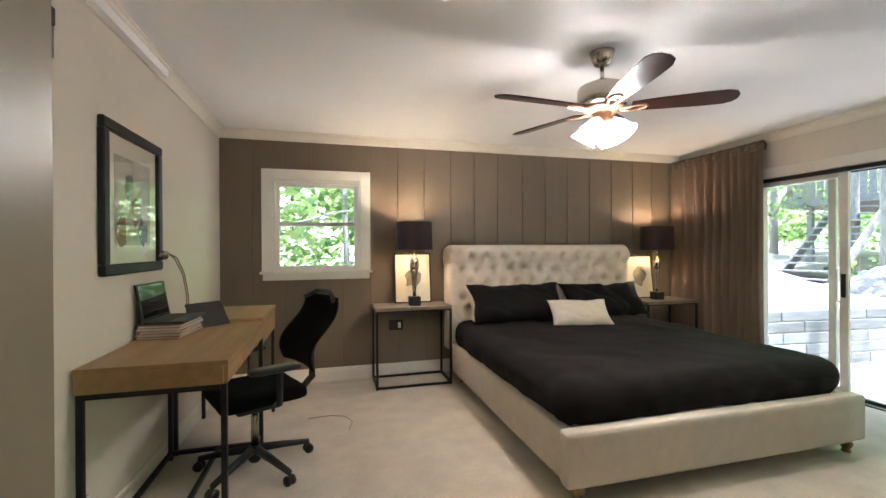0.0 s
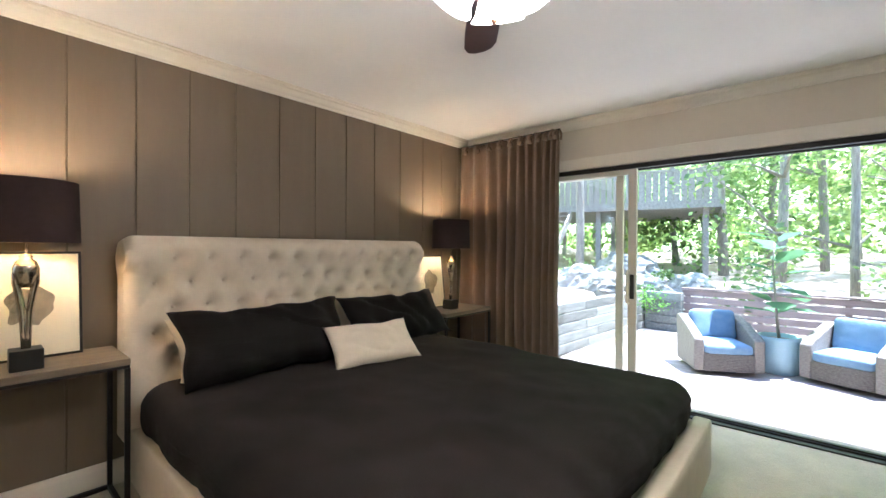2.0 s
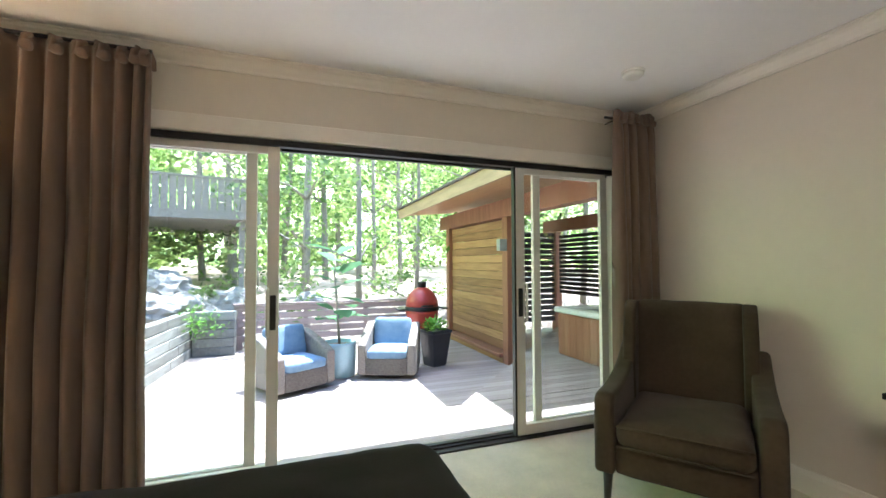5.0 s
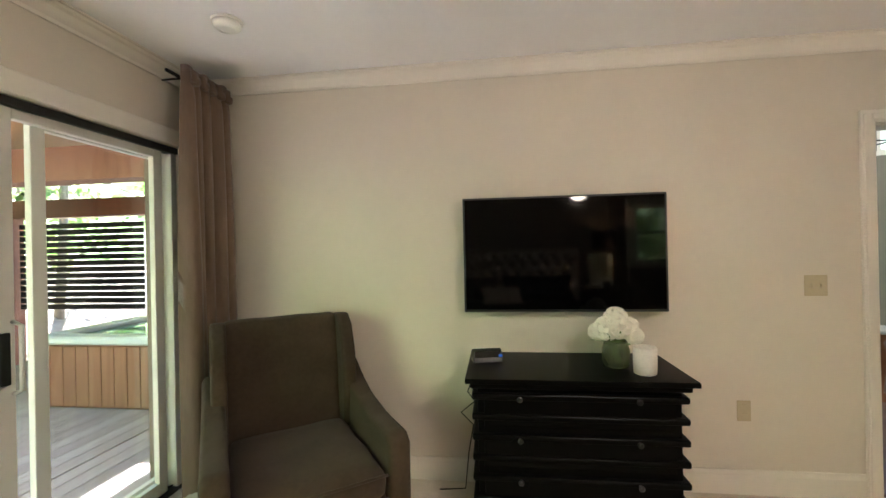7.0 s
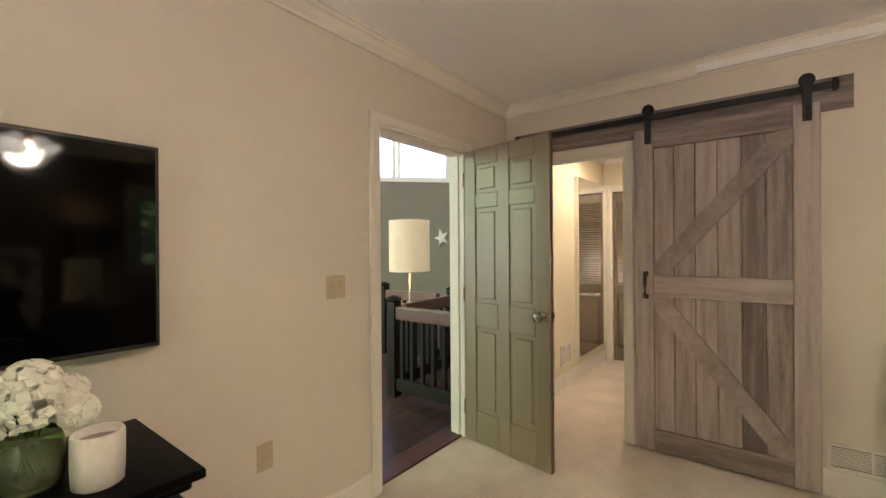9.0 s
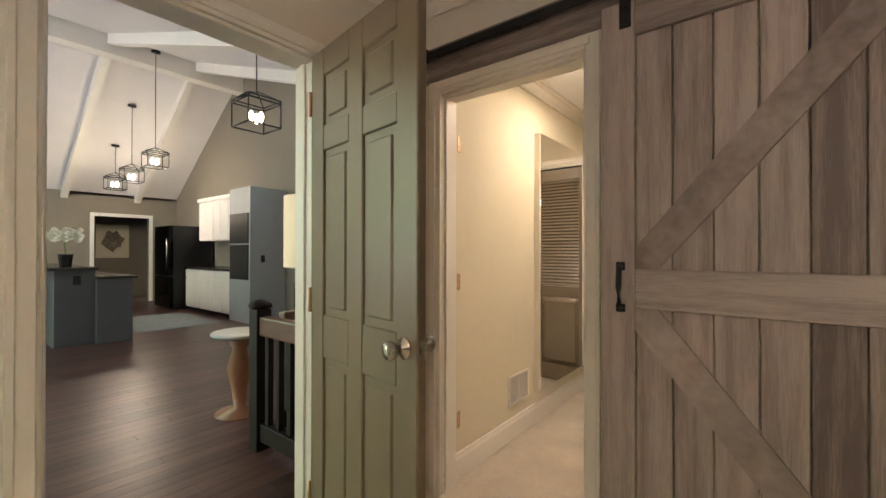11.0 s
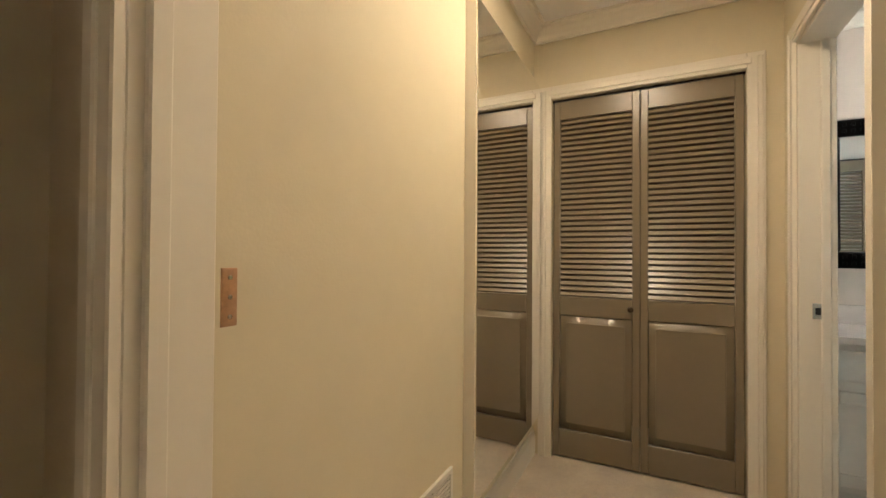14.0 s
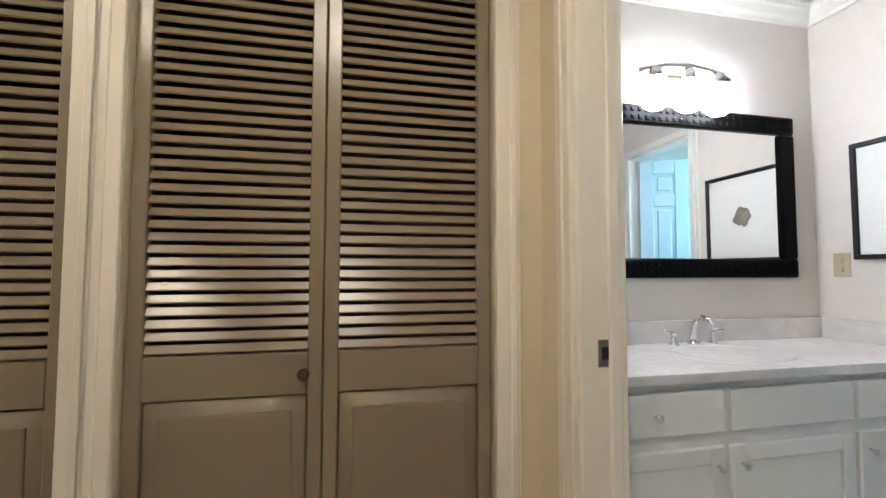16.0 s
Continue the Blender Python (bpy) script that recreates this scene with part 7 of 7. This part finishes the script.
def add_leaf(bm, p, d, ln, wd, up):
    s = d.cross(up).normalized()
    n = s.cross(d).normalized()
    pts = [p, p + d * ln * 0.25 + s * wd * 0.35 + n * ln * 0.03, p + d * ln * 0.65 + s * wd * 0.5 + n * ln * 0.02, p + d * ln - n * ln * 0.08, p + d * ln * 0.65 - s * wd * 0.5 + n * ln * 0.02, p + d * ln * 0.25 - s * wd * 0.35 + n * ln * 0.03]
    mid = [p + d * ln * 0.3 - n * ln * 0.02, p + d * ln * 0.65 - n * ln * 0.03]
    v = [bm.verts.new(q) for q in pts]
    c = [bm.verts.new(q) for q in mid]
    for f in ((v[0], v[1], c[0]), (v[1], v[2], c[1], c[0]), (v[2], v[3], c[1]), (v[3], v[4], c[1]), (v[4], v[5], c[0], c[1]), (v[5], v[0], c[0])):
        bm.faces.new(f).smooth = True


for k in range(20):
    z = 0.80 + 1.10 * (k / 19)
    a = k * 2.4
    ph = Vector((-0.05 + 0.08 * max(0, z - 1.2), 0.04, z))
    d = Vector((math.cos(a), math.sin(a), rng.uniform(-0.15, 0.55))).normalized()
    bm = bmesh.new()
    ln = rng.uniform(0.32, 0.46)
    add_leaf(bm, ph + d * rng.uniform(0.03, 0.16), d, ln, ln * 0.78, Vector((0, 0, 1)))
    add_tube(bm, [ph, ph + d * 0.10], 0.004, 5)
    mesh_obj("leaf", bm, FIGL, fig)

# ---- black planter with herbs ----
plt = tagged(empty("planter", pose(8.50, 0.72, DZ, 0, 0, 20)), "tall black tapered planter with bright green leaves", "planter")
bm = bmesh.new()
add_lathe(bm, [(0.17, 0), (0.19, 0.02), (0.27, 0.54), (0.29, 0.56), (0.29, 0.60), (0.25, 0.60), (0.25, 0.55)], 4, pose(0, 0, 0, 0, 0, 45), cap=False)
for f in bm.faces:
    f.smooth = False
mesh_obj("pot", bm, mat("planter_black", (0.025, 0.027, 0.035), 0.4, var=0.2), plt)
box("soil", (-0.17, -0.17, 0.52), (0.17, 0.17, 0.56), LITTER, plt)
HERB = leaf_mat("herb_leaf", (0.10, 0.26, 0.03), (0.25, 0.45, 0.08), 0.4)
bm = bmesh.new()
for k in range(160):
    d = Vector((rng.gauss(0, 1), rng.gauss(0, 1), rng.uniform(0.1, 1.4))).normalized()
    add_leaf(bm, Vector((0, 0, 0.56)) + Vector((d.x * 0.2, d.y * 0.2, d.z * 0.22)) * rng.uniform(0.4, 1.0), d, rng.uniform(0.06, 0.11), 0.06, Vector((0.1, 0.2, 1)))
mesh_obj("foliage", bm, HERB, plt)

# ---- red ceramic grill ----
RED = mat("red_ceramic", (0.36, 0.045, 0.03), 0.35, var=0.15, scale=20, bump=0.25, bscale=60)
kam = tagged(empty("ceramic_grill", pose(9.55, 0.62, DZ) @ Matrix.Diagonal((0.9, 0.9, 0.96, 1))), "red egg-shaped ceramic grill with a black chimney cap", "grill")
lathe("lower_shell", [(0.13, 0.42), (0.22, 0.47), (0.31, 0.62), (0.345, 0.78), (0.35, 0.85)], RED, kam, n=40)
lathe("band", [(0.352, 0.845), (0.362, 0.855), (0.362, 0.915), (0.352, 0.925)], BLACKIRON, kam, n=40)
lathe("dome", [(0.35, 0.92), (0.335, 1.04), (0.27, 1.17), (0.17, 1.26), (0.09, 1.30)], RED, kam, n=40)
lathe("chimney_cap", [(0.085, 1.295), (0.095, 1.31), (0.085, 1.36), (0.095, 1.365), (0.09, 1.41), (0.05, 1.42)], BLACKIRON, kam, n=24)
tube("handle", [(-0.36, -0.12, 0.95), (-0.44, -0.10, 0.96), (-0.44, 0.10, 0.96), (-0.36, 0.12, 0.95)], 0.016, BLACKIRON, kam)
for k in range(4):
    a = k * math.pi / 2 + 0.7
    lg = tube("stand_leg", [(0.30 * math.cos(a), 0.30 * math.sin(a), 0.60), (0.24 * math.cos(a), 0.24 * math.sin(a), 0.40), (0.30 * math.cos(a), 0.30 * math.sin(a), 0.06)], 0.015, BLACKIRON, kam)
    lathe("castor", [(0.02, -0.012), (0.04, -0.01), (0.04, 0.01), (0.02, 0.012)], BLACKPL, lg, pose(0.30 * math.cos(a), 0.30 * math.sin(a), 0.04, 90, 0, 30), 16)
lathe("stand_ring", [(0.25, 0.40), (0.27, 0.40), (0.27, 0.42), (0.25, 0.42), (0.25, 0.40)], BLACKIRON, kam, n=32, cap=False)
for sy in (-1, 1):
    box("side_shelf", (-0.12, sy * 0.40 - 0.03, 0.86), (0.18, sy * 0.40 + 0.14 * sy, 0.885), BLACKPL, kam)

# ---- wooden pavilion with a hot tub ----
CEDAR = mat("cedar_board", (0.20, 0.095, 0.035), 0.6, var=0.35, scale=2.2, stretch=(0.7, 9, 9), bump=0.15, bscale=25, color2=(0.42, 0.235, 0.10), random_var=0.45)
REDC = mat("red_cedar_post", (0.21, 0.085, 0.045), 0.6, var=0.25, scale=2.5, stretch=(8, 8, 0.7), color2=(0.32, 0.145, 0.08))
pav = tagged(empty("pavilion", pose(0, 0, DZ)), "cedar garden pavilion with slatted walls and a low sloping roof", "pavilion")
for px, py in ((8.12, -0.50), (10.85, -0.50), (6.3, -3.4), (10.85, -3.4), (4.95, -3.4)):
    box("post", (px - 0.09, py - 0.09, 0), (px + 0.09, py + 0.09, 2.78), REDC, pav, bevel=0.008)
box("beam", (4.9, -0.62, 2.50), (11.3, -0.38, 2.80), REDC, pav, bevel=0.008)
box("beam", (4.9, -3.5, 2.50), (11.3, -3.3, 2.80), REDC, pav, bevel=0.008)
for k in range(15):
    z0 = 0.20 + k * 0.152
    box("slat", (8.215, -0.53, z0), (10.755, -0.495 + 0.006 * (k % 3), z0 + 0.146), CEDAR, pav, bevel=0.004, seg=1)
box("sill_rail", (8.21, -0.60, 0.10), (10.76, -0.34, 0.16), REDC, pav, bevel=0.006)
box("skirt", (8.21, -0.56, 0.0), (10.76, -0.40, 0.0995), CEDAR, pav, bevel=0.004)
for k in range(16):
    box("privacy_slat", (10.80, -3.3, 0.25 + k * 0.14), (10.83, -0.60, 0.25 + k * 0.14 + 0.115), BLACKIRON, pav, bevel=0.003)
for k in range(14):
    box("privacy_slat", (8.35, -3.40, 0.95 + k * 0.105), (10.7, -3.37, 0.95 + k * 0.105 + 0.085), BLACKIRON, pav, bevel=0.003)
box("cross_beam", (4.95, -3.45, 1.95), (8.2, -3.36, 2.12), BLACKIRON, pav, bevel=0.004)
rf = prism("roof", [(0.48, 2.86), (0.48, 3.06), (-4.2, 3.42), (-4.2, 3.30)], "x", 5.6, 11.75, CEDAR, pav)
box("fascia", (5.58, 0.47, 2.80), (11.8, 0.52, 3.02), mat("fascia_tan", (0.36, 0.25, 0.15), 0.6, var=0.2, scale=3, stretch=(0.7, 6, 6)), rf, bevel=0.006)
box("roof_edge", (5.55, 0.46, 3.022), (11.85, 0.56, 3.06), mat("shingle_edge", (0.12, 0.10, 0.085), 0.9, var=0.3), rf, bevel=0.004)
sc = box("wall_sconce", (8.03, -0.41, 1.92), (8.15, -0.27, 2.12), mat("sconce_grey", (0.33, 0.35, 0.36), 0.5, 0.4, var=0.1), pav, bevel=0.01)
tub = tagged(empty("hot_tub", pose(6.1, -1.75, LZ)), "cedar-clad hot tub with a pale rim", "hot tub")
box("cabinet", (-0.98, -1.0, 0.0), (0.98, 1.0, 0.62), REDC, tub, bevel=0.02)
for k in range(14):
    box("cladding", (-0.97 + k * 0.139, 1.0005, 0.02), (-0.97 + k * 0.139 + 0.134, 1.02, 0.60), REDC, tub, bevel=0.003, seg=1)
PALE = mat("acrylic_pale", (0.62, 0.64, 0.62), 0.25, var=0.06)
boxes("rim", [((-1.04, -1.06, 0.62), (1.04, -0.86, 0.70)), ((-1.04, 0.86, 0.62), (1.04, 1.06, 0.70)), ((-1.04, -0.86, 0.62), (-0.84, 0.86, 0.70)), ((0.84, -0.86, 0.62), (1.04, 0.86, 0.70))], PALE, tub, bevel=0.02)
box("water", (-0.84, -0.86, 0.621), (0.84, 0.86, 0.66), mat("tub_water", (0.10, 0.22, 0.22), 0.06, var=0.2), tub, bevel=0)
soft("cover", (-0.96, -1.20, 0.705), (0.96, -1.07, 1.22), 0.04, mat("tub_cover_vinyl", (0.20, 0.19, 0.175), 0.6, var=0.15, scale=6), tub, n=6, wob=0.006, label="folded grey vinyl cover standing on the far rim")
lnt = tagged(empty("patio_lantern", pose(6.95, -1.7, DZ + 2.90)), "small lit downlight under the pavilion roof", "downlight")
lathe("can", [(0.05, 0.06), (0.05, 0.24)], BLACKIRON, lnt, n=18)
lathe("lens", [(0.045, 0.05), (0.048, 0.0598)], mat("downlight_lens", (1, 0.95, 0.85), 0.4, var=0, emit=(1, 0.85, 0.65), estr=12), lnt, n=18)

# ---- neighbouring raised deck among the trees ----
NBW = mat("old_deck_wood", (0.20, 0.185, 0.165), 0.85, var=0.3, scale=3, stretch=(1, 5, 5), color2=(0.34, 0.32, 0.29))
nb = tagged(empty("raised_deck", pose(18.5, 7.5, 0.0, 0, 0, 10)), "neighbouring grey wooden deck raised on posts with a stair", "raised deck")
gz0 = 0.2
for xx in (-3.0, 0.0, 3.0):
    for yy in (-2.6, 0.6, 3.4):
        box("post", (xx - 0.08, yy - 0.08, gz0 - 0.3), (xx + 0.08, yy + 0.08, 2.6), NBW, nb)
box("platform", (-3.4, -3.0, 2.6), (3.4, 4.0, 2.85), NBW, nb)
box("rim_joist", (-3.45, -3.08, 2.5), (3.45, -3.001, 2.86), NBW, nb)
for k in range(34):
    box("baluster", (-3.40 + k * 0.2, -3.0, 2.85), (-3.23 + k * 0.2, -2.96, 3.78), NBW, nb, bevel=0)
for k in range(34):
    box("baluster", (-3.4, -2.9 + k * 0.2, 2.85), (-3.36, -2.73 + k * 0.2, 3.78), NBW, nb, bevel=0)
box("top_rail", (-3.45, -3.05, 3.78), (3.45, -2.90, 3.84), NBW, nb)
box("top_rail", (-3.45, -2.90, 3.78), (-3.30, 4.0, 3.84), NBW, nb)
for k in range(12):
    box("stair_tread", (-3.5 - 0.27 * k - 0.28, 1.5, 2.6 - k * 0.19), (-3.5 - 0.27 * k, 2.6, 2.64 - k * 0.19), NBW, nb)
for yy in (1.47, 2.61):
    prism("stringer", [(-3.4, 2.68), (-3.4, 2.38), (-6.8, 0.02), (-6.8, 0.32)], "y", yy - 0.03, yy + 0.03, NBW, nb)

# ---- woodland ----
TREEL = [leaf_mat("leaf_a", (0.07, 0.14, 0.03), (0.33, 0.43, 0.15), 0.6), leaf_mat("leaf_b", (0.09, 0.17, 0.03), (0.40, 0.48, 0.18), 0.6), leaf_mat("leaf_c", (0.045, 0.10, 0.028), (0.23, 0.33, 0.11), 0.55)]


def leaf_cloud(bm, c, r, n, size, rg):
    for _ in range(n):
        d = Vector((rg.gauss(0, 1), rg.gauss(0, 1), rg.gauss(0, 0.75)))
        d = d / max(1.0, d.length) * r * (rg.random() ** 0.35)
        p = c + d
        a = Vector((rg.gauss(0, 1), rg.gauss(0, 1), rg.gauss(0, 0.5))).normalized()
        b = a.orthogonal().normalized()
        b.rotate(Matrix.Rotation(rg.random() * 6.28, 3, a))
        s = size * rg.uniform(0.6, 1.3)
        q = [p, p + a * s * 0.5 + b * s * 0.3, p + a * s, p + a * s * 0.5 - b * s * 0.3]
        bm.faces.new([bm.verts.new(v) for v in q])


def tree(x, y, h, r, rg, k, low=0.25, leaves=900, size=0.16, reach=1.0):
    z0 = ground_z(x, y)
    t = tagged(empty("tree", pose(x, y, z0)), "slender woodland tree with light green summer leaves", "tree", "trees of the wood")
    bm = bmesh.new()
    lean = Vector((rg.uniform(-0.05, 0.05), rg.uniform(-0.05, 0.05), 0))
    pts = [Vector((0, 0, -0.2)) + lean * h * s + Vector((0.12 * noise.noise(Vector((x, y, s * 3))), 0.12 * noise.noise(Vector((y, x, s * 3))), h * s)) for s in [i_ / 8 for i_ in range(9)]]
    add_tube(bm, pts, r * 0.7, 10, r * 0.25)
    lims = []
    for q in range(9):
        s = rg.uniform(low, 0.95)
        p = pts[min(8, int(s * 8))]
        a = rg.random() * 6.28
        ln = rg.uniform(1.2, 2.8) * (1.2 - 0.5 * s) * reach
        e = p + Vector((math.cos(a) * ln, math.sin(a) * ln, ln * rg.uniform(0.1, 0.6)))
        add_tube(bm, [p, (p + e) / 2 + Vector((0, 0, 0.15)), e], r * 0.28, 6, r * 0.06)
        lims.append(e)
    mesh_obj("trunk", bm, BARK, t)
    bm = bmesh.new()
    for e in lims:
        leaf_cloud(bm, e, rg.uniform(0.8, 1.5), leaves // 12, size, rg)
    for q in range(4):
        leaf_cloud(bm, pts[8 - q] + Vector((rg.uniform(-1, 1), rg.uniform(-1, 1), 0)), 1.6, leaves // 14, size, rg)
    mesh_obj("crown", bm, TREEL[k % 3], t)
    return t


rg = random.Random(21)
spots = [(13.5, 1.2, 11, 0.13), (14.2, -0.6, 12, 0.10), (13.2, -2.6, 10, 0.12), (15.5, 2.6, 13, 0.19), (16.8, 0.2, 12, 0.12), (18.0, 4.2, 14, 0.24), (19.5, -1.5, 13, 0.16), (17.0, -4.0, 12, 0.14), (20.5, 1.5, 14, 0.2), (22.5, 3.2, 15, 0.22), (23.5, -3.4, 14, 0.18), (21.0, 6.3, 14, 0.2), (25.5, 0.4, 15, 0.22), (14.0, 8.6, 12, 0.17), (12.5, -5.5, 11, 0.14), (26.0, 6.0, 15, 0.24), (10.0, -7.5, 11, 0.13), (7.0, -8.5, 11, 0.14), (15.0, 11.5, 12, 0.2), (23.0, 10.5, 14, 0.22), (28.0, -7.0, 15, 0.2), (17.5, -8.5, 13, 0.17),
         (-1.2, 11.0, 11, 0.14), (0.6, 13.5, 12, 0.16), (-2.4, 15.0, 12, 0.18), (2.4, 12.0, 11, 0.12), (4.5, 15.0, 13, 0.16), (-5.5, 13.0, 12, 0.15), (8.5, 10.5, 12, 0.15)]
for k, (x, y, h, r) in enumerate(spots):
    tree(x, y, h, r, rg, k, low=0.10, leaves=1500 if x > 12 else 1800, size=0.17 if x < 20 else 0.22)
# tree added for its wide overhead crown, which dapples the sun on the deck
tree(11.4, 6.6, 12, 0.17, rg, 0, low=0.55, leaves=2600, size=0.17, reach=2.6)
# understorey and far woods
for k, (xa, xb, ya, yb, za, zb, n, s, lab) in enumerate([(19, 34, -14, 16, 0.5, 9, 24000, 0.32, "far sunlit woodland foliage behind the deck"), (30, 44, -26, 28, 0.5, 15, 12000, 0.60, "far sunlit woodland foliage behind the deck"), (-9, 9, 12, 22, 0, 9, 20000, 0.34, "woodland foliage outside the bedroom window"), (12.5, 17, -5, 9, 0.2, 1.1, 1600, 0.14, "low green undergrowth on the bank")]):
    bm = bmesh.new()
    ct = [Vector((rg.uniform(xa, xb), rg.uniform(ya, yb), rg.uniform(za, zb))) for _ in range(n // 90)]
    for c in ct:
        leaf_cloud(bm, c, rg.uniform(0.7, 1.9) * (0.35 if zb < 2 else 1), 90, s, rg)
    wood = mesh_obj("woods" if zb > 2 else "undergrowth", bm, TREEL[1 if zb == 9 else k % 3])
    tagged(wood, lab, "woodland", "", "stuff")
# ivy-like shrub on the near bank
bm = bmesh.new()
for k in range(10):
    leaf_cloud(bm, Vector((10.6 + rg.uniform(-0.5, 0.7), 4.75 + rg.uniform(-0.35, 0.5), 0.05 + rg.uniform(0, 0.35))), 0.32, 70, 0.07, rg)
tagged(mesh_obj("shrub", bm, HERB), "low green shrub spilling over the bank", "shrub", "", "stuff")
# glowing sheet: the bright haze between far trees is in its emission colour
bm = bmesh.new()
n = 48
for k in range(n + 1):
    a = radians(-75 + 210 * k / n)
    for z in (-2, 42):
        bm.verts.new((62 * math.cos(a), 62 * math.sin(a), z))
bm.verts.ensure_lookup_table()
for k in range(n):
    bm.faces.new((bm.verts[2 * k], bm.verts[2 * k + 2], bm.verts[2 * k + 3], bm.verts[2 * k + 1]))
bd = bpy.data.materials.new("far_wood_glow")
bd.use_nodes = True
nt = bd.node_tree
pb = nt.nodes["Principled BSDF"]
tn = nt.nodes.new("ShaderNodeTexNoise")
tn.inputs["Scale"].default_value = 0.35
tn.inputs["Detail"].default_value = 9
tcn = nt.nodes.new("ShaderNodeTexCoord")
nt.links.new(tcn.outputs["Object"], tn.inputs["Vector"])
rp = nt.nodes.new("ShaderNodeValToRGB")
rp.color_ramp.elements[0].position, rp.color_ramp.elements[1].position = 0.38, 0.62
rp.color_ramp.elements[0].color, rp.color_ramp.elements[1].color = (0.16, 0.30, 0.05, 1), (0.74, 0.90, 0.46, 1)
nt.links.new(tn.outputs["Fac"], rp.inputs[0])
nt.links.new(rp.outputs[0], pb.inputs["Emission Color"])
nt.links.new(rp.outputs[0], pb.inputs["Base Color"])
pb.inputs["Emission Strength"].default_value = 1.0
structure(mesh_obj("backdrop", bm, bd), "curved sheet glowing in hazy green woodland colours far away", "backdrop")
